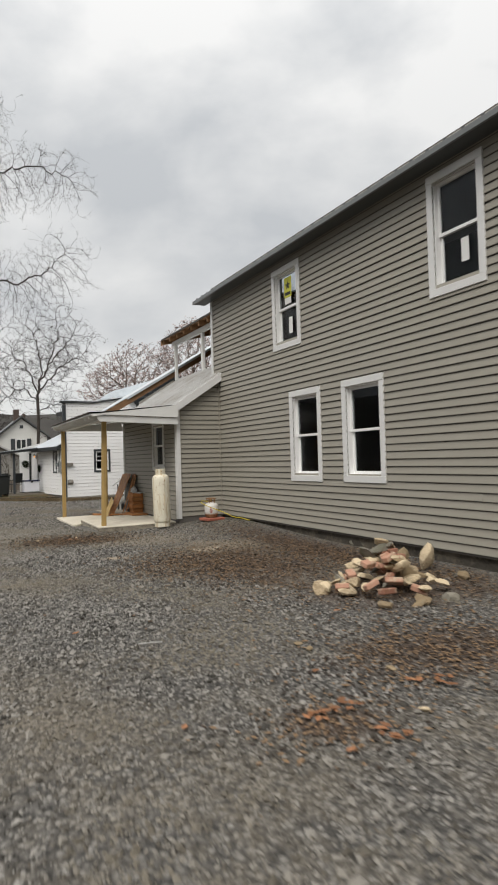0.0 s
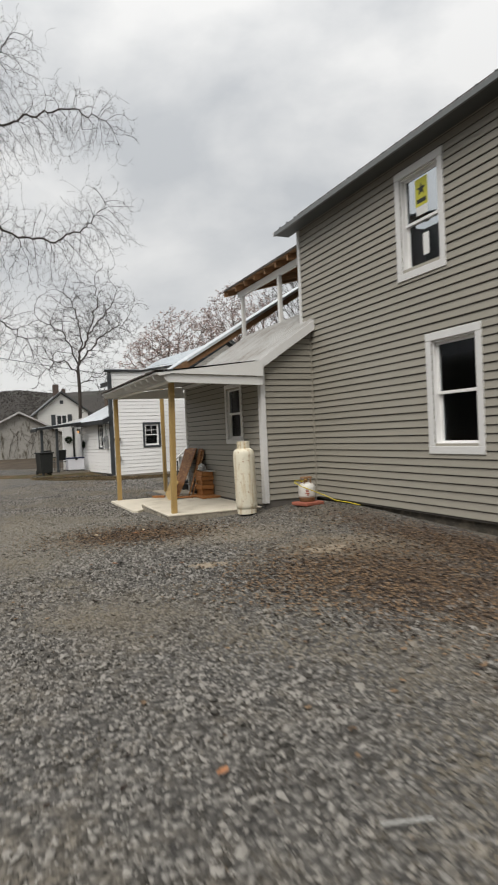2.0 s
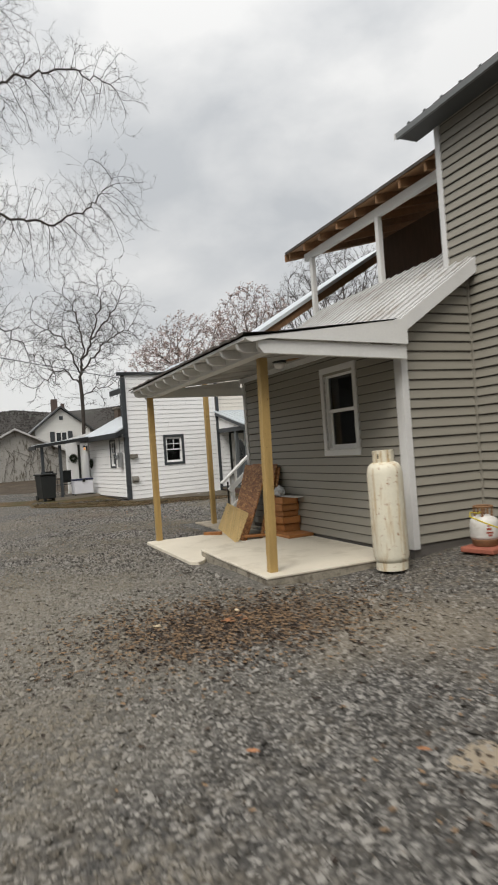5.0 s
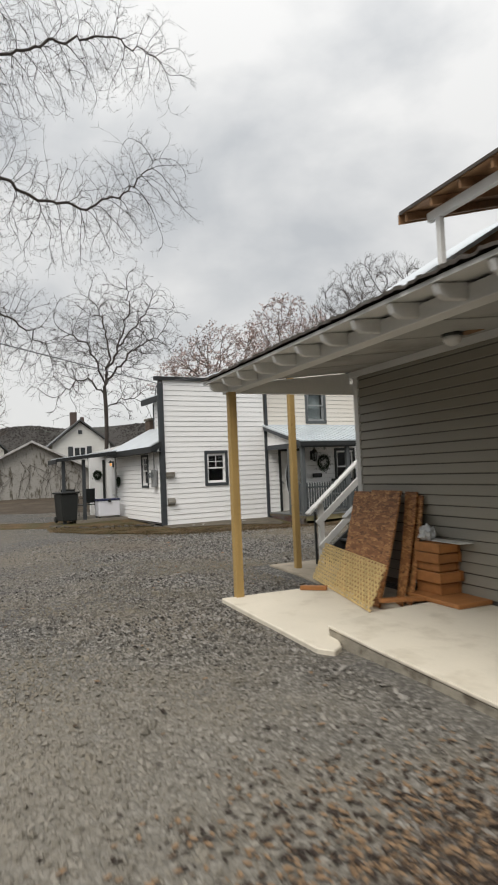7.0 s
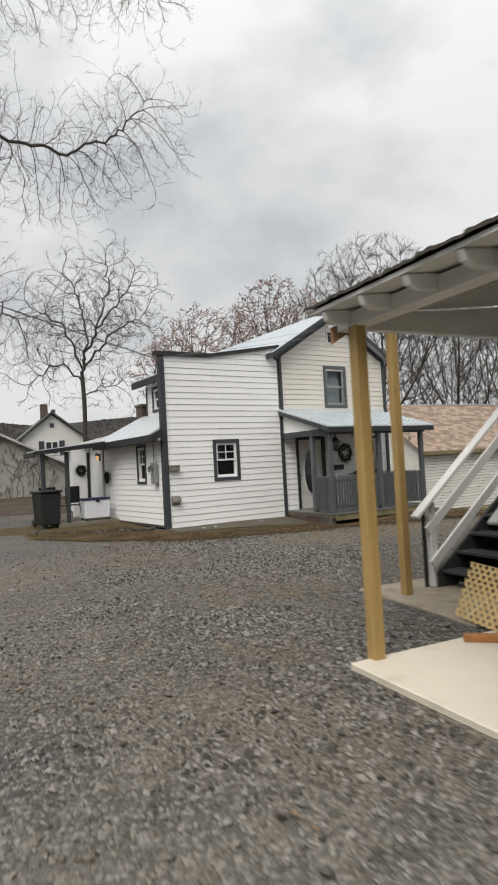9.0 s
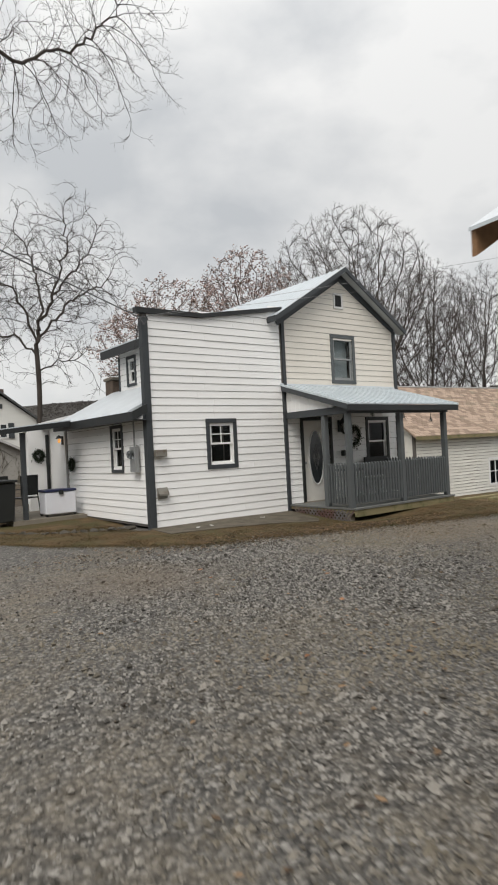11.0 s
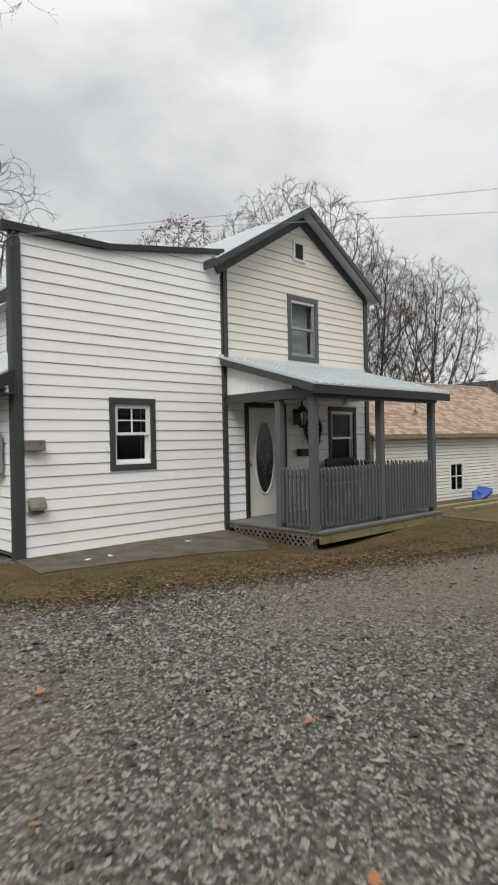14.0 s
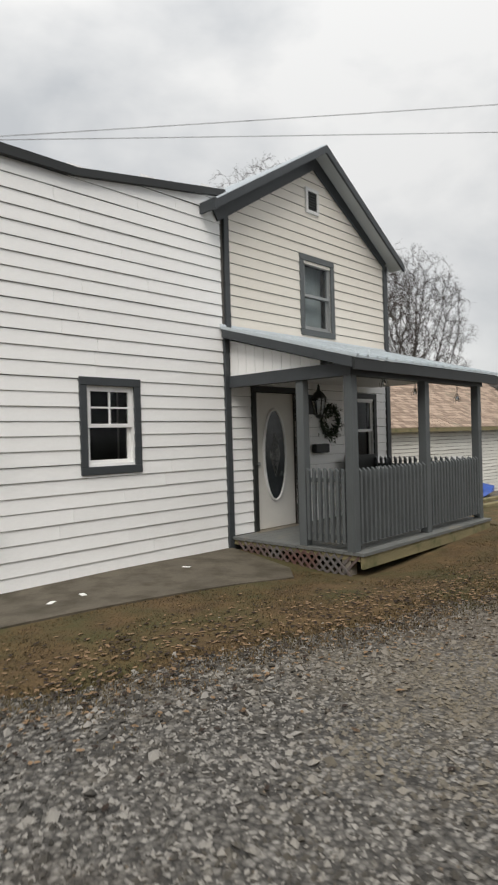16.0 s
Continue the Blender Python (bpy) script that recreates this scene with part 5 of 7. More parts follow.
tube(bm, [(-0.2, 0.36, 0.9), (0.2, 0.36, 0.9)], 0.015, 8)
part("handle", bm, M_BLACK, bin_)
cooler = thing("chest_cooler", "white chest cooler with dark lid by the porch", "cooler", on_white(-0.62, 3.45, 0.17))
part("body", soft(boxes((-0.36, 0.36, -0.22, 0.22, 0.05, 0.56)), 0.02), mat("white_plastic", (0.72, 0.73, 0.78), 0.4, spread=0.05), cooler)
part("lid", soft(boxes((-0.38, 0.38, -0.24, 0.24, 0.562, 0.62)), 0.015), mat("navy_lid", (0.02, 0.025, 0.07), 0.4), cooler)
for x in (-0.33, 0.33):
    for y in (-0.18, 0.18):
        part("foot", boxes((x - 0.025, x + 0.025, y - 0.025, y + 0.025, 0.0, 0.049)), M_BLACK, cooler)
part("latch", boxes((-0.05, 0.05, -0.262, -0.242, 0.5, 0.6)), M_BLACK, cooler)


def patio_chair(m):
    c = thing("patio_chair", "dark metal patio chair on the side porch", "chair", m, "patio chairs")
    part("seat", boxes((-0.24, 0.24, -0.24, 0.24, 0.42, 0.45)), M_BLACK, c)
    part("backrest", boxes((-0.24, 0.24, 0.22, 0.25, 0.5, 0.98)), M_BLACK, c)
    for x in (-0.23, 0.23):
        bm = bmesh.new()
        tube(bm, [(x, -0.24, 0.0), (x, -0.23, 0.64), (x, 0.24, 0.66)], 0.014, 6)
        part("arm", bm, M_BLACK, c)
        bm = bmesh.new()
        tube(bm, [(x, 0.32, 0.0), (x, 0.24, 0.5), (x, 0.26, 0.98)], 0.014, 6)
        part("leg", bm, M_BLACK, c)
    return c


patio_chair(on_white(-1.15, 4.3, 0.162, 200))
patio_chair(on_white(-1.5, 4.9, 0.162, 150))

# ---- ground ----
def ground_z(x, y):
    """Height of the ground: a swell at the corner of the two houses, a fall towards the garage, a slow rise behind."""
    z = 0.19 * math.exp(-(((x - 5.9) / 1.3) ** 2 + ((y - 13.2) / 2.6) ** 2))
    z += 0.06 * math.exp(-(((x - 6.2) / 1.6) ** 2 + ((y - 7) / 4) ** 2))
    z -= 0.15 * math.exp(-(((x - 9.3) / 1.7) ** 2 + ((y - 27.9) / 1.2) ** 2))
    if 13.6 < y < 16.0:
        z += 0.05 * math.exp(-(((x - 3.0) / 0.35) ** 2)) * min(1.0, (y - 13.6) / 0.4, (16.0 - y) / 0.8)
    if x > 12.5:
        z -= 1.0 * min(1.0, (x - 12.5) / 7) * min(1.0, max(0.0, (y - 15) / 10))
    if y > 31 and x < 8:
        z += min(0.6, 0.035 * (y - 31)) * min(1.0, (8 - x) / 3)
    return z + 0.012 * noise.noise(Vector((x * 0.7, y * 0.7, 0)))


def dusty(m, centre, radius, colour, most=0.5):
    """A trodden patch where dust lies over the stones, with a broken edge."""
    n, l = m.node_tree.nodes, m.node_tree.links
    b = n["Principled BSDF"]
    was = b.inputs["Base Color"].links[0].from_socket
    tc, ds, ns = n.new("ShaderNodeTexCoord"), n.new("ShaderNodeVectorMath"), n.new("ShaderNodeTexNoise")
    ds.operation = "DISTANCE"
    ds.inputs[1].default_value = (*centre, 0)
    ns.inputs["Scale"].default_value, ns.inputs["Detail"].default_value, ns.inputs["Roughness"].default_value = 1.1, 8, 0.7
    l.new(tc.outputs["Object"], ds.inputs[0])
    l.new(tc.outputs["Object"], ns.inputs["Vector"])
    ad = n.new("ShaderNodeMath")
    ad.operation = "MULTIPLY_ADD"
    ad.inputs[1].default_value = radius * 1.6
    l.new(ns.outputs["Fac"], ad.inputs[0])
    l.new(ds.outputs["Value"], ad.inputs[2])
    rr = n.new("ShaderNodeMapRange")
    rr.inputs["From Min"].default_value, rr.inputs["From Max"].default_value = radius * 1.2, radius * 2.1
    rr.inputs["To Min"].default_value, rr.inputs["To Max"].default_value = most, 0.0
    l.new(ad.outputs[0], rr.inputs["Value"])
    mx = n.new("ShaderNodeMixRGB")
    mx.inputs[2].default_value = (*colour, 1)
    l.new(rr.outputs[0], mx.inputs[0])
    l.new(was, mx.inputs[1])
    l.new(mx.outputs[0], b.inputs["Base Color"])
    return m


def littered(m, centre, radii, colour, most=0.7):
    """A drift of rotted leaf litter and damp earth, with a broken edge."""
    n, l = m.node_tree.nodes, m.node_tree.links
    b = n["Principled BSDF"]
    was = b.inputs["Base Color"].links[0].from_socket
    tc, mp, ln = n.new("ShaderNodeTexCoord"), n.new("ShaderNodeMapping"), n.new("ShaderNodeVectorMath")
    mp.inputs["Location"].default_value = (-centre[0] / radii[0], -centre[1] / radii[1], 0)
    mp.inputs["Scale"].default_value = (1 / radii[0], 1 / radii[1], 0.0)
    ln.operation = "LENGTH"
    l.new(tc.outputs["Object"], mp.inputs["Vector"])
    l.new(mp.outputs[0], ln.inputs[0])
    ns, ad, rr, mx = n.new("ShaderNodeTexNoise"), n.new("ShaderNodeMath"), n.new("ShaderNodeMapRange"), n.new("ShaderNodeMixRGB")
    ns.inputs["Scale"].default_value, ns.inputs["Detail"].default_value, ns.inputs["Roughness"].default_value = 2.3, 9, 0.75
    l.new(tc.outputs["Object"], ns.inputs["Vector"])
    ad.operation = "MULTIPLY_ADD"
    ad.inputs[1].default_value = 2.4
    l.new(ns.outputs["Fac"], ad.inputs[0])
    l.new(ln.outputs["Value"], ad.inputs[2])
    rr.inputs["From Min"].default_value, rr.inputs["From Max"].default_value = 1.5, 2.3
    rr.inputs["To Min"].default_value, rr.inputs["To Max"].default_value = most, 0.0
    l.new(ad.outputs[0], rr.inputs["Value"])
    mx.inputs[2].default_value = (*colour, 1)
    l.new(rr.outputs[0], mx.inputs[0])
    l.new(was, mx.inputs[1])
    l.new(mx.outputs[0], b.inputs["Base Color"])
    return m


MULCH = (0.075, 0.047, 0.029)
LITTER = (((2.35, 13.1), (1.2, 0.8)), ((3.9, 8.7), (1.1, 2.1)), ((5.4, 8.8), (0.6, 4.2)), ((3.4, 4.25), (1.0, 0.6)), ((4.5, 6.1), (1.1, 0.9)), ((1.95, 3.55), (0.35, 0.3)))
DUST = (((0.3, 14.5), 3.0, (0.235, 0.214, 0.173)), ((3.4, 12.2), 0.9, (0.27, 0.23, 0.17)), ((4.3, 10.3), 0.8, (0.3, 0.25, 0.18)), ((8.8, 25.0), 1.5, (0.16, 0.125, 0.085)), ((3.2, 24.8), 1.1, (0.14, 0.11, 0.08)))


def gravel_ground():
    m = bpy.data.materials.new("gravel_ground")
    m.use_nodes = True
    n, l = m.node_tree.nodes, m.node_tree.links
    b = n["Principled BSDF"]
    b.inputs["Roughness"].default_value = 0.92
    tc = n.new("ShaderNodeTexCoord")
    v1, v2 = n.new("ShaderNodeTexVoronoi"), n.new("ShaderNodeTexVoronoi")
    v1.inputs["Scale"].default_value, v2.inputs["Scale"].default_value = 36, 85
    for v in (v1, v2):
        l.new(tc.outputs["Object"], v.inputs["Vector"])
    sep = n.new("ShaderNodeSeparateColor")
    l.new(v1.outputs["Color"], sep.inputs[0])
    ramp = n.new("ShaderNodeValToRGB")
    cr = ramp.color_ramp
    cr.elements[0].position, cr.elements[0].color = 0.0, (0.045, 0.042, 0.038, 1)
    cr.elements[1].position, cr.elements[1].color = 1.0, (0.265, 0.252, 0.23, 1)
    e = cr.elements.new(0.7)
    e.color = (0.145, 0.136, 0.122, 1)
    l.new(sep.outputs[0], ramp.inputs[0])
    # trodden dirt and leaf litter in patches
    big, mid = n.new("ShaderNodeTexNoise"), n.new("ShaderNodeTexNoise")
    big.inputs["Scale"].default_value, big.inputs["Detail"].default_value, big.inputs["Roughness"].default_value = 0.32, 6, 0.6
    mid.inputs["Scale"].default_value, mid.inputs["Detail"].default_value = 7, 5
    l.new(tc.outputs["Object"], big.inputs["Vector"])
    l.new(tc.outputs["Object"], mid.inputs["Vector"])
    both = n.new("ShaderNodeMath")
    both.operation = "MULTIPLY_ADD"
    both.inputs[1].default_value = 0.35
    l.new(mid.outputs["Fac"], both.inputs[0])
    l.new(big.outputs["Fac"], both.inputs[2])
    mr = n.new("ShaderNodeMapRange")
    mr.inputs["From Min"].default_value, mr.inputs["From Max"].default_value = 0.64, 0.82
    mr.inputs["To Max"].default_value = 0.8
    l.new(both.outputs[0], mr.inputs["Value"])
    mix = n.new("ShaderNodeMixRGB")
    mix.inputs[2].default_value = (0.19, 0.162, 0.122, 1)
    l.new(mr.outputs[0], mix.inputs[0])
    l.new(ramp.outputs[0], mix.inputs[1])
    # dark gaps between stones
    gap = n.new("ShaderNodeMapRange")
    gap.inputs["From Min"].default_value, gap.inputs["From Max"].default_value = 0.35, 0.75
    gap.inputs["To Min"].default_value, gap.inputs["To Max"].default_value = 1.0, 0.45
    l.new(v1.outputs["Distance"], gap.inputs["Value"])
    mul = n.new("ShaderNodeMixRGB")
    mul.blend_type = "MULTIPLY"
    mul.inputs[0].default_value = 1.0
    l.new(mix.outputs[0], mul.inputs[1])
    l.new(gap.outputs[0], mul.inputs[2])
    l.new(mul.outputs[0], b.inputs["Base Color"])
    bp = n.new("ShaderNodeBump")
    bp.invert = True
    bp.inputs["Strength"].default_value, bp.inputs["Distance"].default_value = 0.9, 0.015
    sm = n.new("ShaderNodeMath")
    sm.operation = "MULTIPLY_ADD"
    sm.inputs[1].default_value = 0.4
    l.new(v2.outputs["Distance"], sm.inputs[0])
    l.new(v1.outputs["Distance"], sm.inputs[2])
    l.new(sm.outputs[0], bp.inputs["Height"])
    l.new(bp.outputs[0], b.inputs["Normal"])
    return m


xs = [-900, -400, -150, -60, -30, -20] + [-14 + 0.5 * i for i in range(77)] + [28, 34, 45, 70, 150, 400, 900]
ys = [-300, -80, -30, -12] + [-6 + 0.5 * i for i in range(101)] + [50, 60, 80, 120, 200, 340, 600, 1200]
bm = bmesh.new()
grid = [[bm.verts.new((x, y, ground_z(x, y))) for x in xs] for y in ys]
for a, b in zip(grid, grid[1:]):
    for i in range(len(xs) - 1):
        bm.faces.new((a[i], a[i + 1], b[i + 1], b[i]))
M_GROUND = gravel_ground()
for patch in DUST:
    dusty(M_GROUND, *patch)
for patch in LITTER:
    littered(M_GROUND, *patch, MULCH, 0.85)
solid("ground", bm, M_GROUND, "grey gravel yard with dirt and leaf litter", "ground", kind="structure", smooth=True)


def stuff(name, verts, faces, material, label, category):
    me = bpy.data.meshes.new(name)
    me.from_pydata(verts, [], faces)
    me.materials.append(material)
    return tagged(new(name, me), label, category, kind="stuff")


edge_f = lambda x: 26.35 + 0.2 * noise.noise(Vector((x * 0.9, 0, 0))) + 0.12 * noise.noise(Vector((x * 3.1, 4, 0))) + 0.23 * max(0.0, 6.0 - x) ** 2 - 0.2 * max(0.0, x - 6.0)


def path_x(y):
    return 0.2 + 0.25 * (y > 6) if y < 16 else 0.45 + (y - 16) * 0.46


def in_building(x, y):
    if x > 5.95 and y < 14.4 or x > 4.85 and 13.9 < y < 18.6 or 2.88 < x < 4.9 and 13.96 < y < 18.5 or 4.2 < x < 6.5 and 18.7 < y < 20.6:
        return True
    q = WHM.inverted() @ Vector((x, y, 0))
    return q.y > -0.02 and q.x > -0.3 or (q.x > 3.5 and q.y > -2.15 and q.x < 7.2) or (-0.2 < q.x < 3.3 and q.y > -1.22)


OCT = ((1, 0, 0), (-1, 0, 0), (0, 1, 0), (0, -1, 0), (0, 0, 1), (0, 0, -1))
OCTF = ((0, 2, 4), (2, 1, 4), (1, 3, 4), (3, 0, 4), (2, 0, 5), (1, 2, 5), (3, 1, 5), (0, 3, 5))
rnd = random.Random(11)
verts, faces = [], []
count = 0
while count < 130000:
    y = rnd.uniform(2.0, 27.2)
    x = path_x(y) + rnd.gauss(1.2, 2.0)
    if in_building(x, y):
        continue
    if x > 3.2 and y > edge_f(x) + rnd.expovariate(1.7):
        continue
    r = min(0.034, max(0.007, rnd.lognormvariate(-4.55, 0.44)))
    a, sx, sy, szz = rnd.uniform(0, 6.28), r * rnd.uniform(0.7, 1.4), r * rnd.uniform(0.6, 1.1), r * rnd.uniform(0.45, 0.9)
    ca, sa = math.cos(a), math.sin(a)
    tx, ty = rnd.uniform(-0.5, 0.5), rnd.uniform(-0.5, 0.5)
    z0 = ground_z(x, y) + szz * 0.35
    base = len(verts)
    for vx, vy, vz in OCT:
        j = rnd.uniform(0.7, 1.15)
        px, py = vx * sx * j, vy * sy * j
        verts.append((x + px * ca - py * sa, y + px * sa + py * ca, z0 + vz * szz + px * tx + py * ty))
    faces.extend(tuple(base + k for k in f) for f in OCTF)
    count += 1
M_STONE = mat("gravel_stone", (0.082, 0.076, 0.066), 0.85, spread=0.4, scale=9, fine=90, bump=0.3, vary=1.35, island=True, tint=(0.27, 0.257, 0.234))
stained(M_STONE, (0.172, 0.15, 0.114), 0.55, 0.47, 0.66, (1, 1, 1), 2.0)
stained(M_STONE, (0.17, 0.13, 0.09), 40, 0.62, 0.7, (1, 1, 1), 5.0)
for patch in DUST:
    dusty(M_STONE, *patch, 0.42)
for patch in LITTER:
    littered(M_STONE, *patch, MULCH, 0.5)
stuff("gravel", verts, faces, M_STONE, "loose grey crushed gravel over the yard", "gravel")

# fallen leaves: thick in drifts, thin elsewhere
M_LEAF = mat("dead_leaf", (0.05, 0.031, 0.02), 0.75, spread=0.5, scale=8, fine=60, bump=0.2, vary=1.3, island=True, tint=(0.21, 0.135, 0.075))
DRIFTS = ((2.35, 13.1, 1.2, 0.8, 2300), (3.0, 9.2, 0.8, 1.0, 900), (3.9, 8.7, 1.2, 2.0, 3400), (5.3, 8.6, 0.6, 3.4, 2400), (3.4, 4.25, 1.0, 0.7, 900), (1.95, 3.55, 0.5, 0.35, 160), (1.9, 13.9, 1.0, 0.6, 350), (4.5, 6.1, 1.1, 1.0, 500), (4.0, 21.5, 1.6, 1.6, 90), (5.6, 26.8, 3.0, 0.6, 800), (8.8, 26.3, 3.0, 0.7, 800))


def leaf(x, y, s, verts, faces):
    a = rnd.uniform(0, 6.28)
    tilt, curl = rnd.uniform(-0.5, 0.5), rnd.uniform(0.1, 0.5)
    z = ground_z(x, y) + (0.03 if x > 3.2 and y > edge_f(x) else 0.012)
    base = len(verts)
    ca, sa = math.cos(a), math.sin(a)
    for px, py, pz_ in ((-1, 0, 0.0), (-0.3, -0.5, curl), (0.5, -0.4, curl), (1, 0, 0.1), (0.5, 0.4, curl), (-0.3, 0.5, curl), (0.1, 0, -0.02)):
        qx, qy, qz = px * s, py * s, pz_ * s * 0.6 + abs(px * tilt) * s * 0.6
        verts.append((x + qx * ca - qy * sa, y + qx * sa + qy * ca, z + qz))
    faces.extend(((base, base + 1, base + 6), (base + 1, base + 2, base + 6), (base + 2, base + 3, base + 6), (base + 3, base + 4, base + 6), (base + 4, base + 5, base + 6), (base + 5, base, base + 6)))


verts, faces = [], []
for cx, cy, rx, ry, k in DRIFTS:
    for i in range(int(k * 1.9)):
        x, y = rnd.gauss(cx, rx * 0.6), rnd.gauss(cy, ry * 0.6)
        if not in_building(x, y):
            leaf(x, y, rnd.uniform(0.011, 0.028), verts, faces)
for i in range(700):
    x, y = rnd.uniform(-3, 10), rnd.uniform(2, 27)
    if not in_building(x, y):
        leaf(x, y, rnd.uniform(0.015, 0.035), verts, faces)
stuff("fallen_leaves", verts, faces, M_LEAF, "brown fallen leaves drifted over gravel", "leaves")
def rock(rx, ry, rz, seed, rough=0.28, flat_=False):
    """An irregular broken stone."""
    bm = bmesh.new()
    bmesh.ops.create_icosphere(bm, subdivisions=2, radius=1.0)
    r = random.Random(seed)
    cuts = [(Vector((r.gauss(0, 1), r.gauss(0, 1), r.gauss(0, 1))).normalized(), r.uniform(0.38, 0.8)) for _ in range(11)]
    for v in bm.verts:
        for nrm, d in cuts:
            over = v.co.dot(nrm) - d
            if over > 0:
                v.co -= nrm * over
        v.co *= 1 + rough * 0.3 * noise.noise(v.co * 2.1 + Vector((seed, 0, 0)))
        v.co.x, v.co.y, v.co.z = v.co.x * rx, v.co.y * ry, v.co.z * rz
    return bm


M_SANDSTONE = stained(mat("tan_stone", (0.36, 0.27, 0.16), 0.9, spread=0.35, scale=6, fine=50, bump=0.4, vary=1.1, tint=(0.6, 0.49, 0.33)), (0.24, 0.2, 0.14), 7, 0.58, 0.7)
M_GREYSTONE = stained(mat("grey_stone", (0.2, 0.185, 0.15), 0.9, spread=0.25, scale=6, fine=50, bump=0.4, vary=0.6), (0.12, 0.12, 0.08), 6, 0.5, 0.7)
M_BROKEN = stained(mat("broken_brick", (0.36, 0.17, 0.11), 0.9, spread=0.3, scale=8, fine=50, bump=0.4, vary=0.7, tint=(0.46, 0.26, 0.18)), (0.42, 0.33, 0.24), 9, 0.5, 0.65)
CHIPS = ((2.54, 4.93), (2.56, 4.77), (2.8, 4.07), (2.48, 3.4), (1.71, 13.45), (2.47, 13.48))
# a few larger bright leaves and chips that lie singly
M_ORANGE = mat("orange_leaf", (0.24, 0.11, 0.05), 0.7, spread=0.3, scale=20, fine=60, bump=0.2, vary=0.5)
CLUMPS = [(rnd.gauss(cx, 0.09), rnd.gauss(cy, 0.06)) for cx, cy in ((1.83, 3.64), (2.07, 3.69), (2.11, 3.23), (2.9, 3.75), (2.35, 13.2)) for _ in range(7)]
for x, y in (*CLUMPS, (1.15, 3.9), (2.3, 4.3), (1.8, 3.2), (0.7, 2.6), (3.4, 5.6), (1.0, 6.2), (2.9, 3.6), (1.5, 11.0), (2.2, 10.6), (3.9, 24.2), (4.0, 24.7), (4.4, 22.4), (3.2, 21.3), (5.0, 23.4)):
    vs, fs = [], []
    leaf(0, 0, rnd.uniform(0.032, 0.05), vs, fs)
    me = bpy.data.meshes.new("leaf")
    z_off = ground_z(0, 0)
    me.from_pydata([(a, b, c - z_off) for a, b, c in vs], [], fs)
    me.materials.append(M_ORANGE)
    ob = tagged(new("leaf", me), "single orange-brown leaf lying on gravel", "leaf", "single leaves")
    ob.matrix_world = pose(x, y, ground_z(x, y) + 0.012, 0, 0, rnd.uniform(0, 360))
for k, (x, y) in enumerate(CHIPS):
    solid("stone_chip", rock(0.055, 0.035, 0.018, 40 + k), M_SANDSTONE, "pale tan chip of stone lying on gravel", "stone", pose(x, y, ground_z(x, y) + 0.02, 0, 0, 50 * k), "stone chips")
bm = bmesh.new()
beam(bm, (-0.1, 0, 0), (0.1, 0.015, 0.006), 0.009, 0.008)
solid("wood_splinter", bm, M_DIMMED, "pale splinter of wood on the gravel", "splinter", pose(1.48, 5.55, 0.03, 0, 0, -24))
M_SAND = mat("sandy_patch", (0.27, 0.225, 0.165), 0.95, spread=0.15, scale=5, fine=60, bump=0.5)
for cx, cy, r in ((4.15, 10.4, 0.42), (2.45, 10.4, 0.38)):
    bm = bmesh.new()
    ctr = bm.verts.new((0, 0, 0.012))
    rim = []
    for k in range(30):
        a = 2 * math.pi * k / 30
        q = r * (0.75 + 0.4 * noise.noise(Vector((math.cos(a) * 1.3 + cx, math.sin(a) * 1.3, 2.0))))
        rim.append(bm.verts.new((q * 1.3 * math.cos(a), q * 0.9 * math.sin(a), -0.008)))
    for k in range(30):
        bm.faces.new((ctr, rim[k], rim[(k + 1) % 30]))
    solid("sand_patch", bm, M_SAND, "pale sandy patch in the gravel", "sand", pose(cx, cy, ground_z(cx, cy)), kind="structure", smooth=True)

# ---- verge of dead grass before the white house ----
M_TURF = stained(mat("dead_turf", (0.092, 0.058, 0.024), 0.95, spread=0.55, scale=3.5, fine=60, bump=0.9), (0.058, 0.051, 0.016), 1.3, 0.44, 0.62)


def turf(name, x0, x1, edge, far, label, material=M_TURF):
    bm = bmesh.new()
    k = int((x1 - x0) / 0.25)
    cols = []
    for i in range(k + 1):
        x = x0 + (x1 - x0) * i / k
        y0, y1 = edge(x), far(x)
        col = []
        for j in range(9):
            y = y0 + (y1 - y0) * j / 8
            z = ground_z(x, y) + (-0.03 if j == 0 else 0.022 + 0.012 * noise.noise(Vector((x * 2, y * 2, 5))))
            col.append(bm.verts.new((x, y, z)))
        cols.append(col)
    for a, b in zip(cols, cols[1:]):
        for j in range(8):
            bm.faces.new((a[j], b[j], b[j + 1], a[j + 1]))
    return solid(name, bm, material, label, "grass", kind="structure", smooth=True)


turf("grass_verge", 2.0, 24.0, edge_f, lambda x: 29.05 + (x - 5.12) * 0.123 + max(0.0, 4.9 - x) * 1.0 if x < 12.6 else 35.9, "strip of dead brown grass before the house")
turf("garden_bed", -0.4, 4.95, lambda x: 30.1 + max(0, 4.6 - x) * 0.45, lambda x: 33.2 if x > 2.2 else 31.9 + max(0, 4.6 - x) * 0.45, "mossy bed beside the white side wall")
M_LEAFMOULD = stained(mat("leaf_mould", (0.055, 0.04, 0.026), 0.95, spread=0.5, scale=1.5, fine=30, bump=0.8), (0.09, 0.07, 0.045), 0.8, 0.5, 0.65)
turf("far_lawn", -30, 16.0, lambda x: 33.6 + 0.25 * math.sin(x) + 0.3 * max(0.0, x - 2.5), lambda x: 75, "dark leaf-strewn ground beyond the drive", M_LEAFMOULD)
verts, faces = [], []
i = 0
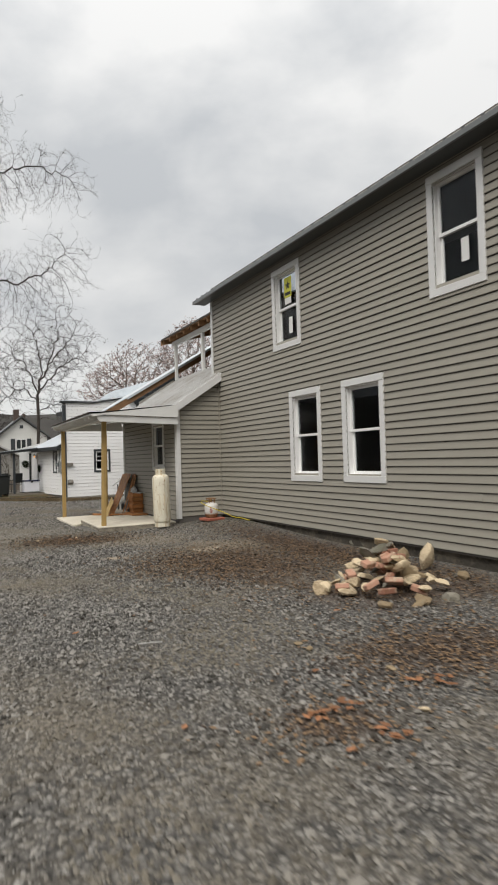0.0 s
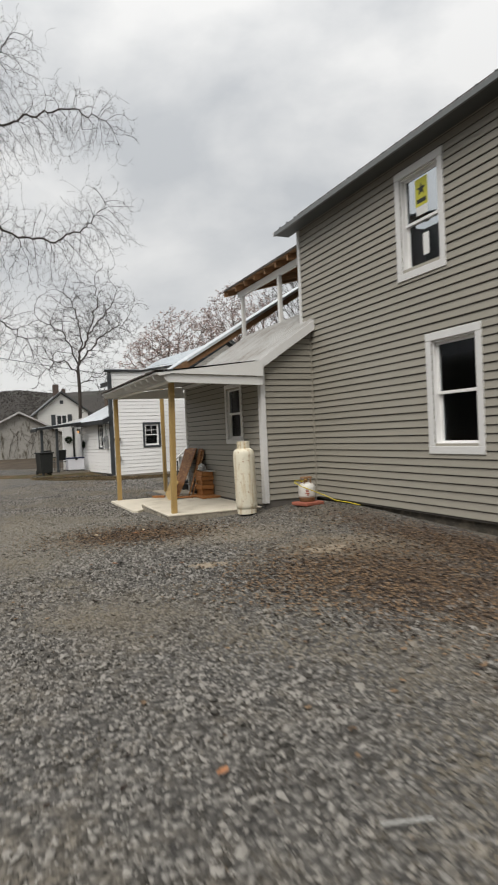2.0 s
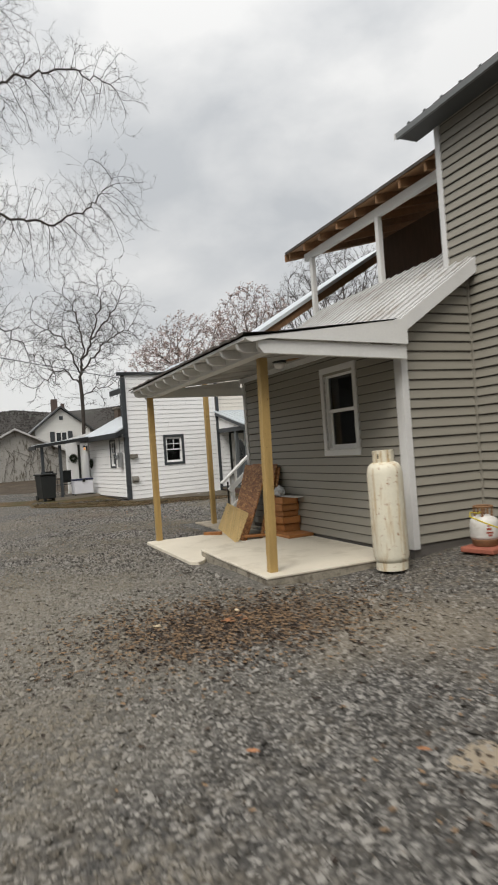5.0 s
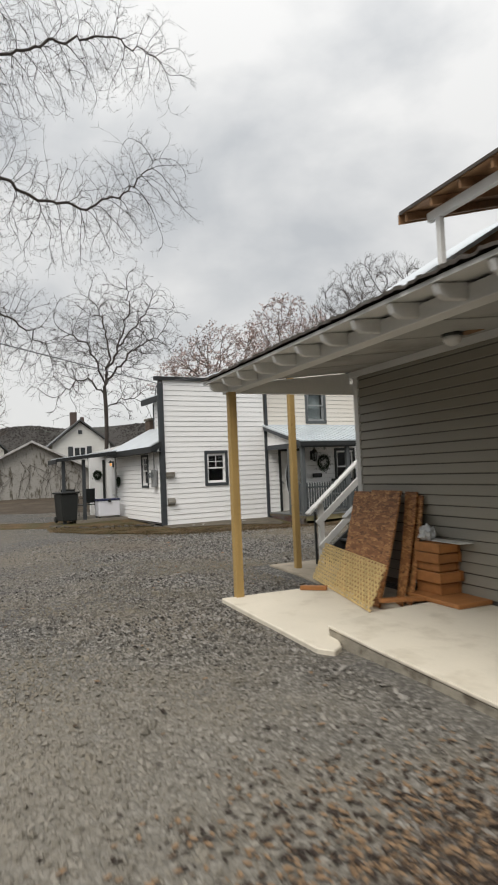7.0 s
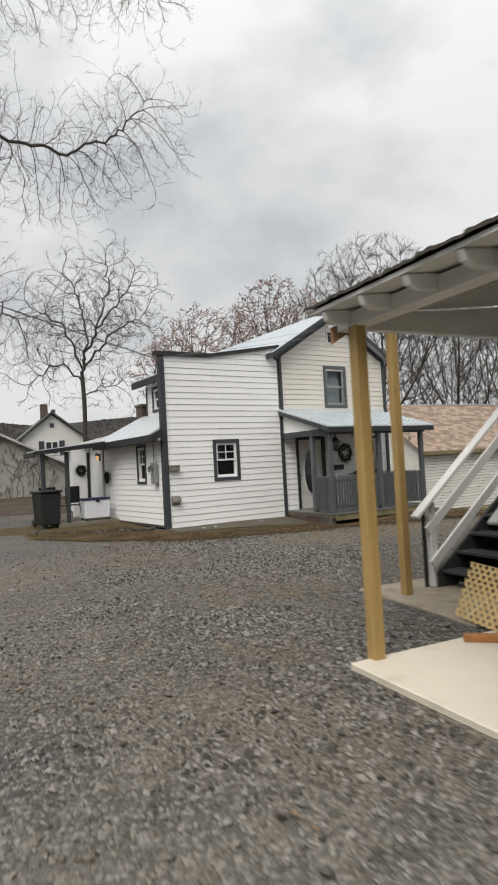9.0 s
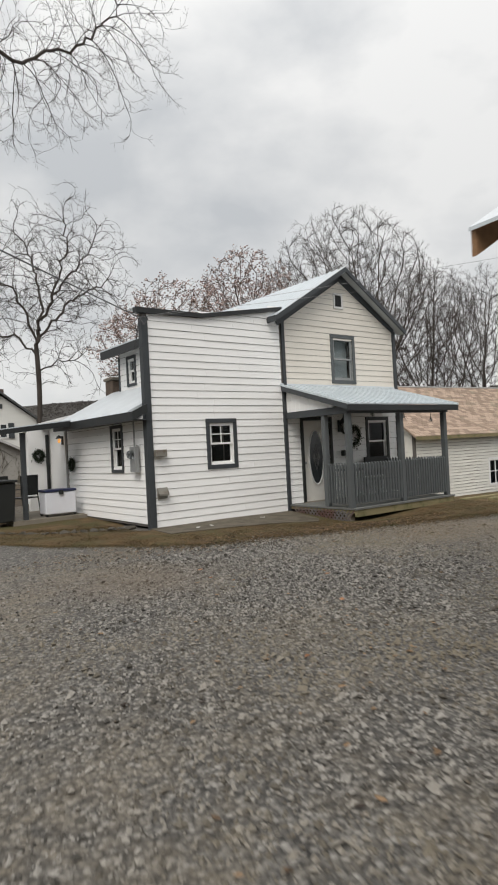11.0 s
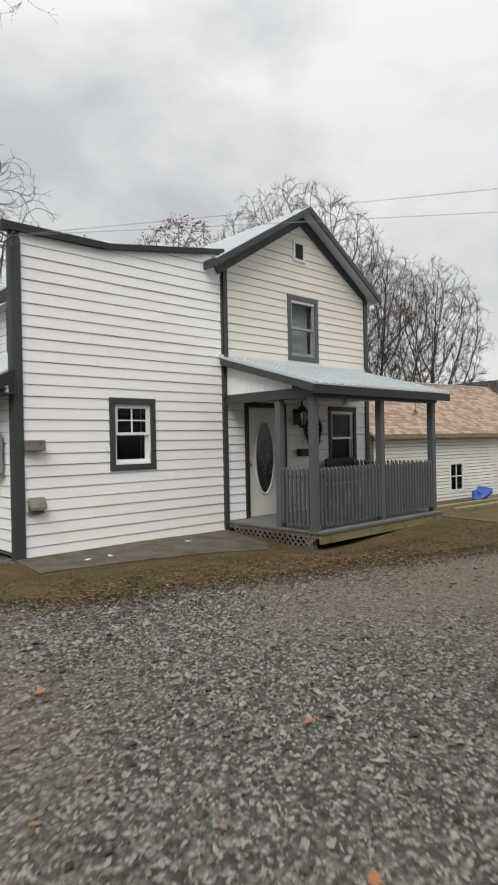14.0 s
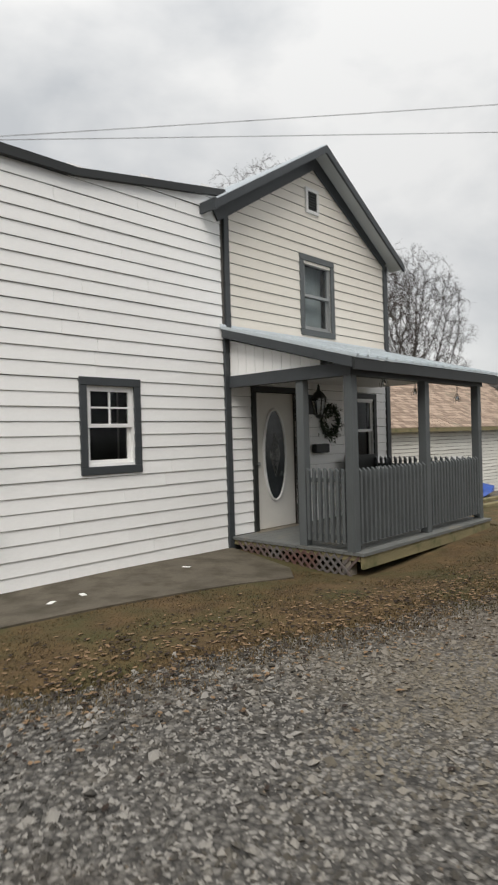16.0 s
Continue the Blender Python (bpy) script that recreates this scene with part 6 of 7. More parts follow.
while i < 300000:
    x = rnd.uniform(2.1, 14)
    y = rnd.uniform(25.2, 31.2)
    q = WHM.inverted() @ Vector((x, y, 0))
    i += 1
    if y < edge_f(x) - rnd.expovariate(7.0) or in_building(x, y):
        continue
    a, h, w = rnd.uniform(0, 6.28), rnd.uniform(0.007, 0.024), rnd.uniform(0.003, 0.006)
    z = ground_z(x, y) + 0.015
    dx, dy = math.cos(a), math.sin(a)
    lean = rnd.uniform(0.2, 1.4)
    base = len(verts)
    verts += [(x - dy * w, y + dx * w, z), (x + dy * w, y - dx * w, z), (x + dx * h * lean, y + dy * h * lean, z + h)]
    faces.append((base, base + 1, base + 2))
M_BLADE = stained(mat("dry_grass", (0.06, 0.042, 0.018), 0.9, spread=0.4, vary=1.0, island=True, tint=(0.13, 0.087, 0.037)), (0.055, 0.05, 0.019), 1.1, 0.5, 0.66)
stained(M_BLADE, (0.17, 0.12, 0.06), 2.7, 0.6, 0.72, (1, 1, 1), 4.0)
stained(M_BLADE, (0.04, 0.028, 0.014), 6.0, 0.56, 0.68, (1, 1, 1), 9.0)
stuff("grass_blades", verts, faces, M_BLADE, "short dry grass blades on the verge", "grass")


pile = thing("rubble_pile", "pile of tan stones and broken red bricks", "rubble", pose(4.55, 6.15, 0.0))
r2 = random.Random(21)
for k in range(88):
    a, rr = r2.uniform(0, 6.28), abs(r2.gauss(0, 0.42))
    rr = min(rr, 0.8)
    x, y = rr * math.cos(a) * 0.95 - 0.1, rr * math.sin(a) * 0.95 - 0.08
    top = max(0.0, 0.52 * (1 - rr / 0.8))
    z = r2.uniform(0.3, 1.0) * top
    s = r2.uniform(0.06, 0.145)
    if r2.random() < 0.38:
        bm = soft(boxes((-0.1 * r2.uniform(0.5, 1.0), 0.1, -0.05, 0.05, -0.03, 0.03)), 0.008)
        ob = part("brick", bm, M_BROKEN, pile, "broken red brick")
    else:
        mt = M_SANDSTONE if r2.random() < 0.85 else M_GREYSTONE
        ob = part("stone", rock(s * 1.3, s, s * r2.uniform(0.28, 0.7), k), mt, pile)
        s *= 0.45
    ob.matrix_basis = pose(x, y, z + 0.035, r2.uniform(-35, 35), r2.uniform(-35, 35), r2.uniform(0, 360))
for x, y, z, sx, sy, szz, rx, rz in ((0.92, 0.42, 0.2, 0.15, 0.09, 0.24, 8, 20), (0.55, 0.6, 0.2, 0.16, 0.1, 0.1, 20, 60), (0.2, 1.0, 0.1, 0.16, 0.1, 0.07, 5, 10), (-0.72, 0.25, 0.07, 0.14, 0.09, 0.07, 0, 40), (0.95, -0.2, 0.08, 0.13, 0.11, 0.09, 10, 80), (0.05, -0.15, 0.42, 0.13, 0.12, 0.06, 50, 30), (-0.2, -0.75, 0.06, 0.16, 0.1, 0.07, 0, 60), (-0.5, -0.2, 0.12, 0.19, 0.09, 0.05, 12, 15)):
    ob = part("stone", rock(sx, sy, szz, int(x * 100) + 300), M_SANDSTONE, pile, m=pose(x, y, z, rx, 0, rz))
# rough foundation stones under the long wall
found = thing("foundation_stones", "rough mossy stones under the grey house wall", "stones", pose(6.0, 0, 0))
for k in range(46):
    y = 0.5 + k * 0.29 + r2.uniform(-0.05, 0.05)
    if y < 13.2:
        part("stone", rock(0.07, 0.15, 0.07, 500 + k), M_GREYSTONE, found, m=pose(0.13 + r2.uniform(-0.03, 0.03), y, ground_z(6.0, y) + 0.05, r2.uniform(-10, 10), 0, r2.uniform(-15, 15)))
bed_edge = thing("bed_edging", "low mossy edging stones of the side bed", "stones", pose(0, 0, 0))
for k in range(16):
    f = k / 15
    x, y = 4.85 - f * 2.6, 29.75 + f * 1.9 - 0.5 * math.sin(f * 3.1)
    part("stone", rock(r2.uniform(0.1, 0.2), 0.11, 0.08, 700 + k), M_DARKBASE, bed_edge, m=pose(x, y + r2.uniform(-0.06, 0.06), ground_z(x, y) + 0.01, 0, 0, r2.uniform(0, 180)))
bm = prism([(-0.2, -1.1), (1.2, -1.26), (3.05, -1.55), (3.4, -1.2), (3.6, -0.02), (-0.05, -0.02)], 0.1, "z", 0.0)
bmesh.ops.triangulate(bm, faces=bm.faces[:])
bmesh.ops.subdivide_edges(bm, edges=bm.edges[:], cuts=5, use_grid_fill=True)
for v in bm.verts:
    p = WHM @ v.co
    v.co.z += ground_z(p.x, p.y) - 0.062
solid("front_walk", bm, M_WALK, "stained concrete walk along the white wall", "walk", WHM, kind="structure")
for u, v in ((0.6, -0.75), (0.95, -0.7), (2.4, -0.5)):
    p = WHM @ Vector((u, v, 0.0))
    p.z = ground_z(p.x, p.y) + 0.042
    solid("paper_scrap", boxes((-0.05, 0.05, -0.025, 0.025, 0, 0.004)), M_PAPER, "white scrap of paper on the walk", "litter", pose(p.x, p.y, p.z, 0, 0, r2.uniform(0, 180)), "paper scraps")

# ---- garage, far house, shed ----
M_SHINGLE = stained(mat("faded_shingle", (0.28, 0.205, 0.155), 0.9, spread=0.22, scale=3, fine=60, bump=0.3, vary=0.7, tint=(0.37, 0.28, 0.215)), (0.2, 0.18, 0.13), 2, 0.55, 0.75)
M_PEEL = stained(mat("peeling_white", (0.62, 0.61, 0.56), 0.75, spread=0.12, scale=3, fine=50, bump=0.2, vary=0.2), (0.28, 0.26, 0.22), 5, 0.6, 0.72, (0.6, 0.6, 2))
GM = pose(19.3, 36.0, -1.05, 0, 0, 2)
garage = thing("garage", "old white clapboard garage with faded pink shingles", "garage", GM)
gh = [(4.75, 5.55, 0.45, 1.5)]
bm = bmesh.new()
wall_core(bm, 0.0, 13.0, 0.0, 2.75, gh, 0.0, 0.14)
gw_ = part("wall", bm, M_CORE, garage, "white peeling lap siding")
lap_siding(gw_, "peel", M_PEEL, 0.13, 0.02, 2.75, lambda z: (0.06, 12.9), gh, joints=4)
part("window_frame", boxes((4.65, 4.75, -0.03, 0.02, 0.35, 1.6), (5.55, 5.65, -0.03, 0.02, 0.35, 1.6), (4.75, 5.55, -0.03, 0.02, 1.5, 1.6), (4.75, 5.55, -0.03, 0.02, 0.35, 0.45), (5.13, 5.17, -0.01, 0.02, 0.45, 1.5), (4.75, 5.13, -0.01, 0.02, 0.96, 1.0), (5.17, 5.55, -0.01, 0.02, 0.96, 1.0)), M_TRIM, garage)
part("pane", boxes((4.75, 5.55, 0.03, 0.036, 0.45, 1.5)), M_GLASS, garage)
part("inner_wall", boxes((0.2, 12.8, 2.0, 2.1, 0.0, 2.7)), M_ROOM, garage)
part("end_wall", boxes((0.0, 0.14, 0.15, 7.0, 0.0, 2.75)), M_PEEL, garage)
part("end_gable", prism([(0.15, 2.75), (7.0, 2.75), (3.3, 5.15)], 0.12, "x", 0.02), M_PEEL, garage)
roofm = part("roof", prism([(-0.3, 2.7), (3.3, 5.15), (7.3, 2.7), (7.3, 2.62), (3.3, 5.07), (-0.3, 2.62)], 13.4, "x", -0.25), M_SHINGLE, garage, "faded pink and tan shingle roof")
part("eave_board", boxes((-0.25, 13.15, -0.33, -0.3, 2.55, 2.69)), M_OLDWOOD, garage)
sl_len = math.hypot(3.6, 2.45)
sm = bpy.data.meshes.new("shingle")
bm = boxes((0, 0.29, 0, 0.19, 0, 0.012))
bm.to_mesh(sm)
bm.free()
sm.materials.append(M_SHINGLE)
tilt_m = Matrix.Rotation(math.atan2(2.45, 3.6), 4, "X")
for j in range(22):
    for i in range(13):
        ob = new("shingle", sm)
        ob.parent = roofm
        ob.matrix_basis = Matrix.Translation((-0.22 + i * 0.31 + (j % 2) * 0.15, -0.3, 2.705)) @ tilt_m @ Matrix.Translation((0, j * 0.195, 0.002)) @ Matrix.Rotation(radians(-1.5), 4, "X")
verts, faces = [], []
for j in range(22):
    for i in range(13, 43):
        m = Matrix.Translation((-0.22 + i * 0.31 + (j % 2) * 0.15, -0.3, 2.705)) @ tilt_m @ Matrix.Translation((0, j * 0.195, 0.002)) @ Matrix.Rotation(radians(-1.5), 4, "X")
        base = len(verts)
        verts += [tuple(m @ Vector(c)) for c in ((0, 0, 0), (0.29, 0, 0), (0.29, 0.19, 0), (0, 0.19, 0), (0, 0, 0.012), (0.29, 0, 0.012), (0.29, 0.19, 0.012), (0, 0.19, 0.012))]
        faces += [tuple(base + k for k in f) for f in ((4, 5, 6, 7), (0, 1, 5, 4), (1, 2, 6, 5), (3, 0, 4, 7))]
me = bpy.data.meshes.new("shingles")
me.from_pydata(verts, [], faces)
M_SHINGLE2 = stained(mat("faded_shingle_run", (0.28, 0.205, 0.155), 0.9, spread=0.22, scale=3, fine=60, bump=0.3, vary=0.7, island=True, tint=(0.37, 0.28, 0.215)), (0.2, 0.18, 0.13), 2, 0.55, 0.75)
me.materials.append(M_SHINGLE2)
ob = new("shingles", me)
ob.parent = roofm
ob["kind"] = "stuff"
part("ridge_cap", boxes((-0.25, 13.15, 3.2, 3.4, 5.13, 5.18)), M_GALVOLD, garage)
M_TARP = mat("blue_tarp", (0.02, 0.07, 0.32), 0.45, spread=0.3, scale=6, fine=20, bump=0.5)
bm = rock(0.75, 0.45, 0.38, 91, 1.2)
solid("tarp_heap", bm, M_TARP, "blue tarpaulin bundle against the garage wall", "tarp", GM @ pose(5.6, -0.7, 0.25), smooth=False)
solid("log_rail", soft(boxes((0.8, 9.0, -1.6, -1.42, -0.02, 0.16)), 0.03), M_OLDWOOD, "long weathered timber lying before the garage", "timber", GM)
solid("log_rail", soft(boxes((1.2, 9.4, -2.6, -2.42, 0.05, 0.2)), 0.03), M_OLDWOOD, "long weathered timber lying before the garage", "timber", GM)

FM = pose(4.9, 60.0, 0.6)
far = thing("far_house", "distant white gabled house with dark shutters", "house", FM)
part("wall", prism([(0.0, 0.0), (4.3, 0.0), (4.3, 3.55), (2.05, 5.2), (0.0, 3.55)], 7.0, "y", 0.0), mat("far_white_paint", (0.66, 0.66, 0.63), 0.7, spread=0.08, scale=1, fine=14, stretch=(0.4, 0.4, 5)), far, "white painted boards")
part("roof", prism([(-0.35, 3.3), (2.05, 5.3), (4.65, 3.3), (4.65, 3.42), (2.05, 5.45), (-0.35, 3.42)], 7.6, "y", -0.3), M_ROOFEDGE, far)
fw_ = part("window", boxes((1.5, 2.5, -0.05, 0.0, 2.35, 3.35)), M_TRIM, far)
part("pane", boxes((1.62, 1.96, -0.06, -0.051, 2.45, 3.25), (2.04, 2.38, -0.06, -0.051, 2.45, 3.25)), M_DOORGLASS, fw_)
for u in (1.12, 2.52):
    part("shutter", boxes((u, u + 0.36, -0.06, 0.0, 2.35, 3.35)), M_DARK, far, "dark shutter")
part("attic_vent", boxes((1.9, 2.2, -0.04, 0.0, 4.3, 4.6)), M_DARK, far)
M_OLDBRICK = mat("dull_brick", (0.1, 0.075, 0.065), 0.9, spread=0.25, scale=6, fine=30, bump=0.2)
part("chimney", soft(boxes((1.6, 2.1, 2.0, 2.5, 4.6, 6.2)), 0.02), M_OLDBRICK, far)
part("chimney", soft(boxes((2.5, 2.8, 3.0, 3.3, 4.6, 5.9)), 0.02), M_OLDBRICK, far)
far2 = thing("far_cottage", "distant pale cottage beyond the drive", "house", pose(-2.0, 56.0, 0.6))
part("wall", prism([(0.0, 0.0), (3.4, 0.0), (3.4, 3.0), (1.7, 4.6), (0.0, 3.0)], 6.0, "y", 0.0), M_PEEL, far2)
part("roof", prism([(-0.3, 2.85), (1.7, 4.7), (3.7, 2.85), (3.7, 2.95), (1.7, 4.85), (-0.3, 2.95)], 6.4, "y", -0.3), M_ROOFEDGE, far2)
SM = pose(-0.9, 46.0, 0.35)
shed = thing("shed", "old whitewashed shed with vine-stained peeling gable", "shed", SM)
M_VINE = stained(stained(mat("vine_stained_wash", (0.33, 0.32, 0.295), 0.9, spread=0.15, scale=2, fine=30, bump=0.3), (0.1, 0.09, 0.07), 2.2, 0.55, 0.63, (1.6, 1, 0.5)), (0.22, 0.2, 0.17), 9, 0.56, 0.66, (1, 1, 1.6), 3)
part("wall", prism([(0.0, 0.0), (7.0, 0.0), (7.0, 1.35), (3.45, 3.15), (0.0, 1.35)], 6.0, "y", 0.0), M_VINE, shed, "whitewashed boards marked by vines")
part("roof", prism([(-0.3, 1.2), (3.45, 3.13), (7.3, 1.2), (7.3, 1.3), (3.45, 3.25), (-0.3, 1.3)], 6.5, "y", -0.3), M_GALVOLD, shed)
part("lean_to", prism([(6.8, 0.0), (9.3, 0.0), (9.3, 0.9), (6.8, 1.35)], 5.0, "y", 0.4), M_PEEL, shed)
rv = random.Random(77)
bm = bmesh.new()
for k in range(16):
    x = rv.uniform(0.8, 6.4)
    pts, z = [], 0.0
    while z < min(2.6, 1.3 + 1.8 * (1 - abs(x - 3.45) / 3.5)) * rv.uniform(0.8, 1.0):
        pts.append((x, -0.03, z))
        x += rv.uniform(-0.15, 0.15)
        z += 0.22
    if len(pts) > 2:
        tube(bm, pts, 0.012, 4)
        if len(pts) > 6:
            p = pts[len(pts) // 2]
            tube(bm, [p, (p[0] + rv.uniform(-0.6, 0.6), -0.03, p[2] + 0.4), (p[0] + rv.uniform(-1.0, 1.0), -0.03, p[2] + 0.9)], 0.009, 4)
part("vine", bm, mat("bare_vine", (0.1, 0.085, 0.07), 0.9), shed, "bare dark vines")

# ---- wires ----
M_WIRE = mat("grey_wire", (0.08, 0.08, 0.085), 0.6)


M_PALEWIRE = mat("pale_grey_wire", (0.3, 0.3, 0.31), 0.6)


def wire(p, q, sag, r=0.012):
    pts = []
    for i in range(25):
        f = i / 24
        v = Vector(p).lerp(Vector(q), f)
        v.z -= sag * 4 * f * (1 - f)
        pts.append(v)
    bm = bmesh.new()
    tube(bm, pts, r, 5)
    return solid("overhead_wire", bm, M_WIRE if r > 0.01 else M_PALEWIRE, "thin black overhead service wire", "wire", group="service wires")


corner = WHM @ Vector((-0.1, -0.08, 4.2))
wire(corner, (corner.x - 24.5, corner.y - 24.5, corner.z + 1.3), 0.25)
wire(corner, (corner.x + 25.6, corner.y - 15.0, corner.z + 3.75), 0.12, 0.0036)
wire(corner, (corner.x + 26.0, corner.y - 14.6, corner.z + 2.5), 0.12, 0.0036)
bm = bmesh.new()
tube(bm, [corner + Vector((0, -0.02, 0)), corner + Vector((0.05, -0.1, -0.16)), corner + Vector((0.14, -0.1, -0.05)), corner + Vector((0.08, -0.08, 0.05)), corner + Vector((-0.04, -0.06, -0.1)), corner + Vector((-0.06, 0.1, -0.5)), corner + Vector((-0.06, 0.3, -0.6))], 0.012, 6)
solid("wire_loop", bm, M_WIRE, "looped service cable at the roof corner", "cable")

# ---- hills ----
M_HILL = stained(mat("wooded_hill", (0.036, 0.032, 0.028), 0.95, spread=0.3, scale=0.02, fine=0.3, bump=0.0), (0.03, 0.04, 0.025), 0.04, 0.55, 0.7)
bm = bmesh.new()
prev = None
for i in range(81):
    a = -3.0 + 4.7 * i / 80
    # unseen nearer ridge at left, added to block low sky and darken pane reflections
    far_r = 430 if a > -0.35 else max(42, 430 + (a + 0.35) * 480)
    x, y = far_r * math.sin(a), far_r * math.cos(a)
    h = 30 + 17 * noise.noise(Vector((a * 2.1, 0.3, 0))) + 7 * noise.noise(Vector((a * 9, 1.3, 0))) + 1.2 * noise.noise(Vector((a * 70, 2.3, 0))) + 2 * max(0.0, math.sin(a * 2))
    h *= 0.55 + 0.45 * far_r / 430
    cur = [bm.verts.new((x * f, y * f, z)) for f, z in ((0.62, -2), (0.8, h * 0.4), (0.93, h * 0.85), (1.0, h), (1.2, h * 0.6))]
    if prev:
        for k in range(4):
            bm.faces.new((prev[k], cur[k], cur[k + 1], prev[k + 1]))
    prev = cur
solid("hills", bm, M_HILL, "low wooded brown hills on the horizon, with an unseen nearer ridge added at left", "hills", kind="structure", smooth=True)
r3 = random.Random(8)
verts, faces = [], []
for i in range(26000):
    a = r3.uniform(-0.5, 1.2)
    d = r3.uniform(300, 428)
    x, y = d * math.sin(a), d * math.cos(a)
    h = 30 + 17 * noise.noise(Vector((a * 2.1, 0.3, 0))) + 7 * noise.noise(Vector((a * 9, 1.3, 0))) + 2 * max(0.0, math.sin(a * 2))
    f = d / 430
    z = h * ((f - 0.62) / 0.18 * 0.4 if f < 0.8 else 0.4 + (f - 0.8) / 0.13 * 0.45 if f < 0.93 else 0.85 + (f - 0.93) / 0.07 * 0.15)
    s, t = r3.uniform(0.5, 0.9), r3.uniform(0.2, 0.6)
    base = len(verts)
    b = r3.uniform(0, 3)
    verts += [(x + s * math.cos(b + k * 2.09), y + s * math.sin(b + k * 2.09), z - 0.3) for k in range(3)] + [(x + r3.uniform(-0.6, 0.6), y, z + t)]
    faces += [(base, base + 1, base + 3), (base + 1, base + 2, base + 3), (base + 2, base, base + 3)]
M_WOODS = mat("far_woods", (0.03, 0.027, 0.024), 0.95, spread=0.2, vary=0.9, island=True, tint=(0.05, 0.044, 0.04))
stuff("far_woods", verts, faces, M_WOODS, "bare brown woods covering the hills", "woods")

# ---- trees ----
def chains_to_mesh(name, chains, material, parent, label="", least=0.0):
    verts, faces = [], []
    for pts, rad, level in chains:
        sides = 7 if level == 0 else 5 if level == 1 else 3
        rings = []
        for i, p in enumerate(pts):
            d = (pts[min(i + 1, len(pts) - 1)] - pts[max(i - 1, 0)])
            d = d.normalized() if d.length > 0 else Vector((0, 0, 1))
            a = d.cross(Vector((0.31, 0.17, 0.93)))
            a = a.normalized() if a.length > 1e-4 else Vector((1, 0, 0))
            b = d.cross(a)
            r = max(rad[i], least)
            base = len(verts)
            for k in range(sides):
                c, s = math.cos(2 * math.pi * k / sides) * r, math.sin(2 * math.pi * k / sides) * r
                verts.append((p.x + a.x * c + b.x * s, p.y + a.y * c + b.y * s, p.z + a.z * c + b.z * s))
            rings.append(base)
        for r0, r1 in zip(rings, rings[1:]):
            for k in range(sides):
                j = (k + 1) % sides
                faces.append((r0 + k, r0 + j, r1 + j, r1 + k))
    me = bpy.data.meshes.new(name)
    me.from_pydata(verts, [], faces)
    me.polygons.foreach_set("use_smooth", [True] * len(me.polygons))
    me.materials.append(material)
    ob = new(name, me)
    ob.parent = parent
    if label:
        ob["label"] = label
    return ob


M_BARK = mat("grey_bark", (0.10, 0.085, 0.07), 0.9, spread=0.3, scale=3, fine=30, bump=0.4)
M_BARKDARK = mat("dark_bark", (0.06, 0.05, 0.043), 0.9, spread=0.3, scale=3, fine=30, bump=0.4)
M_TWIG = mat("twig", (0.11, 0.088, 0.072), 0.9, spread=0.2)
M_BUD = mat("reddish_buds", (0.2, 0.12, 0.1), 0.85, spread=0.3, vary=1.0, island=True, tint=(0.52, 0.4, 0.36))


def colonise(start, links, points, step, kill, rnd, rounds=90, rise=0.0, stiff=0.8):
    """Grow twigs from the start nodes towards scattered points, each point fed by its nearest node."""
    nodes = [np.array(p, float) for p in start]
    parent = list(links)
    pts = np.array(points, float)
    arr = np.array(nodes)
    gaps = np.linalg.norm(pts[:, None, :] - arr[None, :, :], axis=2)
    near, dist = gaps.argmin(1), gaps.min(1)
    children = [0] * len(nodes)
    for turn in range(rounds):
        if not len(pts):
            break
        pull = {}
        for i, j in enumerate(near):
            if dist[i] < (6.0 if turn < 28 else 4 * step):
                d = (pts[i] - nodes[j]) / max(1e-6, dist[i])
                pull[j] = pull.get(j, 0) + d
        if not pull:
            break
        first = len(nodes)
        for j, d in pull.items():
            if children[j] > 3:
                continue
            size = np.linalg.norm(d)
            d = d / size if size > 1e-6 else np.array((0, 0, 1.0))
            d = d + np.array((rnd.gauss(0, 0.16), rnd.gauss(0, 0.16), rnd.gauss(0, 0.16) + rise))
            if parent[j] >= 0:
                back = nodes[j] - nodes[parent[j]]
                back = back / max(1e-6, np.linalg.norm(back))
                if j > len(start) and float(np.dot(d, back)) < 0.15:
                    continue
                d = d + stiff * back
            nodes.append(nodes[j] + step * d / np.linalg.norm(d))
            parent.append(j)
            children[j] += 1
            children.append(0)
        if len(nodes) == first:
            break
        fresh = np.array(nodes[first:])
        gaps = np.linalg.norm(pts[:, None, :] - fresh[None, :, :], axis=2)
        k, kd = gaps.argmin(1), gaps.min(1)
        closer = kd < dist
        near[closer], dist[closer] = k[closer] + first, kd[closer]
        keep = dist > kill
        pts, near, dist = pts[keep], near[keep], dist[keep]
    return nodes, parent


def branch_chains(nodes, parent, tip, power, top):
    """Turn linked nodes into tapering chains; thickness follows the number of twigs carried."""
    n = len(nodes)
    load = [0.0] * n
    kids = [[] for _ in range(n)]
    for i in range(n - 1, -1, -1):
        load[i] = max(load[i], 1.0)
        if parent[i] >= 0:
            load[parent[i]] += load[i]
            kids[parent[i]].append(i)
    radius = [min(top, tip * w ** power) for w in load]
    chains = []
    todo = [(-1, i) for i in range(n) if parent[i] < 0]
    while todo:
        before, i = todo.pop()
        pts = [Vector(nodes[before])] if before >= 0 else []
        rad = [min(radius[before], radius[i] * 1.15)] if before >= 0 else []
        while True:
            pts.append(Vector(nodes[i]))
            rad.append(radius[i])
            if not kids[i]:
                break
            follow = max(kids[i], key=lambda c: load[c])
            todo += [(i, c) for c in kids[i] if c != follow]
            i = follow
        if len(pts) > 1:
            chains.append((pts, rad, 1 if rad[0] > 0.05 else 2))
    return chains


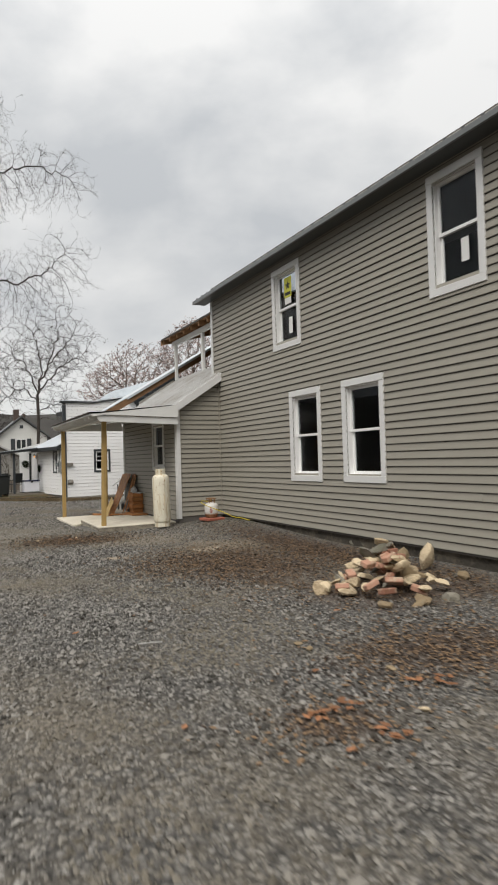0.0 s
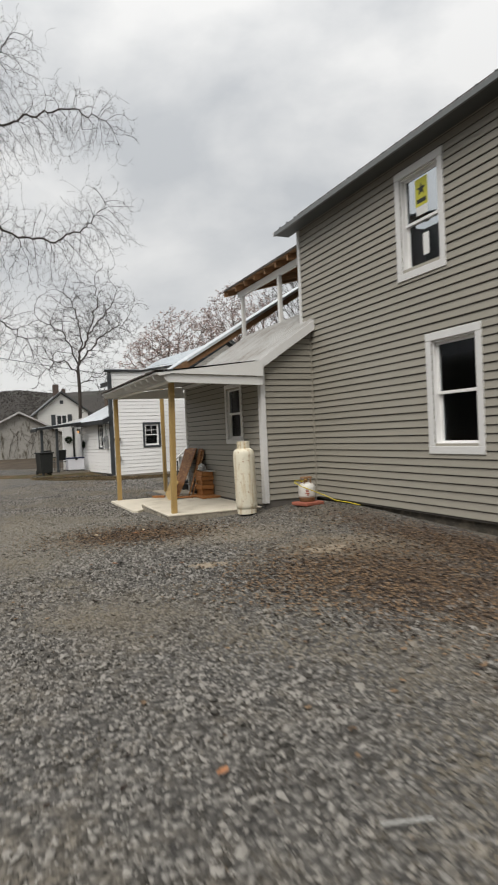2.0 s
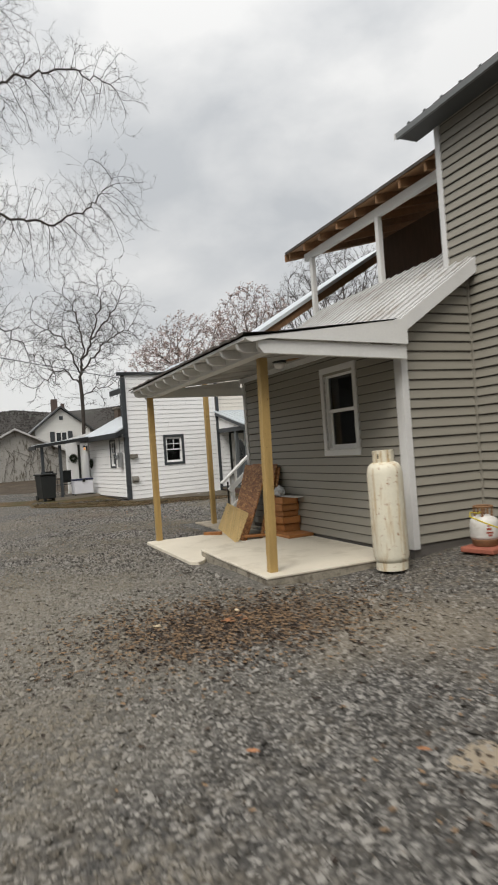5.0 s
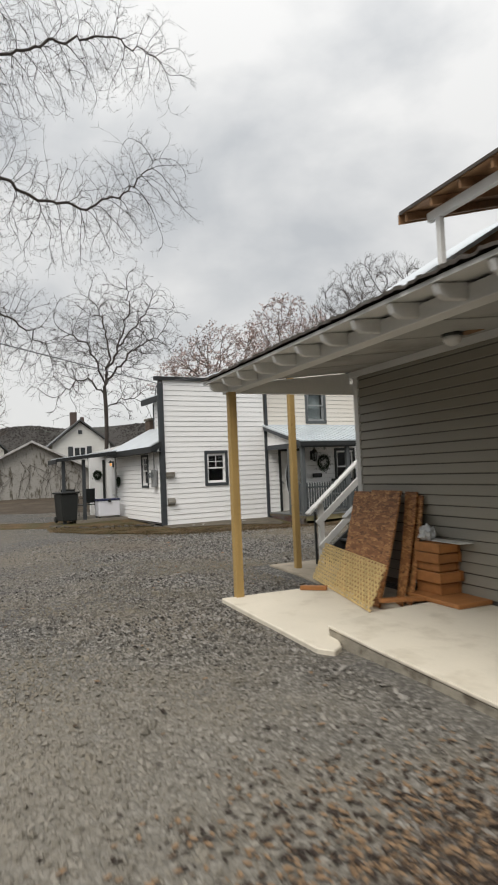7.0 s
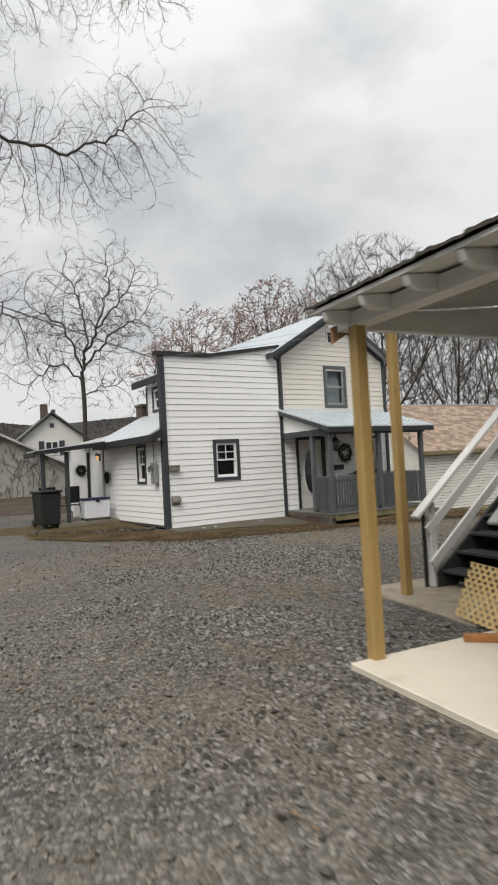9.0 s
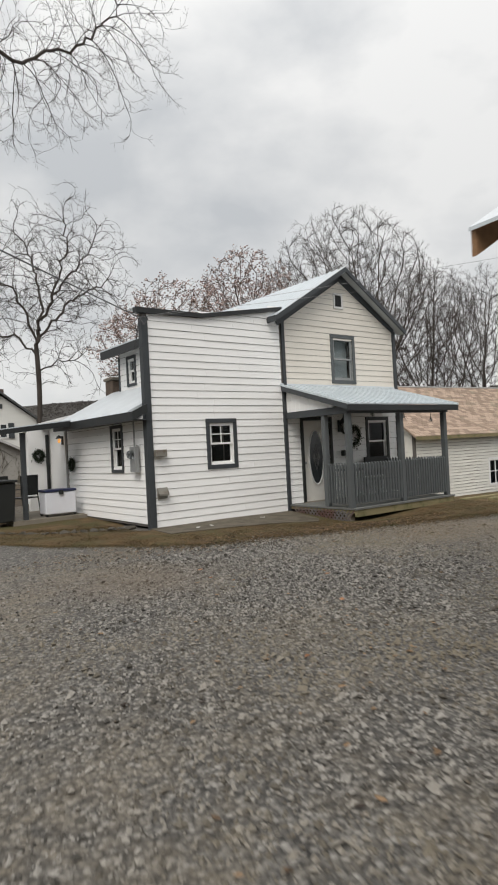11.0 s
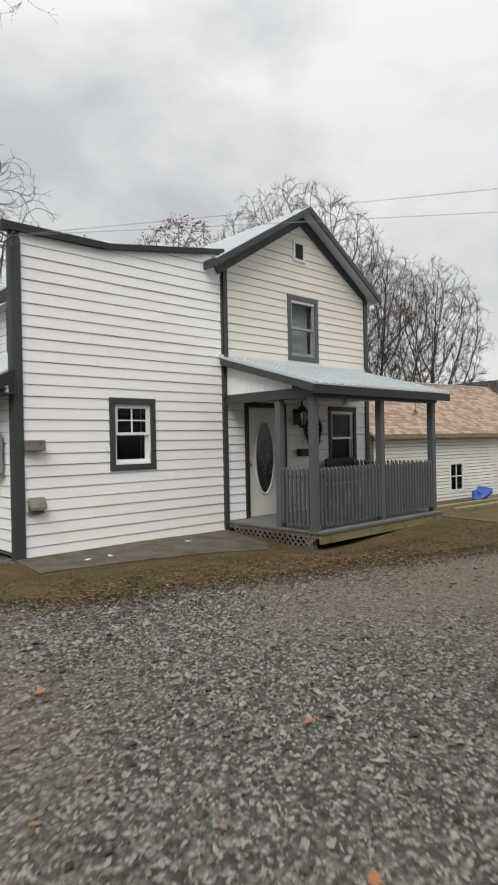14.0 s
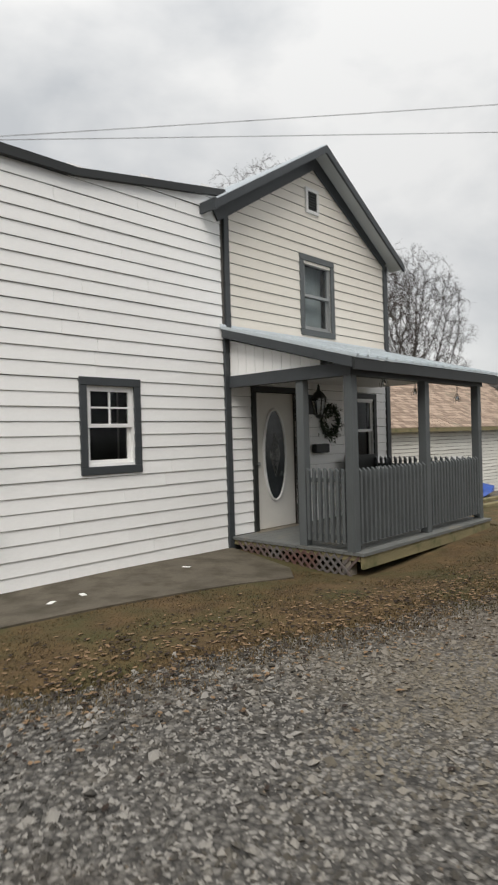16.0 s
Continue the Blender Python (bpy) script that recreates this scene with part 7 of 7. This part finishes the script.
def tree(name, x, y, label, seed, crown, trunk_r, count, base_z=0.0, step=0.3, kill=0.42, tip=0.0068, power=0.42, hollow=0.0, hair=2, rise=0.0, buds=0, bark=None, limbs=(), thick=44, droop=-0.15, least=0.003, stiff=0.8):
    """crown: ellipsoids (x, y, z, rx, ry, rz) in the world; limbs: long boughs that carry twigs of their own."""
    rnd = random.Random(seed)
    t = thing(name, label, "tree", pose(x, y, base_z))
    low = min(c[2] - c[5] for c in crown) - base_z
    start, links = [(0.0, 0.0, -0.1)], [-1]
    z = 0.0
    while z < low + 0.4:
        z += step
        start.append((0.05 * math.sin(z * 0.9 + seed), 0.05 * math.cos(z * 0.7), z))
        links.append(len(start) - 2)
    points = []
    while len(points) < count:
        c = crown[rnd.randrange(len(crown))]
        q = Vector((rnd.uniform(-1, 1), rnd.uniform(-1, 1), rnd.uniform(-1, 1)))
        if q.length > 1 or q.length < hollow * rnd.random():
            continue
        q = Vector((c[0] + q.x * c[3] - x, c[1] + q.y * c[4] - y, c[2] + q.z * c[5] - base_z))
        if noise.noise(q * 0.55 + Vector((seed, 0, 0))) > -0.2:
            points.append(q)
    for bough in limbs:
        bough = [Vector(p) - Vector((x, y, base_z)) for p in bough]
        at = min(range(len(start)), key=lambda i: (Vector(start[i]) - bough[0]).length)
        total = sum((q - p).length for p, q in zip(bough, bough[1:]))
        gone = 0.0
        for p, q in zip(bough, bough[1:]):
            k = max(2, int((q - p).length / step))
            for i in range(1, k + 1):
                v = p.lerp(q, i / k) + Vector((rnd.gauss(0, 0.05), rnd.gauss(0, 0.05), rnd.gauss(0, 0.06)))
                start.append(tuple(v))
                links.append(at)
                at = len(start) - 1
                f = (gone + (q - p).length * i / k) / total
                for _ in range(int(thick * min(1.0, f * 2))):
                    w = 0.95 * (1.15 - 0.5 * f)
                    points.append(v + Vector((rnd.gauss(0, w), rnd.gauss(0, w * 0.7), rnd.gauss(droop, w * 0.9))))
            gone += (q - p).length
    nodes, parent = colonise(start, links, points, step, kill, rnd, rise=rise, stiff=stiff)
    # short hair twigs at the ends
    busy = set(parent)
    for j in [i for i in range(len(start), len(nodes)) if i not in busy or rnd.random() < 0.35]:
        back = nodes[j] - nodes[parent[j]]
        back = back / max(1e-6, np.linalg.norm(back))
        for _ in range(hair):
            d = back + np.array((rnd.gauss(0, 0.55), rnd.gauss(0, 0.55), rnd.gauss(0, 0.55) + rise * 0.5))
            nodes.append(nodes[j] + d / np.linalg.norm(d) * step * rnd.uniform(0.7, 1.6))
            parent.append(j)
    chains = branch_chains(nodes, parent, tip, power, trunk_r)
    chains_to_mesh("trunk", [c for c in chains if c[1][0] > trunk_r * 0.8], bark or M_BARK, t)
    chains_to_mesh("crown", [c for c in chains if c[1][0] <= trunk_r * 0.8], bark or M_TWIG, t, "bare branches and fine twigs", least)
    if buds:
        ends = [c[0] for c in chains if c[2] == 2]
        vs, fs = [], []
        for i in range(buds):
            c = rnd.choice(ends)
            p = c[rnd.randrange(max(0, len(c) - 3), len(c))] + Vector((rnd.gauss(0, 0.07), rnd.gauss(0, 0.07), rnd.gauss(0, 0.07)))
            s = rnd.uniform(0.05, 0.1)
            base = len(vs)
            for q in OCT[:5]:
                vs.append((p.x + q[0] * s * rnd.uniform(0.5, 1), p.y + q[1] * s, p.z + q[2] * s * rnd.uniform(0.5, 1)))
            fs += [tuple(base + k for k in f) for f in OCTF[:4]]
        me = bpy.data.meshes.new("blossom")
        me.from_pydata(vs, [], fs)
        me.materials.append(M_BUD)
        ob = new("blossom", me)
        ob.parent = t
        ob["label"] = "clusters of reddish spring buds"
        ob["kind"] = "stuff"
    return t


tree("drive_tree", 6.1, 44.0, "tall bare tree with a forked, open crown of fine twigs", 4, ((6.7, 44.0, 9.4, 2.6, 2.2, 2.2), (5.0, 44.0, 7.6, 1.5, 1.4, 1.3), (8.6, 44.0, 8.3, 1.2, 1.2, 1.1)), 0.17, 1500, base_z=0.3, step=0.22, kill=0.24, tip=0.0042, power=0.385, hair=3, bark=M_BARKDARK, thick=26, droop=0.1, rise=0.06, stiff=1.1, least=0.0025,
     limbs=(((6.2, 44, 6.2), (5.7, 43.7, 7.6), (5.0, 43.4, 8.5), (4.0, 43.2, 8.9)), ((6.1, 44, 5.9), (5.4, 44.5, 6.7), (4.6, 44.9, 6.5), (4.1, 45.1, 6.0)), ((6.2, 44, 6.4), (6.5, 44.2, 7.9), (6.3, 44.4, 9.5), (5.8, 44.5, 10.9)), ((6.4, 44, 7.2), (7.0, 43.6, 9.0), (7.4, 43.4, 10.4), (7.3, 43.3, 11.6)), ((6.3, 44, 6.5), (7.4, 44.4, 7.9), (8.4, 44.7, 8.8), (9.6, 44.9, 9.5)), ((6.1, 44, 5.2), (6.9, 43.8, 5.5), (7.8, 43.6, 5.7)), ((6.9, 43.8, 8.3), (7.9, 43.2, 9.6), (8.5, 42.9, 10.6))))
tree("yard_tree", -2.6, 31.0, "large bare tree with long drooping limbs over the drive", 9, ((-2.4, 31.0, 12.6, 3.2, 3.2, 4.8), (-0.6, 31.0, 16.0, 2.4, 2.4, 3.0)), 0.36, 3600, base_z=0.05, step=0.19, kill=0.21, tip=0.0023, power=0.4, hair=3, rise=-0.05, bark=M_BARKDARK, droop=-0.35, least=0.0016, thick=64,
     limbs=(((-2.6, 31, 7.2), (0.4, 31.2, 10.9), (2.0, 31.4, 10.3), (3.5, 31.5, 10.2), (4.7, 31.5, 10.9), (6.0, 31.5, 12.3)), ((-2.6, 31, 8.0), (-0.2, 30.8, 13.6), (2.2, 31.0, 15.1), (4.4, 31.2, 16.0), (5.9, 31.4, 15.8)), ((-2.6, 31, 7.0), (-0.8, 31.5, 12.5), (0.8, 31.5, 17.0), (2.2, 31.5, 19.0)), ((-2.6, 31, 5.4), (-0.8, 33, 7.5), (1.2, 35, 7.4), (2.6, 36, 6.6))))
tree("budding_tree", 15.0, 50.0, "spreading tree with reddish spring buds", 14, ((15.6, 50.0, 8.2, 4.2, 3.2, 3.4), (12.6, 50.0, 7.4, 2.2, 2.0, 2.2)), 0.2, 3200, step=0.28, kill=0.33, buds=5200, rise=0.05)
tree("budding_tree", 20.6, 51.0, "taller tree with reddish spring buds", 15, ((20.6, 51.0, 10.0, 3.4, 3.0, 4.0),), 0.22, 2800, step=0.28, kill=0.33, buds=4600, rise=0.05)
tree("bare_tree", 28.6, 50.0, "broad bare tree behind the white house", 16, ((28.6, 50.0, 10.2, 6.8, 5.0, 7.2),), 0.36, 6500, base_z=-1.0, step=0.34, kill=0.36, rise=0.2, hollow=0.5, tip=0.0046, power=0.395, hair=4, stiff=1.2, bark=M_BARKDARK)
tree("bare_tree", 36.5, 51.0, "broad bare tree behind the garage", 17, ((36.5, 51.0, 8.6, 4.6, 4.4, 6.4),), 0.32, 5000, base_z=-1.0, step=0.34, kill=0.36, rise=0.2, hollow=0.5, tip=0.0046, power=0.395, hair=4, stiff=1.2, bark=M_BARKDARK)
tree("bare_tree", 43.5, 52.0, "bare tree behind the garage roof", 18, ((43.5, 52.0, 8.6, 5.2, 4.4, 7.0),), 0.3, 5000, base_z=-1.0, step=0.34, kill=0.36, rise=0.2, hollow=0.5, tip=0.0046, power=0.395, hair=4, stiff=1.2, bark=M_BARKDARK)
tree("bare_tree", -1.5, 49.0, "small bare tree beyond the shed", 19, ((-1.5, 49.0, 5.6, 3.2, 3.0, 2.9),), 0.15, 1500, base_z=0.4, step=0.28, kill=0.33)
